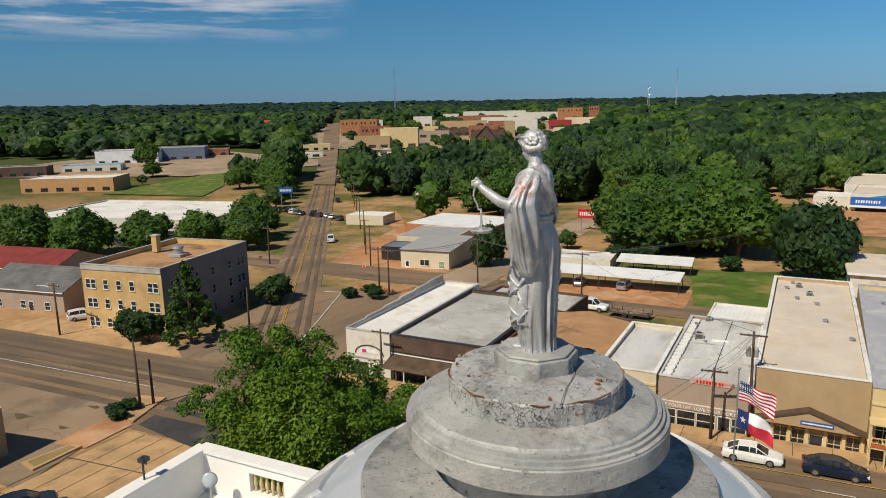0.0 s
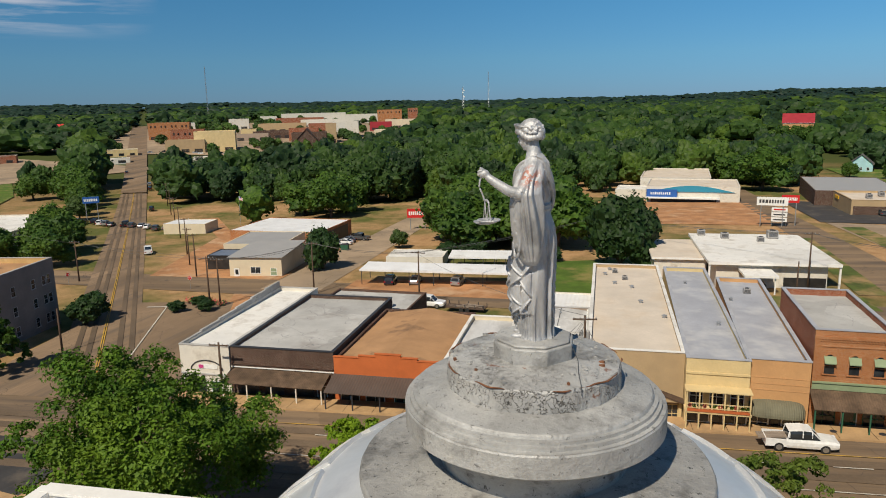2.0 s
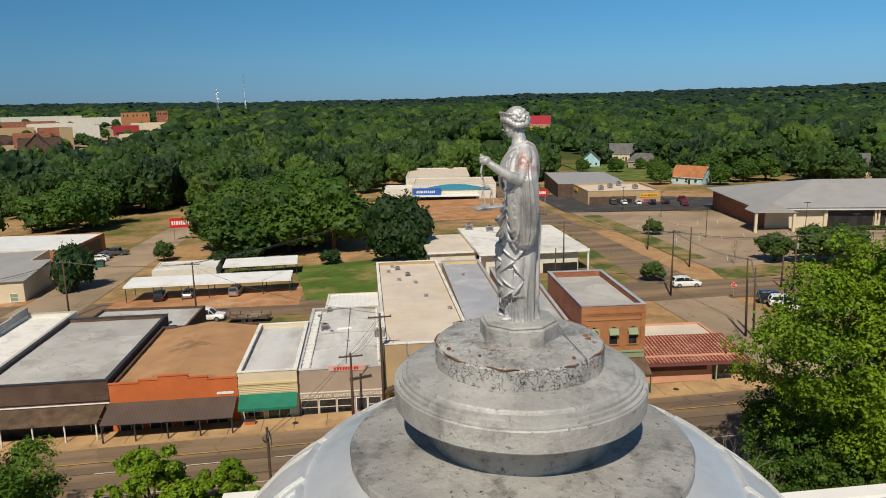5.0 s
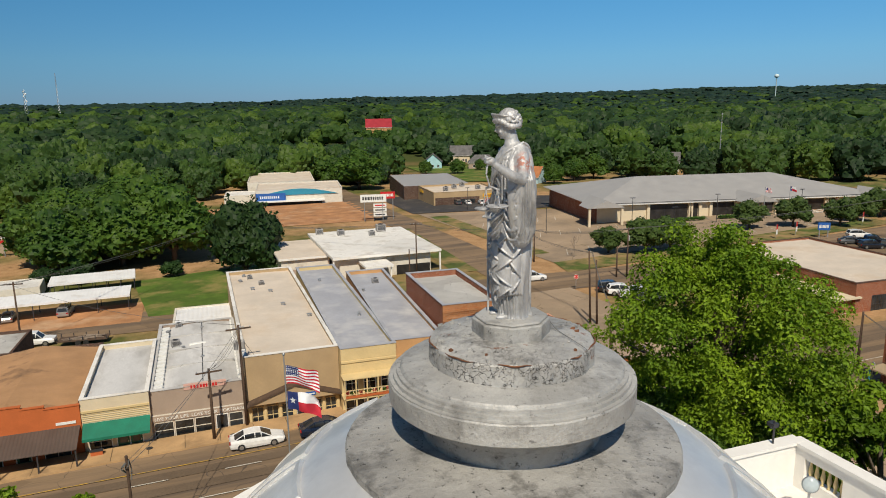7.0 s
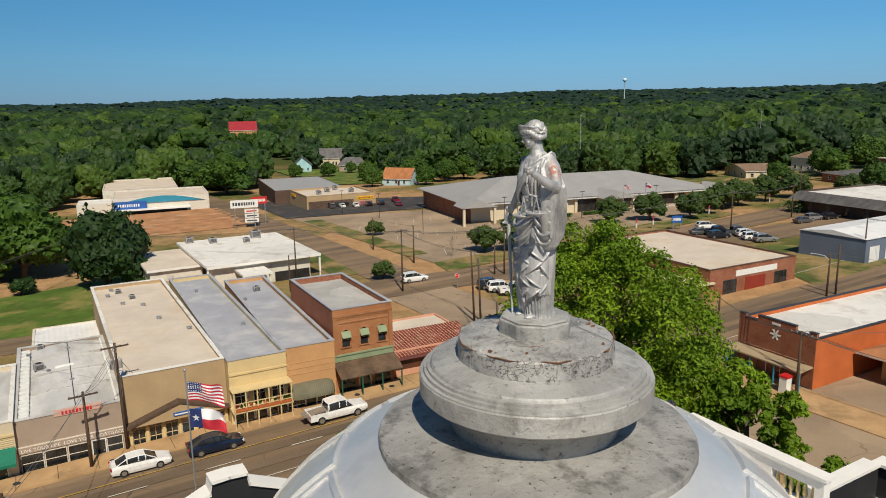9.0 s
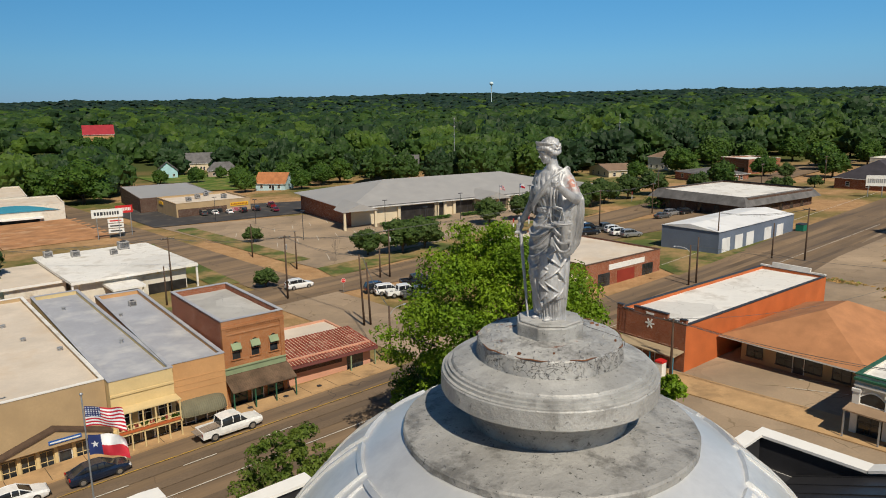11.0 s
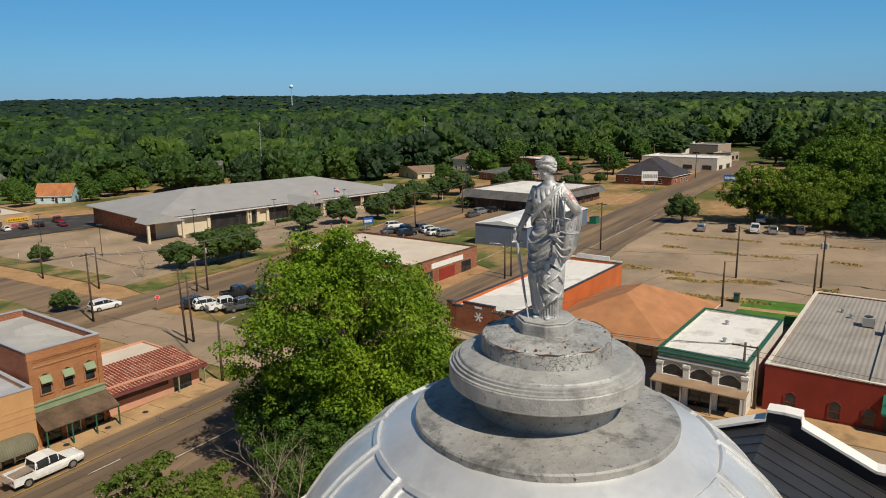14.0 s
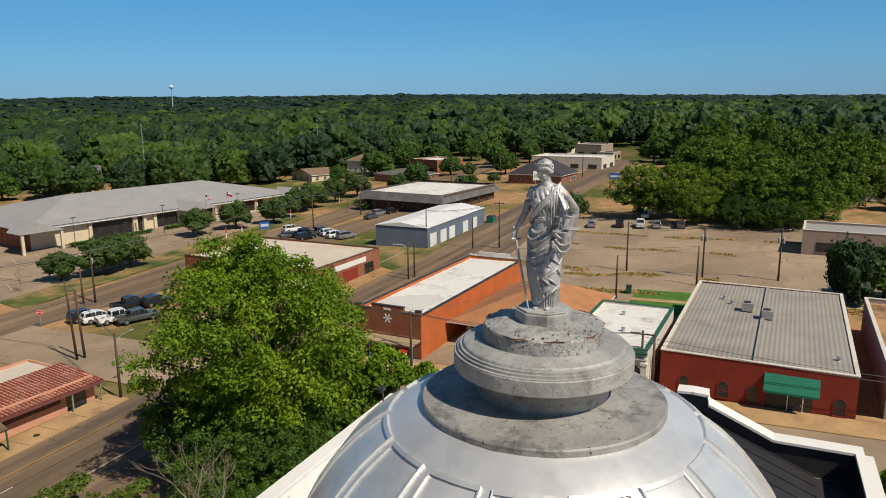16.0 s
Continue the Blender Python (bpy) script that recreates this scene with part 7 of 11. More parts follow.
# side street shops east of the square
def east_row():
    s = block("orange_hall", "long orange brick shop with a white roof and stepped brick front", 74.2, 43.2, 33.0, 9.0, 6.9, -2.6, PAINT_ORANGE, WHITE_ROOF, 0.3, DARK_STEEL)
    xf = face_xf(s, "W")
    m = MB()
    m.box(-4.5, -0.06, 0, 4.5, 0.0, s["h"], BRICK_RED, xf=xf)
    part("brick_front", m, s)
    m = MB()
    for x0, x1, z in ((-4.5, -3.7, 0.55), (-3.7, -2.2, 0.2), (-2.2, 2.2, 0.75), (2.2, 3.7, 0.2), (3.7, 4.5, 0.55)):
        m = MB()
        m.box(x0, -0.06, s["h"], x1, 0.3, s["h"] + z, BRICK_RED, xf=xf)
        st = part("parapet_step", m, s)
        m = MB()
        m.box(x0 - 0.03, -0.1, s["h"] + z, x1 + 0.03, 0.34, s["h"] + z + 0.08, DARK_STEEL, xf=xf)
        part("coping", m, st)
    m = MB()
    xe = face_xf(s, "E")
    m.box(-4.5, -0.0, s["h"], -2.5, 0.3, s["h"] + 0.3, WHITE_ROOF, xf=xe)
    m.box(-2.5, -0.0, s["h"], 2.8, 0.3, s["h"] + 0.8, WHITE_ROOF, xf=xe)
    m.box(2.8, -0.0, s["h"], 4.5, 0.3, s["h"] + 0.3, WHITE_ROOF, xf=xe)
    part("back_parapet", m, s)
    for x in (-3.0, -0.3, 2.4):
        window(s, "W", x, 3.0, 2.3, 0.9, BRICK_RED, GLASS, 2, trim=0.05)
    awning(s, -4.4, 4.4, 2.8, 2.6, 2.0, surface("tan_metal_canopy", (0.36, 0.28, 0.18), 0.7, 0.1), 4, TEAL, "W", 0.15)
    for x in (-3.0, 3.0):
        window(s, "W", x, 0.5, 2.2, 1.8, DARK_STEEL, GLASS, 1)
    door(s, "W", 0, 1.6, 2.2, DARK_STEEL)
    m = MB()
    m.box(-0.5, -0.1, s["h"] + 0.25, 0.5, -0.07, s["h"] + 0.5, WHITE_SIGN, xf=xf)
    part("name_stone", m, s)
    m = MB()
    for k in range(3):
        m.box(-0.6, -0.1, -0.09, 0.6, -0.075, 0.09, WHITE_SIGN, xf=xf @ pose(0, 0, s["h"] - 0.75, 0, 60 * k, 0))
    part("star_emblem", m, s)
    # hip-roofed office
    s = gable("hip_office", "low office with a wide brown shingled hip roof", 73.5, 30.5, 19.5, 14.5, 4.9, 7.9, -3, PLASTER_T, SHINGLE_BROWN, 0.6, 7.6, "office", wall_in=1.2)
    for x in (-4.5, -1.2, 1.8, 4.6):
        window(s, "W", x, 0.9, 1.7, 1.5, DARK_STEEL, GLASS, 1)
    for x in (-6, -3, 0, 3, 6):
        window(s, "S", x, 0.9, 1.7, 1.5, DARK_STEEL, GLASS, 1)
    door(s, "W", 0.3, 1.1, 2.1, DARK_STEEL)
    # white arched shop
    s = block("white_shop", "white-fronted shop with arched windows, green trim and a white roof", 62.4, 17.5, 16.0, 8.3, 7.4, -2.3, PLASTER_W, WHITE_ROOF, 0.12, DARK_GREEN)
    xf = face_xf(s, "W")
    for x in (-3.9, -1.35, 1.35, 3.9):
        m = MB()
        m.box(x - 0.28, -0.22, 0, x + 0.28, 0.0, 4.3, STONE_WHITE, xf=xf)
        m.box(x - 0.36, -0.28, 4.0, x + 0.36, 0.0, 4.25, STONE_WHITE, xf=xf)
        part("pilaster", m, s)
    for x in (-2.6, 0, 2.6):
        window(s, "W", x, 3.0, 2.0, 0.55, STONE_WHITE, GLASS, 0, 0.55, trim=0.12)
        window(s, "W", x, 0.4, 2.0, 1.9, DARK_STEEL, GLASS, 1, trim=0.06)
    band(s, "W", -4.15, 4.15, 4.5, 4.7, 0.2, STONE_WHITE)
    band(s, "W", -4.2, 4.2, 5.05, 5.25, 0.3, DARK_GREEN)
    awning(s, -4.3, 4.3, 2.95, 2.75, 1.7, surface("timber_canopy", (0.32, 0.22, 0.14), 0.8, 0.15), 4, STEEL, "W", 0.12)
    vent(60, 17, 7.2)
    vent(66, 18, 7.2)
    # red brick workshop
    s = block("red_hall", "wide red-painted brick shop with a grey ribbed metal roof", 71.5, 3.6, 30.5, 17.0, 6.9, -2.2, BRICK_PT, METAL_GREY, 0.05, PLASTER_W)
    xf = face_xf(s, "W")
    awning(s, -2.3 + 3.2, 2.3 + 3.2, 3.9, 2.6, 1.1, GREEN_CLOTH, 0, None, "W", 0.05, 0.2)
    for x in (-6.2, -2.6, 0.0, 7.2):
        window(s, "W", x, 0.8, 0.9, 1.3, BRICK_PT, GLASS, 0, 0.3, trim=0.1)
    m = MB()
    m.box(1.1, -0.03, 0.1, 5.0, 0.0, 2.5, DARK, xf=xf)
    part("shopfront", m, s)
    door(s, "W", 3.6, 1.2, 2.2, DARK_STEEL)
    m = MB()
    m.box(-15, -0.2, s["h"] + 0.0, 15, 0.2, s["h"] + 0.12, METAL_GREY)
    part("ridge_cap", m, s)
    ac_unit(72, 3.2, 6.8, 0, 1.1)
    ac_unit(74.5, 5.3, 6.8, 0, 1.1)
    vent(79, 8, 6.8)
    vent(60, -3, 6.8)
    vent(77, 7, 6.8)
    s = block("grey_hall", "grey-walled shop with a tan gravel roof and white coping", 69.5, -15.5, 26, 17, 7.6, -2, surface("grey_block_wall", (0.34, 0.31, 0.28), 0.9, 0.1), BROWN_ROOF, 0.4, PLASTER_W)
    ac_unit(72, -11, 7.2, 0, 1.0)
    for x in (-5, 0, 5):
        window(s, "W", x, 0.8, 2.0, 1.8, DARK_STEEL, GLASS, 1)
    # brick service station
    s = block("brick_depot", "red brick depot with a cream flat roof and white sign band", 88.5, 82.0, 19.5, 28.0, 5.3, -2.5, BRICK_RED, CREAM_ROOF, 0.15, BRICK_DK)
    window(s, "S", -5.4, 0.7, 2.8, 2.4, DARK_STEEL, GLASS, 3)
    window(s, "S", 6.2, 0.7, 2.8, 2.4, DARK_STEEL, GLASS, 3)
    m = MB()
    xf = face_xf(s, "S")
    m.box(-4.2, -0.08, 3.5, 5.2, 0.0, 4.4, WHITE_SIGN, xf=xf)
    part("sign_band", m, s)
    m = MB()
    m.box(-2.0, -0.05, 0.1, 2.6, 0.0, 3.1, BRICK_PT, xf=xf)
    part("garage_door", m, s)
    m = MB()
    m.box(-9.75 - 3.5, 0.5, 0, -9.75, 14, 3.0, BRICK_RED, top=CREAM_ROOF, xf=xf)
    m.box(-9.75 - 4.2, -0.4, 3.0, -9.0, 14, 3.25, PLASTER_B, xf=xf)
    part("porch", m, s)
    for y in (2, 6, 10):
        window(s, "W", y - 8, 0.8, 1.8, 1.6, DARK_STEEL, GLASS, 1)


east_row()


# further east and north-east
HOUSE_SPOTS = []


def outer():
    s = block("metal_garage", "blue-grey metal storage building with roller doors and white ribbed roof", 131.3, 72.2, 31.5, 12.2, 6.1, -0.7, METAL_BLUE, METAL_WHITE, 0.0, None, "garage", roof_drop=0.0)
    m = MB()
    m.add([(-15.9, -6.3, s["h"]), (15.9, -6.3, s["h"]), (15.9, 6.3, s["h"]), (-15.9, 6.3, s["h"]), (-15.9, 0, s["h"] + 0.9), (15.9, 0, s["h"] + 0.9)], [(0, 1, 5, 4), (4, 5, 2, 3), (0, 4, 3), (1, 2, 5)], METAL_WHITE)
    part("gable_roof", m, s)
    xf = face_xf(s, "S")
    for x in (-13, -8, -3.5, 4, 9.5):
        m = MB()
        m.box(x - 1.5, -0.04, 0.1, x + 1.5, 0.0, 3.3, METAL_WHITE, xf=xf)
        part("roller_door", m, s)
    s = block("mansard_office", "low brown office with a wide dark mansard and white flat roof", 176, 94, 30, 27, 6.8, -6, BRICK_DK, WHITE_ROOF, 0.2, None, "office")
    m = MB()
    a, b, h = 16.5, 13.5, s["h"]
    out = [(-a - 1.2, -b - 1.2, h - 1.9), (a + 1.2, -b - 1.2, h - 1.9), (a + 1.2, b + 1.2, h - 1.9), (-a - 1.2, b + 1.2, h - 1.9)]
    inn = [(-a + 0.6, -b + 0.6, h + 0.25), (a - 0.6, -b + 0.6, h + 0.25), (a - 0.6, b - 0.6, h + 0.25), (-a + 0.6, b - 0.6, h + 0.25)]
    m.add(out + inn, [(i, (i + 1) % 4, 4 + (i + 1) % 4, 4 + i) for i in range(4)] + [(3, 2, 1, 0)], SHINGLE_GREY)
    part("mansard", m, s)
    for f in ("W", "S"):
        for k in range(5):
            window(s, f, -10 + 5 * k, 0.5, 1.2, 2.2, DARK_STEEL, GLASS, 0)
    # school
    w, d = 82, 42
    s = gable("school_building", "long low school with a grey metal hip roof", 137.0, 169.0, w, d, 3.9, 8.4, -11.4, BRICK_RED, METAL_ROOF, 1.0, 21, "school", wall_in=0.6)
    xf = face_xf(s, "S")
    m = MB()
    m.box(-40.3, -0.12, 0, 40.3, 0.0, s["h"] - 0.15, PLASTER_B, xf=xf)
    part("stone_front", m, s)
    for x0, x1 in ((-26, -15.3), (-14, -12.4), (-8.5, -2.2), (6.4, 9.2), (15.3, 24.3), (25.0, 27.6), (33.5, 36.5)):
        m = MB()
        m.box(x0, -0.15, 0.25, x1, -0.121, s["h"] - 0.8, DARK, xf=xf)
        part("recessed_glazing", m, s)
        for q in (x0 - 0.45, x1 + 0.45):
            m = MB()
            m.box(q - 0.4, -0.75, 0, q + 0.4, -0.12, s["h"] - 0.2, PLASTER_B, xf=xf)
            part("stone_pier", m, s)
        n = max(1, int((x1 - x0) / 1.8))
        for k in range(1, n):
            m = MB()
            q = x0 + (x1 - x0) * k / n
            m.box(q - 0.05, -0.18, 0.25, q + 0.05, -0.15, s["h"] - 0.8, DARK_STEEL, xf=xf)
            part("mullion", m, s)
    m = MB()
    m.box(-41.2, -1.0, s["h"] - 0.25, 41.2, -0.85, s["h"] + 0.05, DARK_STEEL, xf=xf)
    part("gutter", m, s)
    for x0 in (-40, 2.2, 39):
        m = MB()
        m.add([(x0 - 5, -6, s["h"] - 0.3), (x0 + 5, -6, s["h"] - 0.3), (x0 + 5, 0.5, s["h"] - 0.3), (x0 - 5, 0.5, s["h"] - 0.3), (x0, -6, s["h"] + 1.6), (x0, 6, s["h"] + 1.6)], [(0, 4, 5, 3), (4, 1, 2, 5), (0, 1, 4), (0, 3, 2, 1)], METAL_ROOF, xf)
        part("porch_roof", m, s)
        for sx in (-4.3, 4.3):
            m = MB()
            m.box(x0 + sx - 0.3, -5.7, 0, x0 + sx + 0.3, -5.1, s["h"] - 0.3, PLASTER_B, xf=xf)
            part("porch_pier", m, s)
    # bank with drive-through canopy
    s = block("bank", "white flat-roofed modern bank with wide eaves and dark glazing", 28.0, 137.5, 17.5, 25, 3.0, 0, PLASTER_W, WHITE_ROOF, 0.05, None, "bank")
    m = MB()
    m.box(-10.2, -13.6, s["h"] - 0.45, 10.6, 13.4, s["h"] + 0.02, STONE_WHITE, top=WHITE_ROOF)
    part("eaves_slab", m, s)
    m = MB()
    m.box(2.0, -0.05, 0.2, 8.6, 0.0, 2.9, DARK, xf=face_xf(s, "S"))
    part("glazing", m, s)
    for k in range(6):
        window(s, "E", -10 + 4 * k, 0.3, 2.6, 2.4, DARK_STEEL, GLASS, 1)
    for x in (-10, 10.4):
        m = MB()
        m.box(x - 0.15, -13.4, 0, x + 0.15, -13.1, s["h"] - 0.4, STONE_WHITE)
        part("column", m, s)
    w2 = block("bank_wing", "lower white wing of the bank with a stained flat roof", 14.0, 139.0, 9.0, 16.5, 2.3, 0, PLASTER_W, WHITE_ROOF, 0.05, None, "bank")
    m = MB()
    m.box(-5.0, -8.8, w2["h"] - 0.4, 5.0, 8.6, w2["h"] + 0.02, STONE_WHITE, top=CREAM_ROOF)
    part("eaves_slab", m, w2)
    band(w2, "S", -3, 3.5, 0.2, 2.6, 0.06, PLASTER_G, "panel")
    words(w2, "S", "CBTx", 0.4, 1.2, 1.2, DARK_STEEL, 0.1)
    c = thing("drive_canopy", 25.3, 122.8, G(25.3, 122.8), 0, "small flat white drive-through canopy on slim posts", "canopy")
    m = MB()
    m.box(-2.6, -3.5, 2.95, 2.6, 3.5, 3.3, STONE_WHITE, top=WHITE_ROOF)
    part("roof", m, c)
    for sx in (-2.2, 2.2):
        for sy in (-3, 3):
            m = MB()
            m.box(sx - 0.1, sy - 0.1, 0, sx + 0.1, sy + 0.1, 2.95, STONE_WHITE)
            part("post", m, c)
    for x, y, q in ((24, 146, 1.2), (30, 143, 1.0), (33, 147, 1.6), (20, 149, 1.2)):
        ac_unit(x, y, 3.0, 0, q)
    # blue-fronted store
    s = block("blue_store", "cream store with a teal arch and blue sign", 34.2, 271, 31, 24, 0.2, -7.6, PLASTER_W, CREAM_ROOF, 0.2, PLASTER_W, "store")
    xf = face_xf(s, "S")
    m = MB()
    pts = [(-14 + 28 * i / 16, 4.4 + 2.2 * math.sin(math.pi * i / 16)) for i in range(17)]
    vs = [(x, -0.3, z) for x, z in pts] + [(x, 12, z) for x, z in pts]
    m.add(vs, [(i, 17 + i, 18 + i, i + 1) for i in range(16)], CREAM_ROOF, xf)
    m.add([(x, -0.3, z) for x, z in pts], [tuple(range(16, -1, -1))], TEAL, xf)
    part("arched_gable", m, s)
    m = MB()
    m.box(-15.4, -1.0, 2.6, -5.0, -0.2, 5.2, BLUE_SIGN, xf=xf)
    part("sign_board", m, s)
    bars(s, "S", -14, -7, 3.4, 0.9, WHITE_SIGN, 10, 1.03, 7)
    m = MB()
    m.box(-15.5, -3.0, 2.2, 9, 0.0, 2.6, WHITE_SIGN, xf=xf)
    part("canopy", m, s)
    m = MB()
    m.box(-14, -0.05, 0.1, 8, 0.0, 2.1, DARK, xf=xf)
    part("shopfront", m, s)
    block("store_annex", "low white storage wing beside the store", 13, 276, 11, 14, -2.2, -7, PLASTER_W, WHITE_ROOF, 0.1, None, "store")
    block("storage_hall", "flat-roofed rear hall of the store", 32, 305, 26, 40, 0.4, -7, PLASTER_W, CREAM_ROOF, 0.2, PLASTER_W, "store")
    # corner restaurant and long shed
    s = block("restaurant", "tan stucco restaurant with dark shopfronts and yellow sign boards", 84.0, 231, 24, 22, 0.8, -4.6, PLASTER_T, CREAM_ROOF, 0.4, PLASTER_T, "restaurant")
    xf = face_xf(s, "S")
    m = MB()
    m.box(-11.5, -0.06, 0.1, 4, 0.0, 3.3, BRICK_DK, xf=xf)
    part("dark_front", m, s)
    m = MB()
    m.box(-5, -0.1, 0.3, 2.5, -0.05, 2.5, GLASS, xf=xf)
    part("shopfront", m, s)
    m = MB()
    m.box(5.2, -0.15, 2.9, 11.2, 0.0, 4.0, YEL_SIGN, xf=xf)
    part("sign_board", m, s)
    bars(s, "S", 5.5, 11, 3.2, 0.5, BRICK_PT, 12, 0.17, 9)
    m = MB()
    m.box(5.5, -0.1, 0.3, 10.5, 0.0, 2.3, surface("mural", (0.45, 0.12, 0.16), 0.8, 0.4, 0.8, 3, stain=(0.6, 0.55, 0.5), stain_scale=0.9), xf=xf)
    part("mural", m, s)
    m = MB()
    m.box(-8, -0.2, 3.4, -3.5, 0.0, 4.3, YEL_SIGN, xf=face_xf(s, "W"))
    part("sign_board", m, s)
    for x, y in ((78, 228), (83, 233), (90, 228), (88, 238)):
        ac_unit(x, y, 0.5, 0, 1.3)
    block("long_shed", "long open-sided shed with a pale metal roof", 84, 265, 25, 44, 0.6, -9, BRICK_DK, METAL_ROOF, 0.0, None, "shed", roof_drop=0.0)
    # north side, behind the row
    s = block("cream_shop_corner", "small cream block shop with a blue-grey metal roof", -69.0, 136.5, 11.0, 15, 0.6, 5, PLASTER_B, METAL_BLUE, 0.0, None, "shop", roof_drop=0.0)
    m = MB()
    m.add([(-5.8, -7.9, s["h"]), (5.8, -7.9, s["h"]), (5.8, 7.8, s["h"] + 0.6), (-5.8, 7.8, s["h"] + 0.6)], [(0, 1, 2, 3)], METAL_ROOF)
    part("metal_roof", m, s)
    window(s, "S", 0.0, 1.4, 2.0, 1.2, WHITE_SIGN, GLASS, 1)
    door(s, "S", -4, 1.0, 2.1, WHITE_SIGN)
    window(s, "S", 3.8, 1.0, 1.2, 1.4, WHITE_SIGN, GREEN_TRIM, 0)
    # solid dark walls paint the shade under the open lean-to's roof
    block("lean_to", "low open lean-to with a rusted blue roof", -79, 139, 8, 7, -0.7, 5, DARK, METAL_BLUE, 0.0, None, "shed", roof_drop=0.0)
    block("back_store", "grey-roofed rear store of the cream shop", -77, 152, 14, 16, 0.2, 5, PLASTER_B, METAL_ROOF, 0.0, None, "shop", roof_drop=0.0)
    s = block("car_workshop", "brick workshop with a white metal roof and an open side bay", -80, 174, 25, 21, -0.5, -3, BRICK_OR, METAL_WHITE, 0.0, None, "workshop", roof_drop=0.0)
    # flat dark sheet paints the shade inside the workshop's side bay
    m = MB()
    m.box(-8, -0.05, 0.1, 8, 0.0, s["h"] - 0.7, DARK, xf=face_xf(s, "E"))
    part("bay_shade_panel", m, s)
    block("white_kiosk", "small white kiosk with a grey roof", -120, 190, 13, 9, -2.9, 6, PLASTER_B, METAL_WHITE, 0.0, None, "kiosk", roof_drop=0.0)
    # carports
    for cx, cy, w, d, zt, rz in ((-29.9, 125.2, 28, 5.8, 0.35, 0.4), (-23.2, 141, 14.2, 6.0, -0.3, 3)):
        z0 = G(cx, cy)
        c = thing("carport", cx, cy, z0, rz, "long open carport with a white metal roof on thin posts", "carport", "carports")
        m = MB()
        h = zt - z0
        m.add([(-w / 2, -d / 2, h), (w / 2, -d / 2, h), (w / 2, d / 2, h + 0.25), (-w / 2, d / 2, h + 0.25), (-w / 2, -d / 2, h - 0.3), (w / 2, -d / 2, h - 0.3), (w / 2, d / 2, h - 0.05), (-w / 2, d / 2, h - 0.05)], [(0, 1, 2, 3), (4, 7, 6, 5), (0, 4, 5, 1), (1, 5, 6, 2), (2, 6, 7, 3), (3, 7, 4, 0)], METAL_WHITE)
        part("roof", m, c)
        for k in range(7):
            for sy in (-1, 1):
                m = MB()
                x = -w / 2 + 0.3 + (w - 0.6) * k / 6
                m.box(x - 0.06, sy * (d / 2 - 0.3) - 0.06, 0, x + 0.06, sy * (d / 2 - 0.3) + 0.06, h - 0.05, DARK_STEEL)
                part("post", m, c)
    block("trailer_house", "small white prefab house behind the carport", -38, 143.5, 12, 8, -0.9, 3, PLASTER_W, WHITE_ROOF, 0.0, None, "house", roof_drop=0.0)
    m = MB()
    block("green_cabin", "small pale green cabin with a grey metal roof", -33, 185, 16, 9, -2.3, 60, surface("pale_green_wall", (0.38, 0.5, 0.38), 0.8, 0.08), METAL_ROOF, 0.0, None, "cabin", roof_drop=0.0)
    # houses
    H = [("blue_cottage", "small pale blue cottage with a grey roof", 128, 384, 13, 10, -2.4, 2.0, 70, surface("pale_blue_boards", (0.36, 0.58, 0.62), 0.7, 0.08), SHINGLE_GREY, 0),
         ("brown_house", "house with a brown shingled gable roof", 158, 412, 18, 12, -1.5, 4.0, -22, PLASTER_B, SHINGLE_GREY, 0),
         ("ridge_house", "large house with grey gabled roof", 150, 364, 15, 10, -2.2, 1.6, -22, PLASTER_G, SHINGLE_GREY, 4),
         ("rust_roof_house", "blue cottage with a rust-orange roof and white porch", 133, 274, 13, 9, -1.0, 3.0, -52, surface("light_blue_boards", (0.45, 0.62, 0.66), 0.7, 0.08), SHINGLE_RED, 0),
         ("hill_house", "house with a hipped grey-brown roof among trees", 197, 404, 12, 10, -2, 1.5, -27, PLASTER_B, SHINGLE_GREY, 5),
         ("tan_ranch", "tan ranch house with brown roof", 234, 175, 12, 18, 3.6, 5.6, -28, PLASTER_B, SHINGLE_TAN, 0),
         ("white_ranch", "white two-storey house with a brown hip roof", 268, 170, 15, 10, 7.0, 9.2, -8, PLASTER_W, SHINGLE_TAN, 4),
         ("dark_hip_house", "brick house with a dark hip roof", 236, 133, 16, 20, 4.6, 6.4, -20, BRICK_RED, SHINGLE_GREY, 7),
         ("brick_clinic", "brick clinic with a dark shingled hip roof", 236, 77.0, 17, 20, 6.6, 12.0, -6, BRICK_RED, surface("dark_shingles", (0.055, 0.05, 0.06), 0.85, 0.2), 6),
         ("lone_house", "grey gabled house behind the school", 206, 278, 14, 10, 1.5, 6.0, -39, PLASTER_W, SHINGLE_GREY, 0),
         ("left_house", "grey-roofed bungalow behind the yellow block", -118, 80, 18, 13, 1.2, 3.8, 8, PLASTER_G, SHINGLE_GREY, 0),
         ("red_roof_house", "low building with a rusty red metal roof", -140, 92, 22, 14, 0.6, 3.2, 8, PLASTER_G, surface("red_metal_roof", (0.20, 0.035, 0.03), 0.6, 0.15), 0),
         ("red_barn", "large red-roofed hall on the wooded hillside", 136, 532, 19, 20, 13.0, 19.0, -14, PLASTER_O, RED_ROOF, 0),
         ("far_roof_house", "orange-roofed house among the trees", 42, 700, 24, 12, 6, 11, 10, PLASTER_B, SHINGLE_RED, 0),
         ("red_cap_house", "white house with a bright red roof beside the avenue", -516, 606, 14, 14, 11, 19, 30, PLASTER_W, RED_SIGN, 0)]
    HOUSE_SPOTS.extend((q[2], q[3], max(q[4], q[5])) for q in H if q[0] != "red_cap_house")
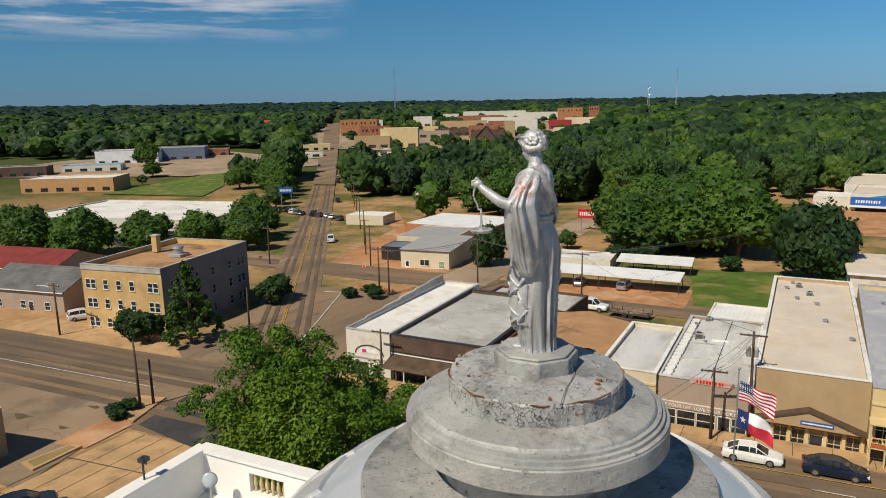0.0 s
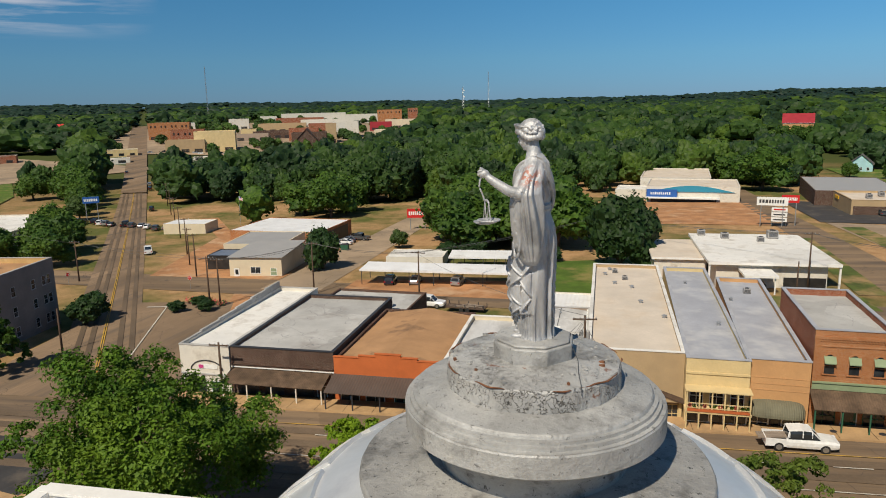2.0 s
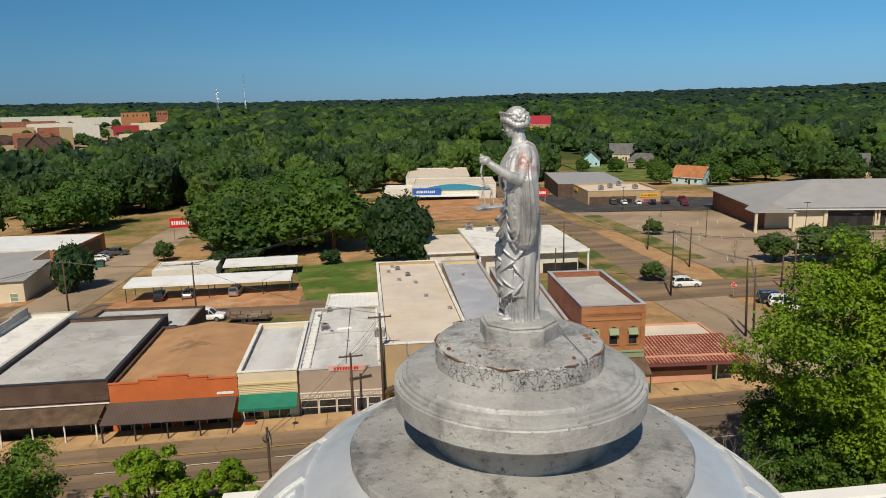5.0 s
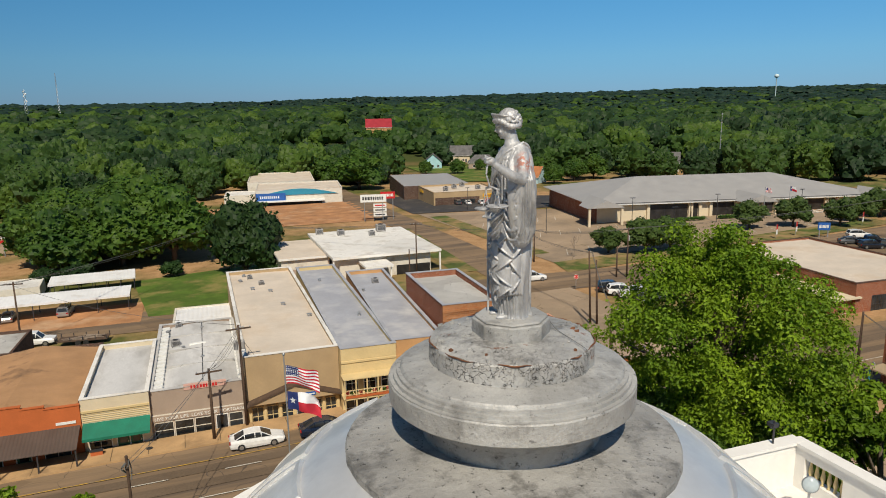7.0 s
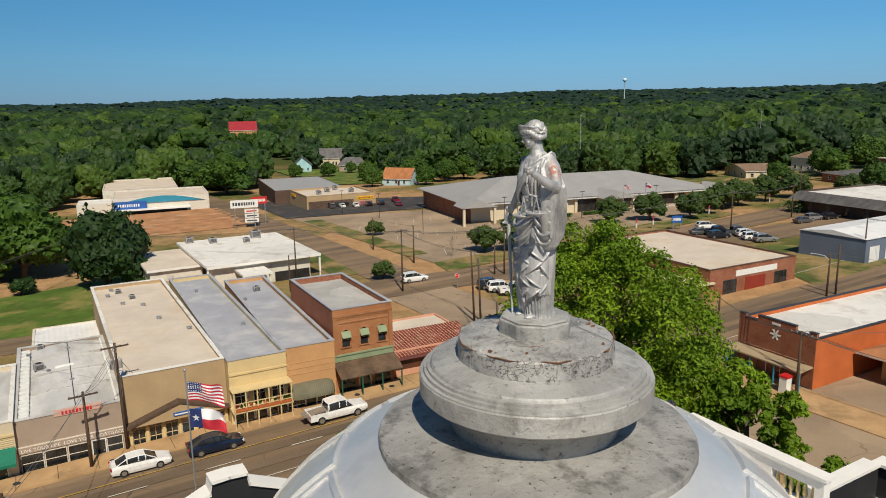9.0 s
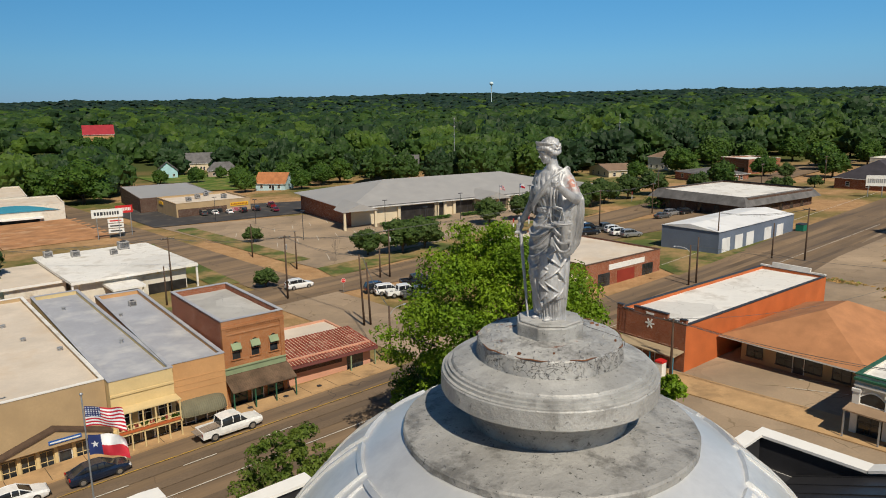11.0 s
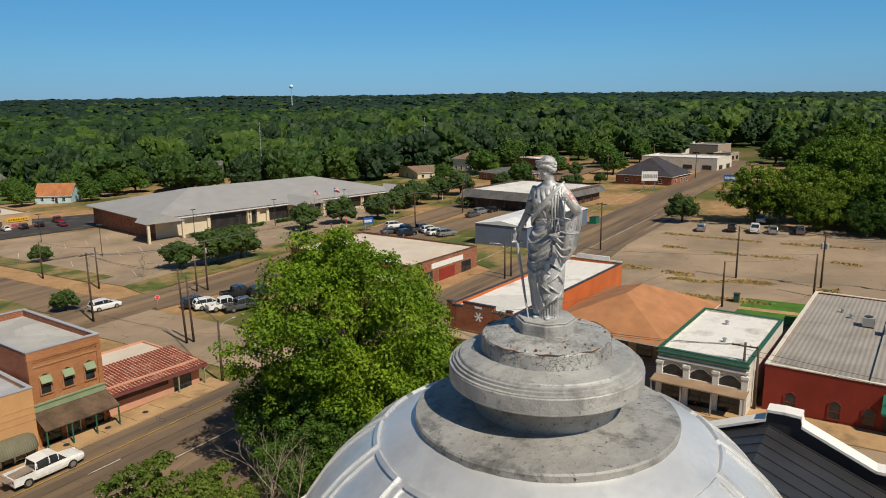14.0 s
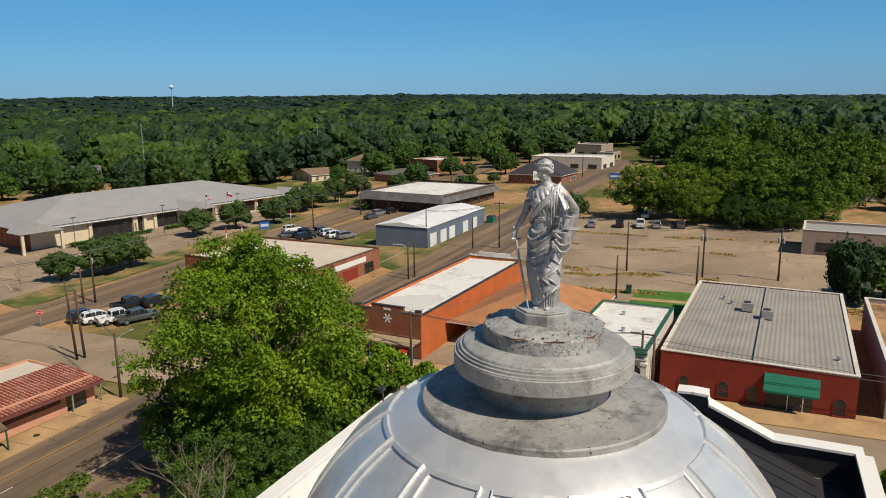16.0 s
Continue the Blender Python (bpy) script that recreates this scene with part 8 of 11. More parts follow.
    for nm, lb, x, y, w, d, e, r, rz, wl_, rf, hp in H:
        h = gable(nm, lb, x, y, w, d, e, r, rz, wl_, rf, 0.5, hp, "house")
        for f, span in (("S", w), ("W", d)):
            for k in range(3):
                window(h, f, -span * 0.3 + span * 0.3 * k, 1.0, 1.1, 1.3, WHITE_SIGN, GLASS, 0)
        door(h, "S", span * 0.14, 1.0, 2.1, DARK_STEEL)
    B = [("brick_hall_far", "flat-roofed red brick building by the east road", 268, 134, 16, 15, 8.0, -20, BRICK_RED, WHITE_ROOF),
         ("long_white_hall", "long cream flat-roofed building at the far end of the east road", 290, 79.5, 18, 31, 8.9, -6, PLASTER_W, WHITE_ROOF),
         ("far_shop", "two-storey shop at the end of the east road", 352, 84, 16, 14, 10.6, -10, PLASTER_G, METAL_ROOF),
         ("far_shop", "white-roofed shop at the end of the east road", 370, 105, 18, 12, 10, -10, PLASTER_W, METAL_WHITE),
         ("far_shed", "small shed on the east road", 330, 72, 10, 8, 8, -10, PLASTER_G, METAL_ROOF),
         ("green_sided_hall", "low grey hall with a brown roof at the lot's edge", 132, -20, 11, 34, 8.2, -4, PLASTER_G, METAL_ROOF),
         ("hidden_roof", "pale roof half hidden by trees", 214, -22, 16, 10, 8.0, 0, PLASTER_W, METAL_WHITE),
         ("laundry", "low tan corner building behind the forecourt", -68, 29, 12, 14, 4.2, 8, PLASTER_T, BROWN_ROOF),
         ("big_white_store", "large store with a bright white roof behind trees", -190, 165, 66, 40, -1.2, 12, PLASTER_W, WHITE_ROOF),
         ("tan_store", "tan flat-roofed store across the field", -322, 236, 44, 22, -0.6, 30, PLASTER_O, WHITE_ROOF),
         ("blue_roof_station", "station with a bright blue canopy roof", -392, 300, 34, 16, -0.9, 40, PLASTER_W, plain("blue_canopy_roof", (0.08, 0.30, 0.50), 0.5)),
         ("grey_canopy", "low canopy with a pale roof", -410, 262, 36, 14, 0.6, 40, BRICK_DK, METAL_ROOF),
         ("warehouse", "long warehouse with pale metal roof and red end wall", -412, 345, 40, 24, 5.0, 38, METAL_WHITE, METAL_ROOF),
         ("warehouse", "blue-grey metal warehouse with pale roof", -396, 376, 34, 24, 5.4, 38, METAL_BLUE, METAL_ROOF),
         ("red_shed", "small red-sided shed by the warehouse", -390, 400, 24, 12, 2.6, 38, BRICK_RED, SHINGLE_GREY),
         ("depot", "low grey depot beside the avenue", -466, 525, 24, 14, 8.5, 38, METAL_ROOF, METAL_ROOF),
         ("avenue_shop", "low cream shop on the avenue", -338, 458, 22, 12, 2.9, 35, PLASTER_C, METAL_WHITE),
         ("avenue_shop", "low white shop on the avenue", -312, 414, 20, 9, -0.4, 35, PLASTER_W, METAL_WHITE)]
    HOUSE_SPOTS.extend((q[2], q[3], max(q[4], q[5])) for q in B)
    for nm, lb, x, y, w, d, tz, rz, wl_, rf in B:
        b = block(nm, lb, x, y, w, d, tz, rz, wl_, rf, 0.3, PLASTER_W)
        n = max(2, int(w / 7))
        for k in range(n):
            window(b, "S", -w / 2 + w * (k + 0.5) / n, 1.0, w / n * 0.45, 1.5, DARK_STEEL, GLASS, 0)
        m_ = max(2, int(d / 7))
        for k in range(m_):
            window(b, "W", -d / 2 + d * (k + 0.5) / m_, 1.0, d / m_ * 0.45, 1.5, DARK_STEEL, GLASS, 0)


outer()


# old town centre at the end of the avenue
TOWN_SPOTS = []


def downtown():
    # x, y, width, depth, top, turn, wall, roof
    spots = [(-392, 606, 36, 30, 18.5, 28, BRICK_OR, WHITE_ROOF), (-341, 553, 27, 26, 13.5, 28, BRICK_RED, GREY_ROOF), (-289, 506, 30, 26, 13.5, 26, PLASTER_C, WHITE_ROOF), (-303, 486, 28, 14, 8.0, 28, PLASTER_T, WHITE_ROOF),
             (-320, 622, 14, 18, 11, 24, PLASTER_C, GREY_ROOF), (-298, 628, 36, 22, 9, 22, BRICK_DK, GREY_ROOF), (-217, 520, 26, 24, 11.0, 20, BRICK_DK, BRICK_DK), (-222, 580, 9, 10, 16.3, 20, PLASTER_T, GREY_ROOF), (-230, 640, 24, 24, 16.3, 18, PLASTER_W, WHITE_ROOF),
             (-255, 600, 26, 20, 12, 20, BRICK_RED, WHITE_ROOF), (-223, 731, 23, 18, 13.3, 15, RED_ROOF, WHITE_ROOF), (-166, 680, 12, 14, 14.2, 12, PAINT_ORANGE, GREY_ROOF), (-250, 860, 30, 20, 25.0, 14, BRICK_OR, GREY_ROOF), (-218, 850, 12, 18, 26.5, 14, BRICK_RED, WHITE_ROOF),
             (-400, 756, 22, 20, 18.5, 26, PLASTER_W, WHITE_ROOF), (-304, 596, 29, 16, 7.5, 25, PLASTER_G, WHITE_ROOF), (-270, 700, 40, 30, 13.5, 20, BRICK_RED, WHITE_ROOF), (-330, 720, 50, 30, 13.5, 22, PLASTER_T, WHITE_ROOF), (-208, 764, 38, 20, 15.0, 14, PLASTER_B, WHITE_ROOF),
             (-310, 800, 60, 30, 15.5, 20, PLASTER_W, WHITE_ROOF), (-370, 860, 60, 30, 17, 24, BRICK_RED, WHITE_ROOF), (-440, 1080, 100, 40, 20.5, 22, PLASTER_W, WHITE_ROOF), (-330, 960, 80, 40, 19, 20, PLASTER_W, WHITE_ROOF), (-480, 1000, 24, 20, 18, 26, PLASTER_W, WHITE_ROOF), (-185, 620, 20, 18, 9, 14, PLASTER_B, WHITE_ROOF),
             (-90, 600, 27, 18, 8.5, 8, PLASTER_T, METAL_ROOF), (-120, 640, 20, 14, 10, 8, PLASTER_T, METAL_ROOF), (-440, 700, 30, 20, 16, 32, PLASTER_W, METAL_WHITE), (-590, 775, 24, 16, 18, 38, PLASTER_G, SHINGLE_GREY), (-260, 440, 16, 12, -1.5, 26, PLASTER_W, METAL_WHITE)]
    TOWN_SPOTS.extend(spots)
    for x, y, w, d, tz, rz, wall, roof in spots:
        b = block("town_building", "flat-roofed commercial building in the old town centre", x, y, w, d, tz, rz, wall, roof, 0.5, wall, group="town centre")
        n = max(2, int(w / 9))
        for q in range(n):
            window(b, "S", -w / 2 + w * (q + 0.5) / n, 1.2, w / n * 0.6, 2.4, wall, DARK, 1, trim=0.1)
            if b["h"] > 12 and wall in (BRICK_OR, BRICK_RED):
                for k in (-0.2, 0.2):
                    window(b, "S", -w / 2 + w * (q + 0.5 + k) / n, b["h"] - 4.2, 1.4, 2.0, wall, GLASS, 0, trim=0.1)
    g = gable("brown_hall", "large dark brown gabled hall in the town centre", -214, 508, 27, 16, 6, 14.5, 110, BRICK_DK, BRICK_DK, 0.6, 0, "hall")
    t = thing("church_tower", -243, 945, G(-243, 945), 14, "white church front with a pointed gable and dark round window", "church")
    m = MB()
    m.box(-6.5, 0, 0, 6.5, 14, 12, PLASTER_W)
    m.add([(-6.5, 0, 12), (6.5, 0, 12), (0, 0, 19.5), (-6.5, 14, 12), (6.5, 14, 12), (0, 14, 19.5)], [(0, 1, 2), (0, 2, 5, 3), (1, 4, 5, 2), (3, 5, 4)], PLASTER_W)
    part("nave", m, t)
    m = MB()
    m.lathe([(2.0, 0), (2.0, 0.3)], DARK, 16)
    o = part("round_window", m, t)
    o.matrix_local = pose(0, -0.1, 11.5, 90, 0, 0)
    m = MB()
    m.lathe([(8, 0), (8, 6), (7.5, 8), (1, 10.5)], STEEL, 24)
    solo("storage_tank", m, "wide pale steel storage tank on the hill", "tank", smooth_shade=False, at=pose(-167, 1029, G(-167, 1029)))


downtown()


def masts():
    for nm, x, y, h, w, lb in (("radio_mast", -165, 1129, 72, 1.6, "slim lattice radio mast on the skyline"), ("radio_mast", -519, 896, 78, 1.2, "slim lattice radio mast above the town"), ("radio_mast", -190, 1040, 48, 3.0, "stout lattice mast with dishes")):
        z = G(x, y)
        t = thing(nm, x, y, z, 20, lb, "mast", "masts")
        m = MB()
        for k in range(3):
            a = 2.094 * k
            m.tube([(w * math.cos(a), w * math.sin(a), 0), (0.3 * w * math.cos(a), 0.3 * w * math.sin(a), h)], 0.14, STEEL, 4)
        n = int(h / 4)
        for i in range(n):
            f0, f1 = 1 - 0.7 * i / n, 1 - 0.7 * (i + 1) / n
            for k in range(3):
                a, b = 2.094 * k, 2.094 * (k + 1)
                m.tube([(w * f0 * math.cos(a), w * f0 * math.sin(a), h * i / n), (w * f1 * math.cos(b), w * f1 * math.sin(b), h * (i + 1) / n)], 0.09, STEEL, 3)
        part("lattice", m, t)
        if w > 2:
            for k in range(5):
                m = MB()
                m.lathe([(0.3, 0), (1.1, 0.5)], WHITE_SIGN, 12)
                o = part("dish", m, t)
                o.matrix_local = pose(2.0 * math.cos(k * 2), 2.0 * math.sin(k * 2), h * (0.7 + 0.06 * k), 90, 0, 60 * k)
    x, y = 1300, 1311
    t = thing("water_tower", x, y, G(x, y), 0, "pale blue round water tower rising over the wooded ridge", "water tower")
    top = 84.0 - G(x, y)
    m = MB()
    m.lathe([(1.6, 0), (1.1, 3), (1.0, top - 9), (2.5, top - 7)], PALE_TANK, 16)
    part("stem", m, t, smooth_shade=True)
    m = MB()
    m.add(*ball((0, 0, top - 4.4), (5.4, 5.4, 4.6), 20, 12), PALE_TANK)
    part("tank", m, t, smooth_shade=True)
    for x, y, h in ((198, 232, 26), (268, 196, 24)):
        t = thing("cell_mast", x, y, G(x, y), 0, "thin pole mast with small antennas among the trees", "mast", "masts")
        m = MB()
        m.tube([(0, 0, 0), (0, 0, h)], [0.22, 0.10], STEEL, 6)
        part("pole", m, t)
        for k in range(6):
            m = MB()
            m.box(-0.28, -0.2, h - 0.7 - 3.4 * k, 0.28, 0.2, h - 0.3 - 3.4 * k, METAL_ROOF)
            part("antenna", m, t)


PALE_TANK = plain("pale_blue_tank", (0.55, 0.68, 0.72), 0.5)
masts()

# ---- trees ----
def crown_mesh(name, seed, w, h, leaves, size, mat, lobes=12, bark=True, trunk_h=None, droop=0.0, core=True, sub=1, cone=False):
    """Tree: tapered trunk, limbs, and a crown of leaf clumps gathered on uneven lobes."""
    r = np.random.RandomState(seed)
    rr = random.Random(seed)
    th = h * 0.3 if trunk_h is None else trunk_h
    wood = MB()
    if bark:
        tw = max(0.10, w * 0.028)
        wood.tube([(0, 0, -0.3), (0.02 * w * rr.uniform(-1, 1), 0.02 * w * rr.uniform(-1, 1), th), (0.05 * w * rr.uniform(-1, 1), 0.05 * w * rr.uniform(-1, 1), h * 0.75)], [tw * 1.5, tw, tw * 0.3], BARK, 7)
    L = []
    ch = h - th * 0.75
    for i in range(lobes):
        a = 2.399 * i + rr.uniform(-0.4, 0.4)
        f = (i + 0.5) / lobes
        zc = th * 0.75 + ch * (0.14 + 0.74 * f)
        ring = math.sin(math.pi * min(1, 0.2 + 0.72 * f)) ** 0.8
        d = w * 0.36 * ring * rr.uniform(0.4, 1.3)
        rad = w * rr.uniform(0.12, 0.25) * (0.8 + 0.4 * (1 - f))
        if cone:
            zc = th * 0.75 + ch * (0.08 + 0.86 * f)
            d, rad = w * 0.40 * (1 - f) ** 0.8 * rr.uniform(0.6, 1.1), w * (0.07 + 0.13 * (1 - f))
        c = (d * math.cos(a), d * math.sin(a), zc)
        L.append((c, rad))
        if bark and i % 2 == 0:
            wood.tube([(0, 0, th * 0.8 + 0.25 * ch * f), (c[0] * 0.55, c[1] * 0.55, zc * 0.85), c], [w * 0.014, w * 0.009, w * 0.003], BARK, 5)
    subs = []
    for c, q in L:
        if sub < 2:
            subs.append((c, q))
            continue
        for k in range(sub):
            v = Vector((rr.gauss(0, 1), rr.gauss(0, 1), rr.gauss(0.15, 0.8))).normalized()
            subs.append(((c[0] + v.x * q * 0.85, c[1] + v.y * q * 0.85, c[2] + v.z * q * 0.75), q * rr.uniform(0.22, 0.42)))
    cores, L = L, subs
    vol = np.array([q[1] ** 2 for q in L])
    pick = r.choice(len(L), leaves, p=vol / vol.sum())
    C = np.array([q[0] for q in L])[pick]
    R = np.array([q[1] for q in L])[pick]
    u = r.normal(size=(leaves, 3))
    u /= np.linalg.norm(u, axis=1)[:, None]
    u[:, 2] = np.where(u[:, 2] < -0.55, -u[:, 2] * 0.5, u[:, 2])
    dist = R * (0.55 + 0.5 * r.rand(leaves) ** 0.6)
    bump = 1 + 0.18 * np.sin(u[:, 0] * 7 + C[:, 0]) * np.sin(u[:, 1] * 6 + C[:, 1])
    P = C + u * (dist * bump)[:, None] * np.array([1, 1, 0.86])
    P[:, 2] -= droop * np.hypot(P[:, 0], P[:, 1])
    # leaf planes roughly facing outwards, each a bent pair of triangles
    nrm = u + r.normal(scale=0.55, size=(leaves, 3)) + np.array([0, 0, 0.35])
    nrm /= np.linalg.norm(nrm, axis=1)[:, None]
    t1 = np.cross(nrm, r.normal(size=(leaves, 3)))
    t1 /= np.linalg.norm(t1, axis=1)[:, None]
    t2 = np.cross(nrm, t1)
    s = size * (0.55 + 0.9 * r.rand(leaves))[:, None]
    V = np.concatenate([P + t1 * s, P + t2 * s * 0.55 + nrm * s * 0.18, P - t1 * s, P - t2 * s * 0.55 + nrm * s * 0.1], 1).reshape(-1, 3)
    idx = np.arange(leaves)[:, None] * 4
    F = np.concatenate([idx + np.array([[0, 1, 2]]), idx + np.array([[0, 2, 3]])], 1).reshape(-1, 3)
    leaf = MB()
    if core:
        for c, q in cores:
            k = 0.6 if sub < 2 else 0.22
            vs, fs = ball((c[0] * (1 if sub < 2 else 0.8), c[1] * (1 if sub < 2 else 0.8), c[2]), (q * k, q * k, q * k * 0.85), 7, 5)
            leaf.add(vs, fs, mat)
    return wood, leaf, V, F


def merged(leaf, V, F, mat, name):
    o = len(leaf.v)
    s = leaf.slot(mat)
    leaf.v += [tuple(p) for p in V.tolist()]
    leaf.f += [tuple(f) for f in (F + o).tolist()]
    leaf.m += [s] * len(F)
    return leaf.mesh(name)


def tree(name, seed, w, h, leaves, size, mat, label, **kw):
    wood, leaf, V, F = crown_mesh(name, seed, w, h, leaves, size, mat, **kw)
    t = thing(name, 0, 0, -500, 0, label, "tree")
    if wood.v:
        o = part("trunk", wood, t, smooth_shade=True)
    c = new("crown", merged(leaf, V, F, mat, "crown"))
    c.parent = t
    return t


def full_tree(name, seed, w, h, cards, size, mat, label, lobes=30, trunk_h=1.5, fine=4):
    """Tree with a dense crown of rounded lobes and leaf sprays on a tapered, forked trunk."""
    V, F, N = lumpy_crown(seed, fine, lobes, cards, size / w)
    z0 = trunk_h * 0.75
    V = V * np.array([w, w, h - z0]) + np.array([0, 0, z0 - 0.1 * h * (trunk_h > 0.5)])
    t = thing(name, 0, 0, -500, 0, label, "tree")
    rr = random.Random(seed)
    wood = MB()
    tw = max(0.10, w * 0.026)
    wood.tube([(0, 0, -0.3), (0.03 * w * rr.uniform(-1, 1), 0.02 * w, trunk_h + 0.1 * h), (0, 0, h * 0.55)], [tw * 1.5, tw, tw * 0.4], BARK, 7)
    for k in range(4):
        g = 1.57 * k + rr.uniform(-0.4, 0.4)
        wood.tube([(0, 0, trunk_h * 0.8), (0.16 * w * math.cos(g), 0.16 * w * math.sin(g), trunk_h + 0.14 * h), (0.30 * w * math.cos(g), 0.30 * w * math.sin(g), trunk_h + 0.34 * h)], [tw * 0.6, tw * 0.4, tw * 0.15], BARK, 5)
    part("trunk", wood, t, smooth_shade=True)
    me = bpy.data.meshes.new("crown")
    me.from_pydata(V.tolist(), [], F.tolist())
    me.materials.append(mat)
    me.polygons.foreach_set("use_smooth", [False] * len(me.polygons))
    me.update()
    c = new("crown", me)
    c.parent = t
    return t


def plant_trees():
    rr = random.Random(3)
    big = [("pecan_tree", 21, 15.5, 14.8, 70000, 0.135, LEAF_GREEN, "large bright green shade tree with a broad uneven crown", dict(lobes=22, trunk_h=4.0, sub=15, core=False)),
           ("shade_tree", 22, 16.5, 20.0, 90000, 0.14, LEAF_BRIGHT, "tall bright green shade tree beside the courthouse lawn", dict(lobes=40, trunk_h=3.0, sub=16, core=False)),
           ("oak_tree", 23, 13, 12, 2300, 0.40, LEAF_MID, "leafy green oak with an uneven crown", dict(lobes=34, trunk_h=1.8)),
           ("oak_tree", 24, 10, 10, 1800, 0.36, LEAF_MID, "leafy green oak with an uneven crown", dict(lobes=26, trunk_h=1.5)),
           ("cedar_tree", 25, 8.0, 11, 1800, 0.26, LEAF_DARK, "dense dark evergreen tree", dict(lobes=34, trunk_h=0.6)),
           ("street_tree", 26, 6.4, 6.2, 1300, 0.20, LEAF_STREET, "small olive green street tree with a spreading crown", dict(lobes=18, trunk_h=1.2)),
           ("young_tree", 27, 8, 8, 12000, 0.17, LEAF_BRIGHT, "light green young tree", dict(lobes=14, trunk_h=1.5, sub=9, core=False)),
           ("shrub", 28, 3.2, 2.2, 900, 0.14, LEAF_DARK, "rounded dark green shrub", dict(lobes=14, trunk_h=0.1)),
           ("juniper_tree", 29, 6.6, 14.2, 34000, 0.095, LEAF_OLIVE, "olive green juniper on the courthouse lawn", dict(lobes=26, trunk_h=1.5, sub=12)),
           ("conical_tree", 30, 7.6, 12.3, 9000, 0.24, LEAF_MID, "tall dark evergreen before the yellow block", dict(lobes=30, trunk_h=0.8, sub=7, cone=True)),
           # its darker leaves put the shade of taller crowns into the colour
           ("understory_tree", 31, 11, 10, 16000, 0.14, LEAF_MID, "dark leafy understory tree below the shade trees", dict(lobes=20, trunk_h=1.4, sub=12)),
           ("town_tree", 32, 11, 11, 260, 0.50, LEAF_MID, "leafy green tree in the old town", dict(lobes=24, trunk_h=1.0, fine=3)),
           ("town_tree", 33, 13, 12, 260, 0.55, LEAF_FAR, "dark leafy tree in the old town", dict(lobes=24, trunk_h=1.0, fine=3)),
           ("lot_tree", 34, 15, 14, 15000, 0.26, LEAF_LOT, "broad light green tree at the edge of the sandy lot", dict(lobes=30, trunk_h=2.4, sub=9)),
           ("grove_tree", 35, 14, 16, 13000, 0.28, LEAF_GREEN, "tall leafy green tree in the grove beside the sandy lot", dict(lobes=34, trunk_h=1.0, sub=9))]
    T = [(tree if "sub" in kw else full_tree)(n, s, w, h, lv, sz, mt, lb, **kw) for n, s, w, h, lv, sz, mt, lb, kw in big]

    def put(k, x, y, scale=1.0, zs=1.0, label=None):
        o = copy_thing(T[k], pose(x, y, G(x, y) - 0.05, 0, 0, rr.uniform(0, 360)))
        o.scale = (scale, scale, scale * zs)
        if label:
            o["label"] = label
        return o
    put(0, -30.8, 38.5, 1.1, 0.86)
    put(6, -19.0, 47.5, 0.85)
    put(6, -14.0, 47.0, 0.7)
    put(1, 31.5, 41.5, 1.0)
    put(6, 36.2, 31.5, 1.2, 1.0, "low spreading shade tree below the tall one")
    for x, y, q in ((29.0, 46.5, 1.05), (33.5, 47.0, 1.0), (38.5, 38.0, 1.0)):
        put(6, x, y, q, 1.0, "low spreading shade tree below the tall one")
    put(8, 7.0, 32.9, 1.0, 1.0, "olive green juniper on the courthouse lawn")
    put(8, 10.6, 33.0, 0.8, 1.05, "olive green juniper on the courthouse lawn")
    # low trees in darker leaves, painting the shade below the tall crown
    for x, y, q in ((25.0, 36.5, 0.7), (26.0, 42.5, 0.8), (30.5, 34.5, 0.7), (20.5, 34.0, 0.5)):
        put(10, x, y, q * 1.15, 0.9)
    for x, y in ((121, 511), (130, 507), (139, 508), (146, 511)):
        put(2, x, y, 1.4, 1.02)
    put(6, 29, 21, 1.05)
    put(6, 31, -3, 1.0)
    put(6, -28, 24, 1.0)
    put(6, -32, 27, 0.8)
    # yellow block
    put(9, -73.9, 69.6, 1.0, 1.0, "tall dark evergreen before the yellow block")
    for x, y in ((-80, 67.5), (-83.5, 67.3), (-78.5, 92), (-80, 96)):
        put(7, x, y, 1.5, 1.4)
    for x, y in ((-66, 104.5), (-63.5, 102), (-68.5, 101)):
        put(7, x, y, 0.9)
    for x, y in ((-62, 47.5), (-60.7, 46.7), (-61.5, 48.9)):
        put(7, x, y, 0.6)
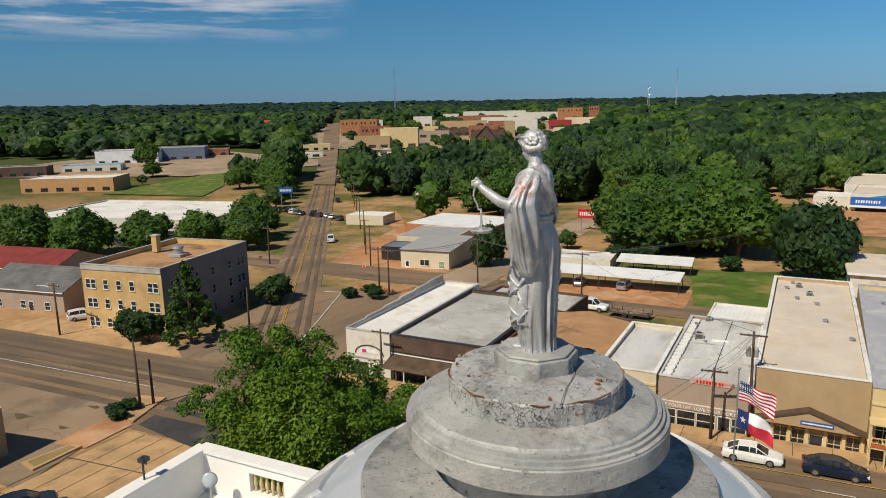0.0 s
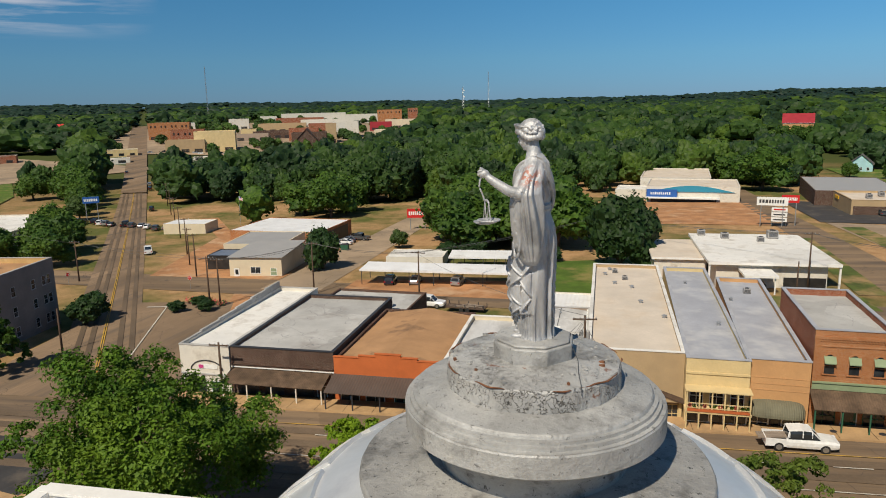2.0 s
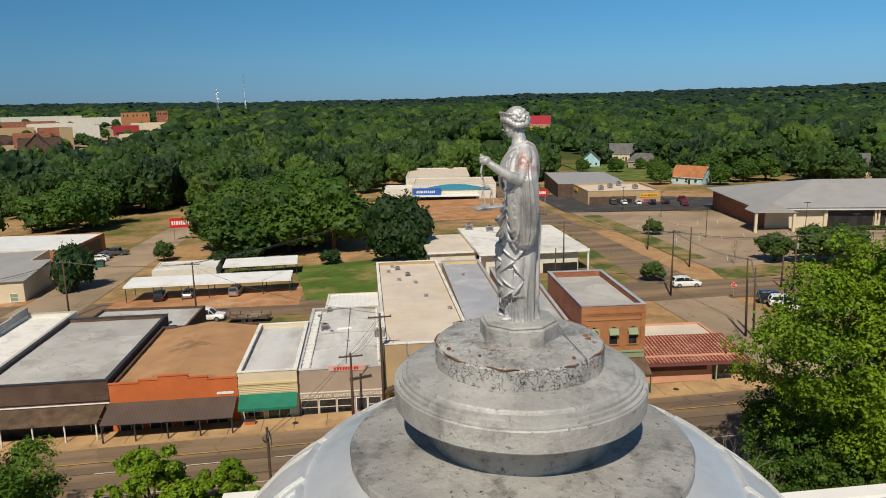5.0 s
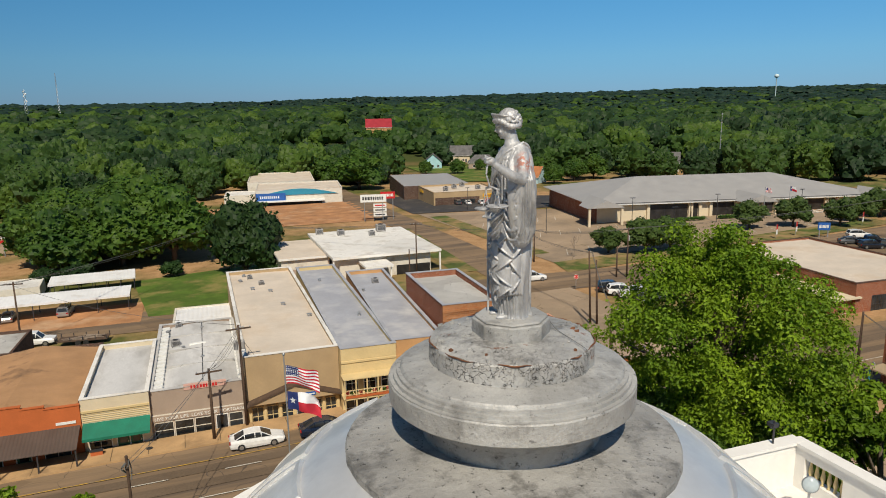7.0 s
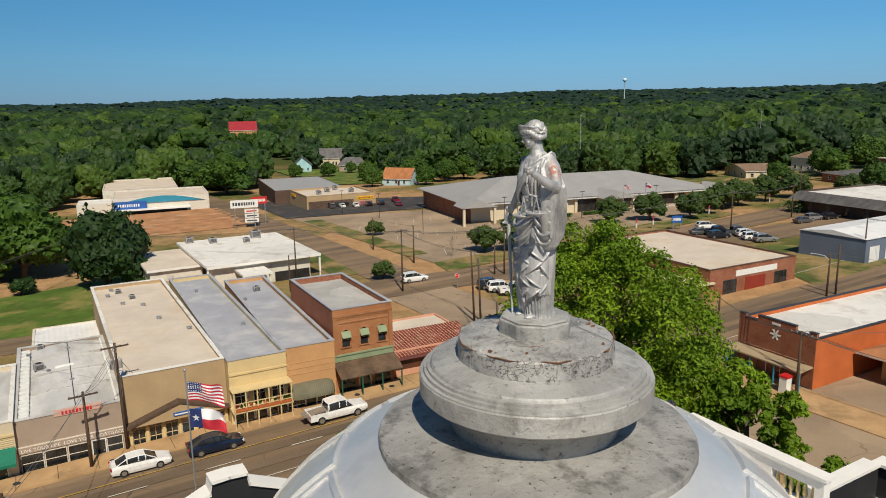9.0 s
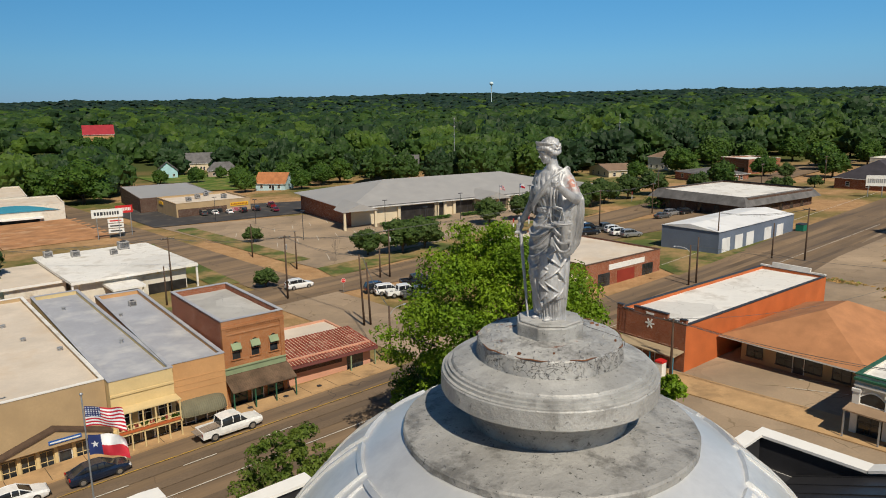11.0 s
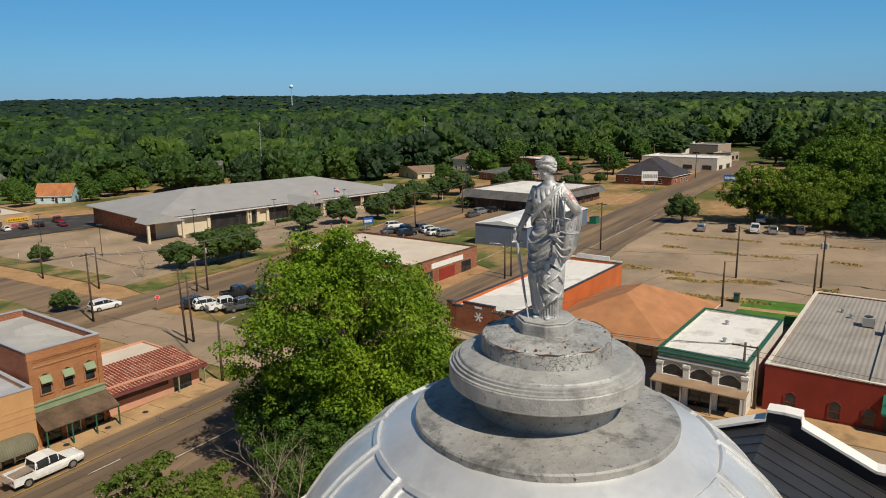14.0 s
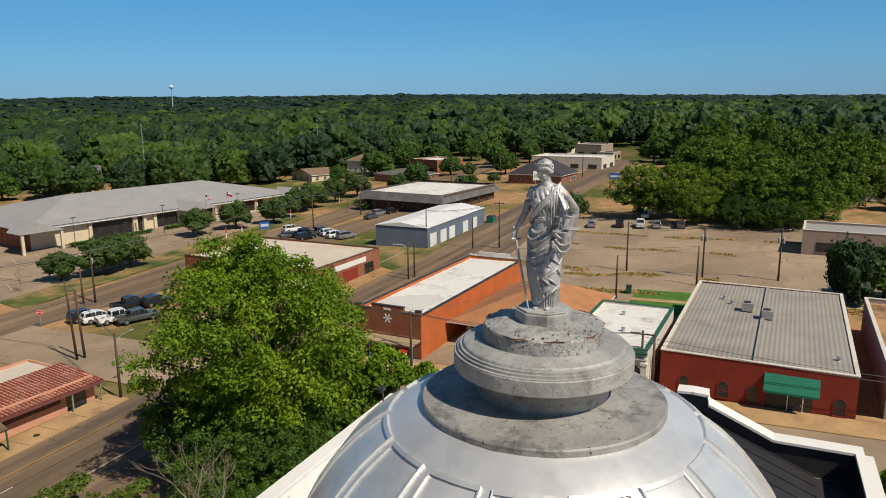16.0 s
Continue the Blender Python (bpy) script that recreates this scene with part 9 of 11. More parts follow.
    # behind the row
    for x, y, k, s in ((-57, 137, 4, 0.85), (4, 142, 4, 1.5), (-47.5, 163, 5, 0.75), (-31, 163, 2, 1.25), (-20, 165, 2, 1.45), (-9.5, 164, 2, 1.35), (-37, 174, 2, 1.1), (-26, 175, 2, 1.35), (-14, 178, 2, 1.4), (-30, 188, 2, 1.3), (-14, 192, 2, 1.3), (-22, 198, 2, 1.3), (-33, 150, 7, 1.6), (-27, 150, 7, 1.8), (-10, 147, 7, 1.5), (46, 113, 5, 0.6), (15, 158, 7, 1.2), (22, 160, 7, 1.0), (66, 158, 5, 0.75), (64, 298, 2, 1.55), (126, 340, 3, 0.75), (137, 318, 3, 0.8), (150, 300, 3, 0.9), (139, 262, 3, 0.85), (152, 268, 3, 1.0), (163, 270, 2, 1.0), (112, 350, 3, 0.7), (143, 350, 3, 0.6), (172, 330, 2, 1.0), (165, 352, 2, 1.0),
                       (10, 118, 3, 0.3), (74, 121.8, 5, 1.15), (80, 117.5, 5, 1.2), (86, 117.5, 5, 1.2), (117, 129, 5, 1.25), (127, 126, 5, 1.3), (136, 121, 5, 1.25), (145, 124, 5, 1.2), (155, 126, 5, 1.35), (163, 127, 5, 1.3), (175, 127, 5, 1.25), (187, 126, 5, 1.3),
                       (215, 118, 3, 0.8), (252, 121, 3, 0.9), (285, 112, 2, 0.9), (300, 120, 2, 1.0), (312, 106, 3, 0.9), (332, 112, 2, 0.9), (303, 97, 3, 0.6), (246, 150, 2, 0.9), (226, 158, 3, 0.8), (255, 159, 3, 0.9), (284, 158, 2, 1.0), (292, 144, 3, 0.9), (322, 140, 2, 1.0), (350, 126, 2, 1.0), (392, 92, 2, 1.0), (322, 50, 2, 0.9), (345, 44, 2, 1.0), (370, 54, 2, 1.0), (400, 58, 2, 1.1), (216, 97, 5, 0.7), (227, 93, 5, 0.7),
                       # dark row near x 151 added to paint the shade under the grove
                       (156, 46, 5, 1.1), (161, 31, 13, 0.98), (164, 22, 13, 0.95), (154, 17.5, 13, 0.6), (151, 9, 10, 0.7), (151, 3, 10, 0.75), (152, -2, 10, 0.7), (157, 6.5, 14, 0.95), (163, 10, 13, 0.95), (170, 3, 14, 1.0), (158, -4, 14, 0.95), (176, 14, 14, 1.05), (172, -9, 14, 1.05), (186, 21, 14, 1.05), (188, 5, 14, 1.15), (190, -14, 14, 1.1), (200, 18, 13, 1.15), (206, -2, 14, 1.2), (218, 14, 14, 1.15), (224, -8, 14, 1.25), (234, 24, 13, 1.1), (240, 6, 14, 1.2), (252, 20, 14, 1.15), (208, -22, 14, 1.2), (97, -7.5, 4, 0.8), (100, -12, 3, 0.7), (205, 96, 5, 0.9), (245, 110, 5, 1.0), (260, 100, 3, 1.1),
                       (58, 330, 2, 1.25), (66, 325, 2, 1.2), (49, 336, 2, 1.1), (130, 300, 3, 0.9), (160, 280, 3, 0.8), (120, 275, 3, 0.8), (200, 118, 5, 1.1),
                       (-123, 136, 2, 0.85), (-132, 146, 2, 0.9), (-137, 134, 2, 0.9), (-147, 126, 2, 0.95), (-158, 116, 2, 1.0), (-172, 112, 2, 1.05), (-186, 118, 2, 1.0), (-150, 170, 3, 1.0), (-150, 108, 2, 0.9), (-136, 158, 3, 0.9), (-165, 140, 2, 0.8),
                       (-228, 272, 2, 1.3), (-216, 262, 2, 1.2), (-238, 285, 2, 1.3), (-205, 250, 2, 1.0), (-245, 268, 2, 1.1), (-198, 240, 3, 1.0), (-186, 226, 3, 0.9), (-178, 214, 5, 1.4), (-380, 330, 2, 1.2), (-330, 290, 3, 0.9), (-306, 262, 5, 0.9)):
        put(k, x, y, s * rr.uniform(0.92, 1.1), rr.uniform(0.9, 1.1))
    # scattered trees among the far town's buildings
    for i in range(420):
        x, y = rr.uniform(-590, -120), rr.uniform(300, 960)
        d = (x + 58.5) * 0.826 + (y - 70) * 0.563
        if abs(d) < 14 or (x < -262 and y < 440 and d < 0) or not open_ground(x, y):
            continue
        if any(math.hypot(x - p[0], y - p[1]) < 0.55 * max(p[2], p[3]) + 5 for p in TOWN_SPOTS):
            continue
        put(rr.choice((11, 12)), x, y, rr.uniform(0.6, 1.05), rr.uniform(0.8, 1.1))
    # wood behind the back street, tree by tree
    for i in range(95):
        x, y = rr.uniform(-150, 10), rr.uniform(178, 262)
        if open_ground(x, y) or (x < -95 and y < 200):
            continue
        put(rr.choice((2, 11, 12)), x, y, rr.uniform(0.85, 1.25), rr.uniform(0.85, 1.15), "leafy green tree in the wood behind the back street")
    for t in T:
        for c in list(t.children):
            bpy.data.objects.remove(c)
        bpy.data.objects.remove(t)


def open_ground(x, y):
    """True where streets, yards, lots and buildings keep the trees away."""
    d = abs((x + 58.5) * 0.826 + (y - 70) * 0.563)
    if d < 15 and y > 60:
        return True
    # clear ground before the cottages
    az, far = math.degrees(math.atan2(y - 2, x + 6)), math.hypot(x + 6, y - 2)
    if (63.8 < az < 72.0 and far < 405) or (71.0 < az < 74.0 and 270 < far < 405) or (58.5 < az <= 63.8 and far < 296):
        return True
    for hx, hy, w in HOUSE_SPOTS:
        q = math.hypot(hx, hy)
        dx, dy = x - hx, y - hy
        along, side = -(dx * hx + dy * hy) / q, abs(dx * hy - dy * hx) / q
        reach = 48 if hy > 270 and hx > 100 else 14
        if -0.5 * w - 4 < along < reach and side < 0.5 * w + 3:
            return True
    for x0, y0, x1, y1 in ((160, 34, 420, 62), (145, -26, 246, 36), (-420, 60, -110, 262), (-520, 160, -280, 330), (-130, -60, 60, 128), (52, -40, 165, 110), (-66, 118, -44, 260), (-120, 118, -60, 200), (-48, 112, 46, 165), (-25, 165, 62, 300), (42, 98, 66, 330), (56, 100, 215, 200), (58, 195, 125, 300), (105, 195, 170, 300), (165, 50, 345, 150), (165, 60, 420, 100),
                           (-232, 135, -140, 200), (-330, 205, -205, 300), (-450, 240, -290, 420), (-430, 380, -360, 450), (-430, 480, -150, 700), (-460, 690, -170, 900), (-560, 900, -260, 1110), (-330, 395, -245, 500), (195, 130, 290, 185), (125, -45, 145, 10), (20, 290, 50, 330), (205, 250, 225, 270), (139, 395, 205, 415)):
        if x0 < x < x1 and y0 < y < y1:
            return True
    return False


def lumpy_crown(seed, subdivisions, lobes, cards, size):
    """Unit crown: a closed mass of rounded lobes with leaf sprays standing off it. Returns points, triangles and outward normals."""
    r = np.random.RandomState(seed)
    bm = bmesh.new()
    bmesh.ops.create_icosphere(bm, subdivisions=subdivisions, radius=1.0)
    D = np.array([v.co[:] for v in bm.verts])
    T = np.array([[v.index for v in f.verts] for f in bm.faces])
    bm.free()
    D /= np.linalg.norm(D, axis=1)[:, None]
    rad = np.full(len(D), 0.44)
    for k in range(lobes):
        f = (k + 0.5) / lobes
        z = 1.0 - 1.55 * f + r.uniform(-0.12, 0.12)
        t = 2.399 * k + r.uniform(-0.35, 0.35)
        h = math.sqrt(max(0.0, 1 - min(1, z * z)))
        c = np.array([h * math.cos(t), h * math.sin(t), z]) * r.uniform(0.42, 0.82)
        q = r.uniform(0.22, 0.44)
        along = D @ c
        disc = along ** 2 - (c @ c - q * q)
        hit = np.where(disc > 0, along + np.sqrt(np.maximum(disc, 0)), 0)
        rad = np.maximum(rad, np.where(along > 0, hit, 0))
    rad *= 1 + r.normal(scale=0.075, size=len(D)).clip(-0.2, 0.2)
    V = D * rad[:, None] * np.array([0.5, 0.5, 0.48])
    V[:, 2] = np.where(V[:, 2] < 0, V[:, 2] * 1.05, V[:, 2]) + 0.52
    fn = np.cross(V[T[:, 1]] - V[T[:, 0]], V[T[:, 2]] - V[T[:, 0]])
    vn = np.zeros_like(V)
    for j in range(3):
        np.add.at(vn, T[:, j], fn)
    vn /= np.maximum(np.linalg.norm(vn, axis=1), 1e-9)[:, None]
    T = T[V[T].mean(1)[:, 2] > 0.16]
    N = vn * 0.9 + D * 0.2 + r.normal(scale=0.40, size=V.shape)
    if cards:
        pick = r.choice(np.where(V[:, 2] > 0.14)[0], cards)
        P = V[pick] + r.normal(scale=0.022, size=(cards, 3)) + vn[pick] * r.uniform(-0.01, 0.035, (cards, 1))
        nr = vn[pick] + r.normal(scale=0.5, size=(cards, 3)) + np.array([0, 0, 0.25])
        nr /= np.linalg.norm(nr, axis=1)[:, None]
        t1 = np.cross(nr, r.normal(size=(cards, 3)))
        t1 /= np.linalg.norm(t1, axis=1)[:, None]
        t2 = np.cross(nr, t1)
        w = size * r.uniform(0.6, 1.4, (cards, 1))
        C = np.concatenate([P + t1 * w, P + t2 * w * 0.7 + nr * w * 0.2, P - t1 * w, P - t2 * w * 0.7], 1).reshape(-1, 3)
        i = np.arange(cards)[:, None] * 4 + len(V)
        T = np.vstack([T, np.concatenate([i + np.array([[0, 1, 2]]), i + np.array([[0, 2, 3]])], 1).reshape(-1, 3)])
        N = np.vstack([N, np.repeat(vn[pick] * 0.7 + D[pick] * 0.3 + r.normal(scale=0.35, size=(cards, 3)), 4, axis=0)])
        V = np.vstack([V, C])
    used = np.unique(T)
    back = np.zeros(len(V), dtype=np.int64)
    back[used] = np.arange(len(used))
    return V[used], back[T], N[used]


def woods():
    """The far woods: thousands of crowns joined into bands, coarser with distance."""
    r = random.Random(8)
    kinds = {}
    for lod, (sub, lobes, cards, size) in enumerate(((4, 34, 700, 0.028), (4, 30, 110, 0.030), (3, 24, 80, 0.034), (3, 16, 0, 0.0), (2, 9, 0, 0.0))):
        for k in range(6):
            kinds[lod, k] = lumpy_crown(100 + 10 * lod + k, sub, lobes, cards, size)
    bands = [([], [], [], []) for _ in range(5)]
    count = [0] * 5
    rad = 150.0
    while rad < 3150:
        s = 9.5 + 0.0115 * rad + 0.006 * max(0, rad - 1300)
        steps = int(rad * radians(163) / s)
        for i in range(steps):
            a = radians(-12) + radians(163) * (i + r.uniform(0.05, 0.95)) / steps
            q = rad + r.uniform(-0.5, 0.5) * s
            x, y = q * math.cos(a), q * math.sin(a)
            if open_ground(x, y):
                continue
            if noise.noise((x * 0.006, y * 0.006, 9.0)) > 0.40 or (q < 700 and r.random() < 0.06):
                continue
            if 178 < y < 262 and -150 < x < 10:
                continue
            b = 0 if q < 310 else 1 if q < 480 else 2 if q < 700 else 3 if q < 1300 else 4
            V, F, N = kinds[b, r.randrange(6)]
            far = smooth(900, 1900, q)
            f = 1.0 + (1 - 0.6 * far) * r.choice((0.42, 0.2, 0.05, 0.0, -0.08, -0.18, -0.30))
            w = s * r.uniform(0.95, 1.25) * f
            h = (5.0 + r.uniform(8.5, 12.0) * f) * (1 + 0.15 * far) + 2.5 * noise.noise((x * 0.01, y * 0.01, 2.0))
            t = r.uniform(0, 6.28)
            c, sn = math.cos(t), math.sin(t)
            P = np.empty_like(V)
            P[:, 0] = (V[:, 0] * c - V[:, 1] * sn) * w + x
            P[:, 1] = (V[:, 0] * sn + V[:, 1] * c) * w + y
            P[:, 2] = V[:, 2] * h + G(x, y) - 1.2
            mood = r.random() + 0.55 * noise.noise((x * 0.012, y * 0.012, 5.0))
            # share of crowns with haze in their colour, growing with distance
            hazed = smooth(1300, 2300, q + 500 * noise.noise((x * 0.002, y * 0.002, 7.0)))
            bands[b][0].append(P)
            bands[b][1].append(F + count[b])
            bands[b][2].append(np.full(len(F), 3 if r.random() < 0.97 * hazed else 1 if mood > 0.82 else 2 if mood < 0.42 else 0, dtype=np.int32))
            Q = np.empty_like(N)
            Q[:, 0], Q[:, 1], Q[:, 2] = (N[:, 0] * c - N[:, 1] * sn) / w, (N[:, 0] * sn + N[:, 1] * c) / w, N[:, 2] / h
            bands[b][3].append(Q / np.maximum(np.linalg.norm(Q, axis=1), 1e-9)[:, None])
            count[b] += len(V)
        rad += s * 0.86
    for b, (vs, fs, ms, ns) in enumerate(bands):
        V, F = np.vstack(vs), np.vstack(fs)
        me = bpy.data.meshes.new("woods")
        me.vertices.add(len(V))
        me.vertices.foreach_set("co", V.ravel().astype(np.float32))
        me.loops.add(F.size)
        me.loops.foreach_set("vertex_index", F.ravel().astype(np.int32))
        me.polygons.add(len(F))
        me.polygons.foreach_set("loop_start", np.arange(0, F.size, 3, dtype=np.int32))
        for mt in (LEAF_FAR, LEAF_FAR_L, LEAF_FAR_D, LEAF_HAZED):
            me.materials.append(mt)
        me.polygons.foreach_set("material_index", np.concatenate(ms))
        me.update(calc_edges=True)
        if b == 4:
            # the farthest crowns shade as rounded masses
            me.polygons.foreach_set("use_smooth", np.ones(len(F), dtype=bool))
            me.normals_split_custom_set_from_vertices(np.vstack(ns))
        else:
            me.polygons.foreach_set("use_smooth", np.zeros(len(F), dtype=bool))
        tagged(new("woods", me), "dense green broadleaf woods covering the hills", "woods", kind="stuff")


plant_trees()
woods()

# ---- vehicles ----
def loft_x(m, stations, mat, seg=12):
    """Body panel lofted along X: stations (x, half width, z low, z high, shoulder)."""
    vs, fs = [], []
    k = 8
    for x, w, z0, z1, sh in stations:
        t = w - sh
        vs += [(x, -w * 0.94, z0), (x, -w, z0 + (z1 - z0) * 0.3), (x, -w, z0 + (z1 - z0) * 0.7), (x, -t, z1), (x, t, z1), (x, w, z0 + (z1 - z0) * 0.7), (x, w, z0 + (z1 - z0) * 0.3), (x, w * 0.94, z0)]
    for i in range(len(stations) - 1):
        for j in range(k):
            q = (j + 1) % k
            fs.append((i * k + j, i * k + k + j, i * k + k + q, i * k + q))
    fs += [tuple(range(k)), tuple((len(stations) - 1) * k + j for j in range(k - 1, -1, -1))]
    m.add(vs, fs, mat)
    return m


def vehicle(kind, paint, name, label, x=0, y=0, rz=0, z=None):
    """Car with body, glasshouse, roof, lamps and four wheels; its nose points to local +X."""
    t = thing(name, x, y, (G(x, y) + 0.03) if z is None else z, rz, label, {"pickup": "pickup truck", "suv": "car", "sedan": "car"}[kind], "parked vehicles")
    if kind == "sedan":
        L, body = 2.42, [(-2.42, 0.72, 0.42, 0.78, 0.08), (-2.3, 0.84, 0.26, 0.96, 0.1), (-1.5, 0.9, 0.22, 1.0, 0.1), (0, 0.91, 0.2, 0.98, 0.08), (1.0, 0.9, 0.22, 0.95, 0.1), (1.9, 0.87, 0.22, 0.82, 0.14), (2.3, 0.78, 0.25, 0.7, 0.14), (2.43, 0.6, 0.38, 0.6, 0.1)]
        cab = [(-1.95, 0.70, 0.94, 0.98, 0.08), (-1.1, 0.76, 0.94, 1.38, 0.2), (-0.2, 0.77, 0.94, 1.45, 0.2), (0.35, 0.77, 0.92, 1.40, 0.2), (1.25, 0.72, 0.90, 0.95, 0.1)]
        roof = [(-1.12, 0.58, 1.375, 1.40, 0.06), (-0.2, 0.6, 1.44, 1.475, 0.08), (0.36, 0.58, 1.385, 1.42, 0.06)]
        ax, wr = (-1.42, 1.42), 0.33
    elif kind == "suv":
        L, body = 2.38, [(-2.38, 0.78, 0.42, 1.0, 0.06), (-2.25, 0.88, 0.3, 1.08, 0.06), (-1, 0.93, 0.26, 1.1, 0.06), (0.8, 0.93, 0.26, 1.08, 0.08), (1.8, 0.9, 0.28, 1.0, 0.14), (2.25, 0.84, 0.3, 0.88, 0.16), (2.38, 0.66, 0.4, 0.74, 0.1)]
        cab = [(-2.28, 0.78, 1.05, 1.1, 0.05), (-2.0, 0.8, 1.05, 1.62, 0.16), (-0.6, 0.82, 1.05, 1.72, 0.16), (0.3, 0.81, 1.05, 1.66, 0.18), (1.15, 0.76, 1.03, 1.08, 0.08)]
        roof = [(-2.1, 0.64, 1.60, 1.64, 0.06), (-0.6, 0.68, 1.71, 1.76, 0.08), (0.34, 0.64, 1.65, 1.69, 0.06)]
        ax, wr = (-1.4, 1.42), 0.37
    else:
        L, body = 2.95, [(0.0, 0.95, 0.38, 1.12, 0.06), (0.9, 0.95, 0.38, 1.14, 0.08), (1.9, 0.94, 0.4, 1.12, 0.12), (2.6, 0.9, 0.42, 1.06, 0.14), (2.95, 0.84, 0.5, 0.98, 0.1)]
        cab = [(-1.18, 0.84, 1.05, 1.1, 0.04), (-1.05, 0.86, 1.05, 1.82, 0.14), (0.0, 0.87, 1.05, 1.92, 0.16), (0.75, 0.86, 1.08, 1.86, 0.18), (1.5, 0.82, 1.1, 1.16, 0.08)]
        roof = [(-1.12, 0.75, 1.80, 1.85, 0.05), (0.0, 0.76, 1.90, 1.96, 0.07), (0.80, 0.72, 1.84, 1.89, 0.06)]
        ax, wr = (-1.85, 1.85), 0.40
    m = MB()
    loft_x(m, body, paint)
    if kind == "pickup":
        loft_x(m, [(-1.25, 0.95, 0.38, 1.1, 0.05), (0.02, 0.95, 0.38, 1.12, 0.06)], paint)
        m.box(-2.9, -0.95, 0.45, -1.25, -0.85, 1.12, paint)
        m.box(-2.9, 0.85, 0.45, -1.25, 0.95, 1.12, paint)
        m.box(-2.95, -0.95, 0.45, -2.87, 0.95, 1.12, paint)
        m.box(-2.9, -0.88, 0.45, -1.25, 0.88, 0.62, DARK_STEEL)
    part("body", m, t, smooth_shade=False)
    m = MB()
    loft_x(m, cab, GLASS)
    part("glasshouse", m, t)
    m = MB()
    loft_x(m, roof, paint)
    part("roof", m, t)
    m = MB()
    def edge(st, sy):
        """Side outline of a cab station, from the sill to the roof."""
        x_, w, z0, z1, sh = st
        return [(x_, sy * w, z0 + (z1 - z0) * 0.3), (x_, sy * w, z0 + (z1 - z0) * 0.7), (x_, sy * (w - sh), z1)]
    for sy in (-1, 1):
        for st in cab[1:4]:
            m.tube(edge(st, sy), 0.05, paint, 6)
        m.tube([edge(st, sy)[2] for st in cab[1:4]], 0.05, paint, 6)
        m.tube([edge(cab[3], sy)[2], edge(cab[4], sy)[1]], 0.045, paint, 6)
        m.tube([edge(cab[1], sy)[2], edge(cab[0], sy)[1]], 0.05, paint, 6)
    part("cab_frame", m, t)
    for axx in ax:
        for sy in (-1, 1):
            m = MB()
            m.lathe([(wr * 0.62, -0.11), (wr * 0.96, -0.11), (wr, -0.07), (wr, 0.07), (wr * 0.96, 0.11), (wr * 0.62, 0.11)], RUBBER, 18)
            ty = part("wheel", m, t, smooth_shade=False)
            ty.matrix_local = pose(axx, sy * (body[2][1] - 0.09), wr, 90, 0, 0)
            m = MB()
            m.lathe([(wr * 0.62, -0.125), (wr * 0.4, -0.13), (wr * 0.1, -0.115), (wr * 0.1, 0.115), (wr * 0.4, 0.13), (wr * 0.62, 0.125)], CHROME, 10)
            part("rim", m, ty)
    nose = body[-1][0]
    for sy in (-1, 1):
        m = MB()
        m.box(nose - 0.22, sy * 0.62 - 0.16, body[-1][3] - 0.12, nose - 0.02, sy * 0.62 + 0.16, body[-1][3] + 0.06, LAMP_CLEAR)
        part("headlight", m, t)
        m = MB()
        tail = -L - 0.005
        m.box(tail, sy * 0.7 - 0.14, 0.72, tail + 0.1, sy * 0.7 + 0.14, 0.92, LAMP_RED)
        part("tail_light", m, t)
    m = MB()
    m.box(nose - 0.05, -0.75, 0.38, nose + 0.05, 0.75, 0.55, DARK_STEEL)
    part("bumper", m, t)
    return t


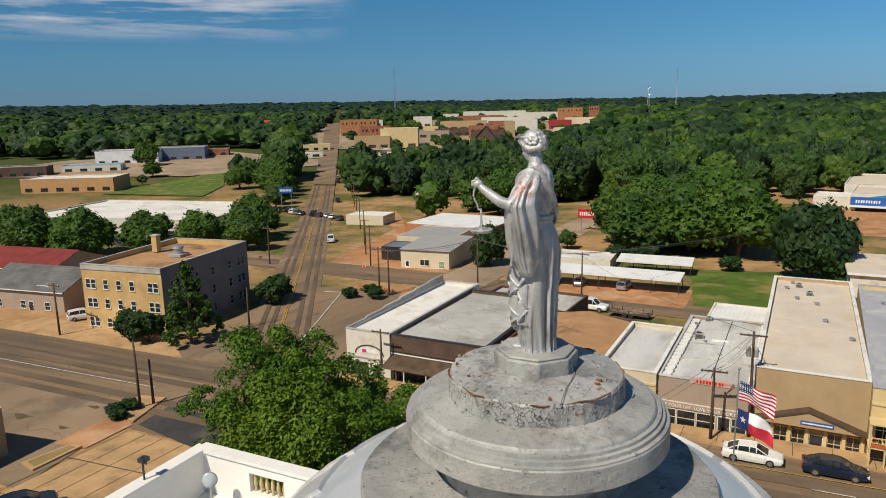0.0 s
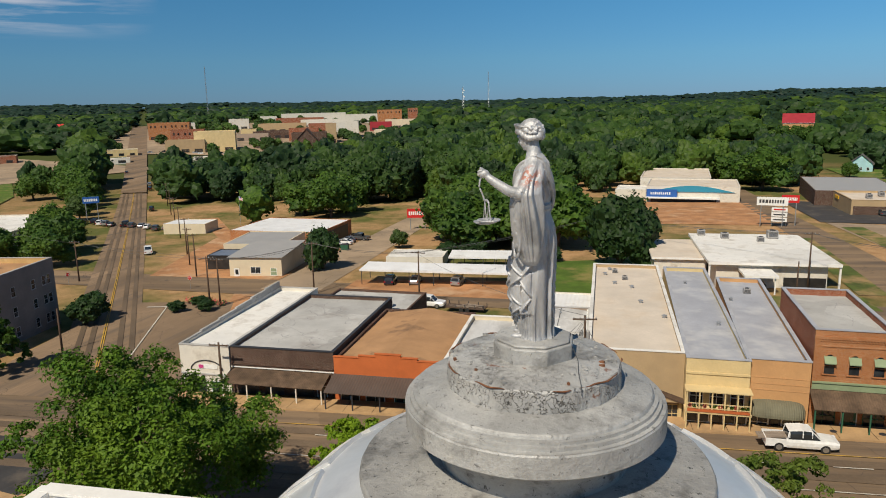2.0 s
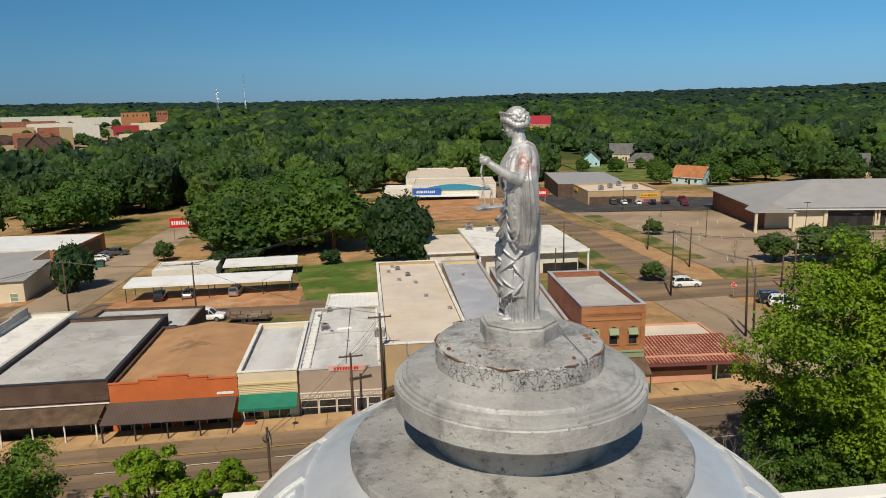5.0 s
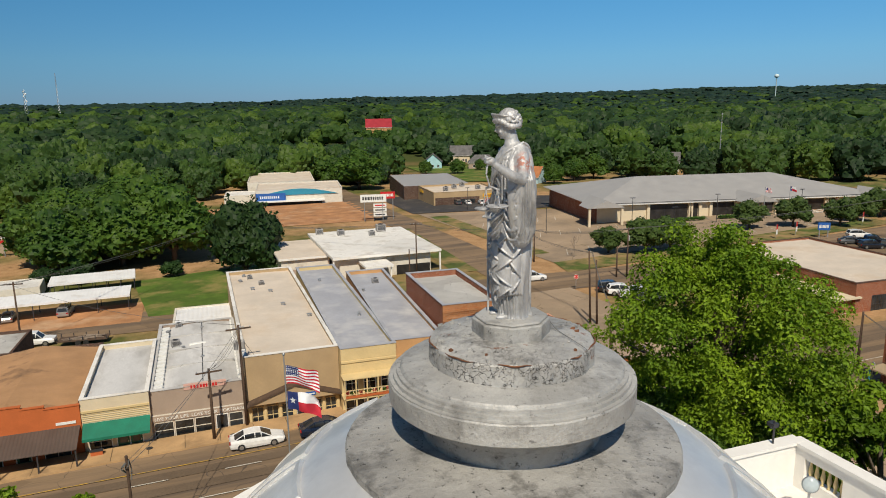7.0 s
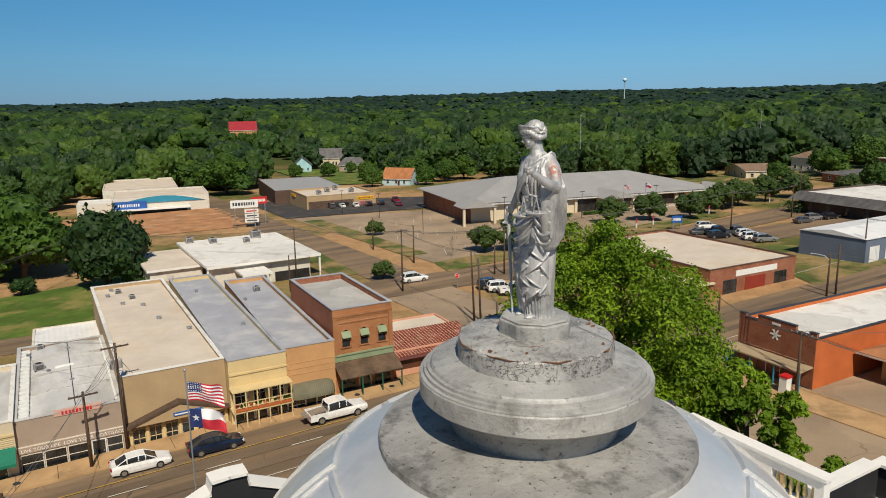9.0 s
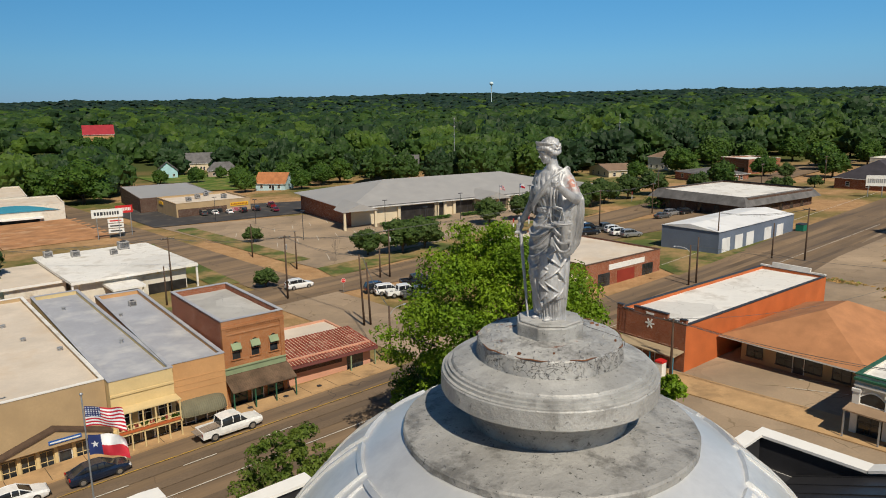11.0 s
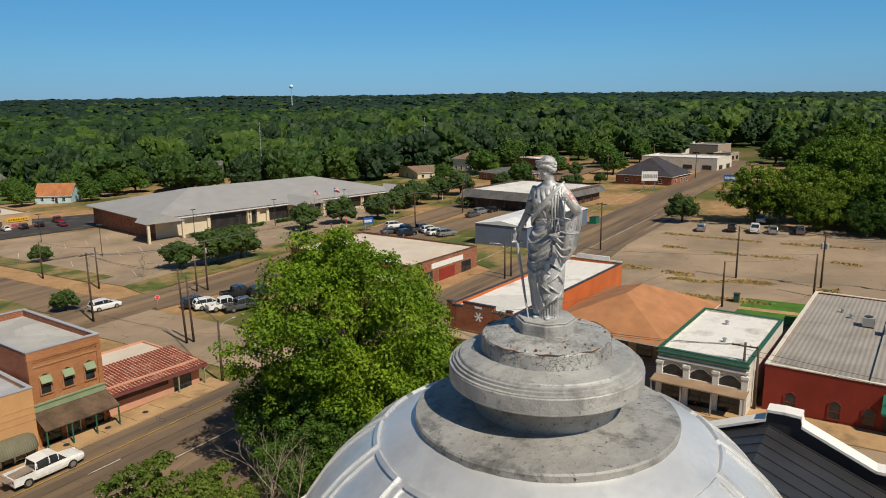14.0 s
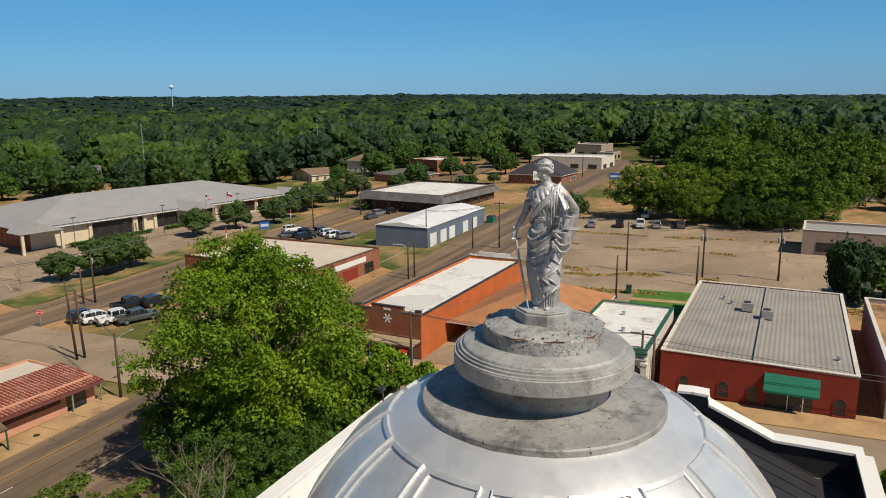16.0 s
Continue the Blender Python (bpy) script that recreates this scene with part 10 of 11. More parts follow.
def traffic():
    P = {}
    def park(kind, paint, x, y, rz, label):
        key = (kind, paint.name)
        if key not in P:
            P[key] = vehicle(kind, paint, {"sedan": "sedan", "suv": "sport_utility_car", "pickup": "pickup_truck"}[kind], label, x, y, rz)
            return P[key]
        o = copy_thing(P[key], pose(x, y, G(x, y) + 0.03, 0, 0, rz))
        o["label"] = label
        return o
    park("sedan", CAR_WHITE, -1.6, 62.5, 0, "white four-door sedan parked at the kerb")
    park("sedan", CAR_NAVY, 4.6, 62.3, 0, "dark navy sedan parked at the kerb")
    park("suv", CAR_BLACK, -51.6, 30.8, 62, "dark vehicle parked on the concrete drive")
    park("pickup", CAR_WHITE, 16.2, 62.2, 0, "white crew-cab pickup with timber in its bed")
    park("suv", CAR_NAVY, -38.5, 124.3, 95, "dark car parked under the white carport")
    park("sedan", CAR_SILVER, -33.8, 125, 92, "silver car parked under the white carport")
    park("suv", CAR_SILVER, -25.6, 124.3, 85, "silver car parked by the carport")
    park("pickup", CAR_WHITE, -27.5, 107.6, -5, "white pickup parked behind the shops")
    park("pickup", CAR_WHITE, -110, 154, 124, "white pickup driving up the avenue")
    park("suv", CAR_WHITE, 49.5, 107.5, -5, "white car on the back street")
    park("pickup", CAR_WHITE, -64.5, 164, 170, "white pickup in front of the workshop")
    park("sedan", CAR_WHITE, -63.5, 168, 170, "white car in front of the workshop")
    park("sedan", CAR_GREY, -64, 171.5, 170, "grey car in front of the workshop")
    park("pickup", CAR_GREY, -61.8, 175, 170, "dark pickup beside the workshop")
    park("suv", CAR_WHITE, -101, 73, 60, "pale car behind the yellow block")
    park("suv", CAR_BLACK, 57.0, 94.6, -20, "black car in the row beside the brick depot")
    park("suv", CAR_WHITE, 57.2, 92.0, -22, "white car in the row beside the brick depot")
    park("pickup", CAR_WHITE, 58.0, 89.0, -22, "white pickup in the row beside the brick depot")
    park("pickup", CAR_GREY, 59.0, 86.2, -22, "dark pickup in the row beside the brick depot")
    park("pickup", CAR_BLACK, 64.0, 93.0, -22, "black pickup behind the brick depot")
    park("suv", CAR_BLACK, 66.5, 90, -22, "dark car behind the brick depot")
    for x, y, k, p in ((126.4, 108, "suv", CAR_WHITE), (122, 101.5, "pickup", CAR_BLACK), (124.5, 98.6, "pickup", CAR_GREY), (124, 95.6, "suv", CAR_WHITE), (122, 92.6, "suv", CAR_WHITE), (121.6, 89.6, "suv", CAR_SILVER), (119.5, 104, "sedan", CAR_GREY), (118.5, 98.5, "suv", CAR_BLACK)):
        park(k, p, x, y, -25, "parked car in the gravel lot by the metal garage")
    for x, y, k, p in ((147.5, 98, "sedan", CAR_GREY), (152.5, 98.5, "suv", CAR_SILVER), (156.5, 97, "suv", CAR_BLACK)):
        park(k, p, x, y, -10, "parked car beside the mansard-roofed office")
    for x, y, k, p in ((147, 39.6, "sedan", CAR_SILVER), (148.5, 33.5, "suv", CAR_BLACK), (149, 29, "pickup", CAR_WHITE), (149, 25.5, "suv", CAR_SILVER), (162, 30, "pickup", CAR_WHITE), (150, 20.5, "suv", CAR_GREY)):
        park(k, p, x, y, 10, "car parked under the trees of the east lot")
    for x, y, k, p in ((76, 225, "pickup", CAR_WHITE), (82, 217.5, "sedan", CAR_WHITE), (86, 215.5, "sedan", CAR_WHITE), (90, 214, "suv", CAR_BLACK), (94, 213, "suv", CAR_BLACK), (97, 206, "sedan", CAR_MAROON), (101, 216, "pickup", CAR_RED), (79, 219, "suv", CAR_GREY)):
        park(k, p, x, y, 78, "car parked before the restaurant")
    park("suv", CAR_BLACK, 25.5, 122.5, 90, "dark car under the bank canopy")
    park("pickup", CAR_WHITE, 25.2, 129.5, 90, "white pickup beside the bank canopy")
    r = random.Random(4)
    for k in range(16):
        park(r.choice(("sedan", "suv", "pickup")), r.choice((CAR_WHITE, CAR_SILVER, CAR_BLACK, CAR_GREY)), -186 + 4.0 * k + r.uniform(-1, 1), 212 - 1.4 * k + r.uniform(-2, 2), 110, "car in the lot behind the big store")
    for f, q in ((0.75, 3.2), (1.05, 3.2), (1.12, 3.2), (1.35, -2.5), (1.6, -2.5)):
        park("suv", r.choice((CAR_WHITE, CAR_SILVER, CAR_BLACK)), -58.5 - 152 * f + q * 1.9, 70 + 221 * f + q * 0.9, 124, "car on the long avenue")
    for k in range(10):
        park("sedan", r.choice((CAR_WHITE, CAR_SILVER, CAR_BLACK, CAR_RED)), -265 - 7 * k, 478 + 4 * (k % 3), 30, "car parked in the old town")
    # timber in the pickup bed
    m = MB()
    for k in range(7):
        m.box(-1.3, -0.6 + 0.17 * k, 0.02 * (k % 3), 1.6, -0.47 + 0.17 * k, 0.06 + 0.02 * (k % 3), BARE)
    solo("timber_load", m, "loose boards in the bed of a pickup", "boards", at=pose(14.0, 62.2, G(14, 62.2) + 1.12, 0, -4, 2))
    # flatbed trailer
    t = thing("flatbed_trailer", -20.8, 105.6, G(-20.8, 105.6), -7, "rusty flatbed trailer loaded with scrap timber", "trailer")
    m = MB()
    m.box(-3.2, -1.05, 0.6, 3.2, 1.05, 0.75, WOOD_POLE)
    part("deck", m, t)
    for x in (-3.1, -1.5, 0.1, 1.7, 3.1):
        for sy in (-1, 1):
            m = MB()
            m.box(x - 0.05, sy * 1.02 - 0.04, 0.75, x + 0.05, sy * 1.02 + 0.04, 1.25, DARK_STEEL)
            part("stake", m, t)
    for x in (-0.5, 0.5):
        for sy in (-1, 1):
            m = MB()
            m.lathe([(0.34, -0.1), (0.38, 0), (0.34, 0.1)], RUBBER, 14)
            o = part("wheel", m, t)
            o.matrix_local = pose(x, sy * 1.12, 0.38, 90, 0, 0)
    m = MB()
    for k in range(16):
        m.box(-1.3, -0.05, 0, 1.3, 0.05, 0.06, BARE, xf=pose(r.uniform(-1.5, 1.5), r.uniform(-0.7, 0.7), 0.76 + 0.06 * (k % 4), 0, r.uniform(-3, 3), r.uniform(-14, 14)))
    tagged(part("scrap_load", m, t), kind="stuff")


traffic()


# ---- poles, wires, lamps, signs, flags ----
def pole(x, y, h, arms=1, turn=0.0, label="weathered timber utility pole with a crossarm", lean=0.0, can=False, lamp=False, lamp_turn=0.0):
    t = thing("utility_pole", x, y, G(x, y), turn, label, "utility pole", "utility poles")
    m = MB()
    m.tube([(0, 0, -0.3), (lean * 0.5, 0, h * 0.5), (lean, 0, h)], [0.16, 0.135, 0.1], WOOD_POLE, 8)
    part("pole", m, t, smooth_shade=True)
    for k in range(arms):
        z = h - 0.35 - 0.9 * k
        m = MB()
        m.box(lean - 1.15, -0.07, z - 0.06, lean + 1.15, 0.07, z + 0.06, WOOD_POLE)
        part("crossarm", m, t)
        for dx in (-1.05, -0.45, 0.45, 1.05):
            m = MB()
            m.lathe([(0.03, 0), (0.06, 0.05), (0.05, 0.12), (0.02, 0.16)], STEEL, 8)
            o = part("insulator", m, t)
            o.matrix_local = pose(lean + dx, 0, z + 0.06)
    if can:
        for dx in (-0.32, 0.32) if can > 1 else (0.3,):
            m = MB()
            m.lathe([(0.2, 0), (0.21, 0.05), (0.21, 0.75), (0.15, 0.85), (0.05, 0.95)], METAL_ROOF, 14)
            o = part("transformer", m, t, smooth_shade=False)
            o.matrix_local = pose(lean + dx, 0.2, h - 2.4)
    if lamp:
        m = MB()
        a = radians(lamp_turn)
        m.tube(curve([(lean, 0, h - 1.2), (lean + 0.8 * math.cos(a), 0.8 * math.sin(a), h - 0.5), (lean + 2.2 * math.cos(a), 2.2 * math.sin(a), h - 0.3)], 8), 0.035, STEEL, 6)
        arm = part("lamp_arm", m, t)
        m = MB()
        m.add(*ball((lean + 2.4 * math.cos(a), 2.4 * math.sin(a), h - 0.33), (0.32, 0.16, 0.1)), STEEL)
        part("lamp_head", m, arm, smooth_shade=True)
    return Vector((x, y, G(x, y) + h))


def wire(a, b, sag=0.6, r=0.022, name="power_line"):
    m = MB()
    a, b = Vector(a), Vector(b)
    pts = [a.lerp(b, i / 14) - Vector((0, 0, sag * 4 * (i / 14) * (1 - i / 14))) for i in range(15)]
    m.tube(pts, r, CABLE, 4)
    return solo(name, m, "thin black overhead cable between poles", "cable", "overhead cables")


def lines():
    row_b = [pole(-63.3, 105.8, 8.2, 1), pole(-50.0, 114.9, 9.5, 1), pole(-28.5, 106.3, 9.5, 1, -8), pole(-0.4, 156.6, 8.5, 1), pole(29.4, 114.8, 6.5, 0), pole(33.0, 122, 10, 1), pole(44.6, 102.6, 10.5, 1, 10, can=True), pole(57.2, 121.9, 7.5, 0), pole(57.2, 140.8, 7.2, 0), pole(64.6, 101.6, 8.8, 1, can=True), pole(63.2, 102.6, 5.5, 0)]
    for p in ((-104, 122), (-90, 140)):
        pole(*p, 8.5, 1)
    side = [pole(44.4, 80.6, 10.2, 0, label="leaning pair of timber utility poles", lean=-0.5), pole(45.2, 80.2, 9.0, 0, lean=-0.4), pole(37.4, 65.2, 7.2, 0, lamp=True, lamp_turn=5, label="timber street lamp pole with a curved arm"), pole(55.1, 39.6, 6.6, 1, 90), pole(59.4, 52.3, 6.8, 0), pole(91.3, 58.4, 6.5, 0, lamp=True, lamp_turn=120), pole(93.2, 58.2, 7.5, 0), pole(55.2, 14.3, 6.8, 1, 90), pole(56.2, 13.3, 6.0, 0), pole(89.3, 23.1, 6.5, 0), pole(106.6, 24.6, 8.5, 0, lamp=True, lamp_turn=180), pole(99.9, 12.8, 6.2, 0, lean=0.4), pole(105.5, 12.4, 8.4, 1, 90, can=2), pole(106.4, 1.3, 8.4, 1, 90, can=2), pole(119, 52, 9.5, 1, 80), pole(117.7, 57.2, 6.5, 0), pole(116, 66.8, 8.0, 0), pole(131, 105, 8.5, 1), pole(153, 104.5, 8.0, 1), pole(178.6, 119, 9, 1), pole(205, 100, 9, 1), pole(240, 95, 9, 1, can=True), pole(250, 66, 9, 1), pole(300, 96, 9, 1)]
    shop = [pole(-2.1, 67.0, 10.2, 1, 5, can=2, lean=-0.15, label="tall dark utility pole with transformers by the shops"), pole(-5.2, 65.2, 7.0, 1, 5, label="slim timber pole with a small crossarm by the shops")]
    corner = [pole(-60.8, 49.6, 7.6, 0), pole(-60.4, 51.0, 5.2, 0), pole(-95.6, 65.0, 8.0, 1, lamp=True, lamp_turn=200), pole(-72.0, 79.2, 6.2, 0), pole(-41.0, 66.6, 6.4, 1)]
    for k in range(1, 9):
        f = k / 9
        pole(-46 - 158 * f, 78 + 225 * f, 9.0, 1, 34)
    for a, b in ((row_b[0], row_b[1]), (row_b[1], row_b[2]), (row_b[2], row_b[3]), (row_b[3], row_b[5]), (row_b[5], row_b[6]), (row_b[6], row_b[9]), (row_b[6], side[0]), (side[0], side[2]), (side[7], side[3]), (side[3], side[4]), (side[12], side[13]), (side[10], side[12]), (shop[0], shop[1]), (row_b[9], side[17]), (side[17], side[18]), (side[18], side[19]), (side[14], side[16])):
        for d in (-0.9, 0.0, 0.9):
            off = Vector((d * 0.2, d * 0.2, -0.15 - abs(d) * 0.1))
            wire(a + off, b + off, 0.7 + 0.2 * d)
    v = Vector
    for a, b, s in ((v((-104, 122, 4.5)), row_b[0], 1.0), (row_b[0], v((-160, 150, 3.0)), 1.2), (shop[0], v((-10.4, 44.3, 9.2)), 0.6), (shop[1], v((-10.4, 44.3, 8.9)), 0.5), (shop[0], v((-28.5, 106.3, 7.0)), 1.0), (v((-1.9, 68, 8.2)), v((0.4, 68, 5.0)), 0.3), (side[7] - v((0, 0, 0.6)), v((54.6, -30, 8.5)), 0.9), (side[7] - v((0, 0, 1.1)), v((54.6, -30, 8.0)), 0.9), (side[9], side[11], 0.4), (side[3], v((88, 30, 7.2)), 1.0), (row_b[7], row_b[6], 0.4), (row_b[8], row_b[7], 0.4), (side[11], side[5], 0.8)):
        wire(a, b, s)
    # service weatherhead with cables by the shops
    t = thing("service_mast", -10.4, 44.0, G(-10.4, 44.0), 0, "dark service mast with cable coils on the courthouse lawn", "mast")
    m = MB()
    m.tube([(0, 0, 0), (0, 0, 9.4)], 0.09, WOOD_POLE, 8)
    part("pole", m, t)
    m = MB()
    for k in range(5):
        m.tube(curve([(0.15 * math.cos(k), 0.15 * math.sin(k), 7.8 + 0.2 * k), (0.35 * math.cos(k + 1), 0.35 * math.sin(k + 1), 8.3 + 0.15 * k), (0.1, 0.1, 9.1)], 8), 0.04, CABLE, 5)
    part("cable_coil", m, t)
    # octagonal stop signs
    for x, y, rz, h in ((44.4, 67.7, 40, 2.2), (57.6, 49.2, 60, 2.2), (-76, 117.4, 20, 2.1), (52.8, 98.6, -30, 2.1), (-104, 119, 60, 2.1)):
        t = thing("stop_sign", x, y, G(x, y), rz, "red octagonal stop sign with white rim on a thin post", "stop sign", "stop signs")
        m = MB()
        m.tube([(0, 0, 0), (0, 0, h + 0.4)], 0.035, STEEL, 6)
        part("post", m, t)
        for r_, d_, mt in ((0.40, 0.0, WHITE_SIGN), (0.365, 0.012, RED_SIGN)):
            m = MB()
            oc = [(r_ * math.cos(math.pi / 8 + math.pi / 4 * k), r_ * math.sin(math.pi / 8 + math.pi / 4 * k)) for k in range(8)]
            m.prism(oc, 0, 0.012, mt)
            o = part("plate", m, t)
            o.matrix_local = pose(0, -0.04 - d_, h, 90, 0, 0)
        cu = bpy.data.curves.new("stop", "FONT")
        cu.body, cu.size, cu.align_x, cu.align_y, cu.extrude = "STOP", 0.26, "CENTER", "CENTER", 0.004
        cu.materials.append(WHITE_SIGN)
        tmp = bpy.data.objects.new("tmp", cu)
        scene.collection.objects.link(tmp)
        me = bpy.data.meshes.new_from_object(tmp.evaluated_get(bpy.context.evaluated_depsgraph_get()))
        bpy.data.objects.remove(tmp)
        o = new("lettering", me)
        o.parent, o.matrix_local = t, pose(0, -0.07, h, 90, 0, 0)
    # roadside sign boards: x, y, turn, width, height, foot, board, second colour
    for x, y, rz, w, h, z, mt, m2, lb in ((-50.5, 194, 10, 6.0, 2.6, 3.4, RED_SIGN, WHITE_SIGN, "red and white roadside sign on posts"), (-172, 213, 35, 5.2, 2.2, 6.0, BLUE_SIGN, WHITE_SIGN, "blue and white roadside sign on a tall post"), (44.6, 198, -12, 7.5, 2.2, 5.6, WHITE_SIGN, DARK_STEEL, "white pylon sign with dark lettering"), (49.2, 199, -12, 4.2, 2.0, 6.2, RED_SIGN, WHITE_SIGN, "small red sign board on a post"), (212, 71, -60, 5, 3.0, 3.0, WHITE_SIGN, STEEL, "white sign board by the clinic"), (221, 48.6, -78, 3.6, 2.0, 2.6, BLUE_SIGN, WHITE_SIGN, "blue sign board over the east road"), (121, 112, -30, 2.4, 1.6, 1.6, BLUE_SIGN, WHITE_SIGN, "small blue sign by the street")):
        t = thing("sign_board", x, y, G(x, y), rz, lb, "sign", "roadside signs")
        for sx in (-0.35, 0.35):
            m = MB()
            m.tube([(sx * w, 0, 0), (sx * w, 0, z + h)], 0.12, STEEL, 8)
            part("post", m, t)
        m = MB()
        m.box(-w / 2, -0.15, z, w / 2, 0.15, z + h, mt)
        part("board", m, t)
        m = MB()
        rr = random.Random(int(x))
        xx = -w * 0.42
        while xx < w * 0.38:
            q = rr.uniform(0.05, 0.09) * w
            m.box(xx, -0.18, z + h * 0.3, xx + q, -0.15, z + h * 0.7, m2)
            xx += q + 0.03 * w
        part("lettering", m, t)
    for k in range(3):
        t = thing("sign_board", 46.5, 198, G(46, 198), -12, "white stacked tenant panel under the pylon sign", "sign", "roadside signs")
        m = MB()
        m.box(-1.9, -0.12, 4.0 - 1.35 * k, 1.9, 0.12, 5.1 - 1.35 * k, WHITE_SIGN)
        part("board", m, t)
        m = MB()
        m.box(-1.4, -0.15, 4.35 - 1.35 * k, 1.4, -0.12, 4.7 - 1.35 * k, DARK_STEEL if k else RED_SIGN)
        part("lettering", m, t)
        for sx in (-1.7, 1.7):
            m = MB()
            m.tube([(sx, 0, -0.2), (sx, 0, 4.0 - 1.35 * k)], 0.09, STEEL, 6)
            part("post", m, t)
    # banner flags along the school lot
    for x, y in ((112, 116), (118, 116.5), (140, 118.5), (168, 121)):
        t = thing("feather_banner", x, y, G(x, y), 20, "tall narrow red and white banner flag in the grass", "banner", "banners")
        m = MB()
        m.tube([(0, 0, 0), (0, 0, 3.2)], 0.03, STEEL, 6)
        part("pole", m, t)
        m = MB()
        m.box(0.03, -0.01, 0.9, 0.75, 0.01, 2.0, WHITE_SIGN)
        m.box(0.03, -0.01, 2.0, 0.7, 0.01, 3.1, RED_SIGN)
        part("cloth", m, t)
    # parking lot lamps
    for x, y in ((75, 150), (98, 148), (118, 141), (140, 136), (80, 185), (95, 128), (76, 203)):
        t = thing("lot_lamp", x, y, G(x, y), -11, "slim dark parking lot lamp post", "street lamp", "lot lamps")
        m = MB()
        m.tube([(0, 0, 0), (0, 0, 7.0)], [0.09, 0.06], DARK_STEEL, 8)
        part("post", m, t)
        m = MB()
        m.box(-0.6, -0.18, 7.0, 0.6, 0.18, 7.15, DARK_STEEL)
        part("lamp_head", m, t)


lines()


def cloth(w, h, seed, colour_at, lean, nx=30, nz=18):
    """Waving flag: grid hanging from its pole edge along +X; each cell takes a colour."""
    m = MB()
    def pt(i, j):
        u, v = i / nx, j / nz
        x = w * u * (0.9 - 0.06 * v)
        y = 0.16 * w * u * math.sin(5.5 * u + 2.2 * v + seed) + 0.05 * w * u * math.sin(11 * u - 3 * v)
        z = h * v - lean * u * u - 0.08 * h * math.sin(4.5 * u + seed) * u
        return (x, y, z)
    for i in range(nx):
        for j in range(nz):
            m.add([pt(i, j), pt(i + 1, j), pt(i + 1, j + 1), pt(i, j + 1)], [(0, 1, 2, 3)], colour_at((i + 0.5) / nx, (j + 0.5) / nz))
    return m


def flags():
    base = (-1.78, 35.5)
    t = thing("flagpole", *base, G(*base), 0, "tall slim flagpole carrying two flags", "flagpole")
    h = 17.7 - G(*base)
    m = MB()
    m.tube([(0, 0, 0), (0, 0, h)], [0.065, 0.03], STEEL, 10)
    part("pole", m, t)
    m = MB()
    m.add(*ball((0, 0, h + 0.08), (0.075, 0.075, 0.075)), STEEL)
    part("ball_finial", m, t, smooth_shade=True)
    red, white, navy = plain("flag_red", (0.48, 0.02, 0.035), 0.7), plain("flag_white", (0.75, 0.75, 0.75), 0.7), plain("flag_navy", (0.02, 0.035, 0.14), 0.7)

    def us(u, v):
        if u < 0.4 and v > 6 / 13:
            a, b = (u / 0.4 * 6) % 1, ((v - 6 / 13) / (7 / 13) * 5) % 1
            return white if abs(a - 0.5) < 0.2 and abs(b - 0.5) < 0.25 else navy
        return red if int(v * 13) % 2 == 0 else white

    def tx(u, v):
        if u < 0.34:
            dx, dy = (u - 0.17) * 1.9, v - 0.52
            turn = (math.degrees(math.atan2(dx, dy)) + 36) % 72 - 36
            reach = 0.21 * math.cos(radians(72)) / max(0.05, math.cos(radians(72 - abs(turn)))) if abs(turn) < 36 else 0.08
            return white if math.hypot(dx, dy) < max(0.085, reach) else navy
        return white if v > 0.5 else red
    fl = new("flag", cloth(1.85, 0.98, 0.4, us, 0.62, 60, 26).mesh("flag"))
    fl.parent, fl.matrix_local = t, pose(0.06, 0, h - 1.50, 0, 0, -14)
    tagged(fl, "red, white and blue striped flag with stars")
    fl = new("flag", cloth(1.85, 1.0, 1.7, tx, 0.62, 84, 44).mesh("flag"))
    fl.parent, fl.matrix_local = t, pose(0.06, 0, h - 2.90, 0, 0, -18)
    tagged(fl, "blue, white and red flag with one white star")
    for x, y, hh in ((-109, 200, 9.5), (131, 139, 8), (137, 137, 8)):
        t = thing("flagpole", x, y, G(x, y), 0, "short flagpole with one small flag", "flagpole")
        m = MB()
        m.tube([(0, 0, 0), (0, 0, hh)], 0.06, STEEL, 8)
        part("pole", m, t)
        f2 = new("flag", cloth(1.8, 1.1, x, us if x != 137 else tx, 0.4, 14, 13).mesh("flag"))
        f2.parent, f2.matrix_local = t, pose(0.06, 0, hh - 1.2, 0, 0, -10)


flags()


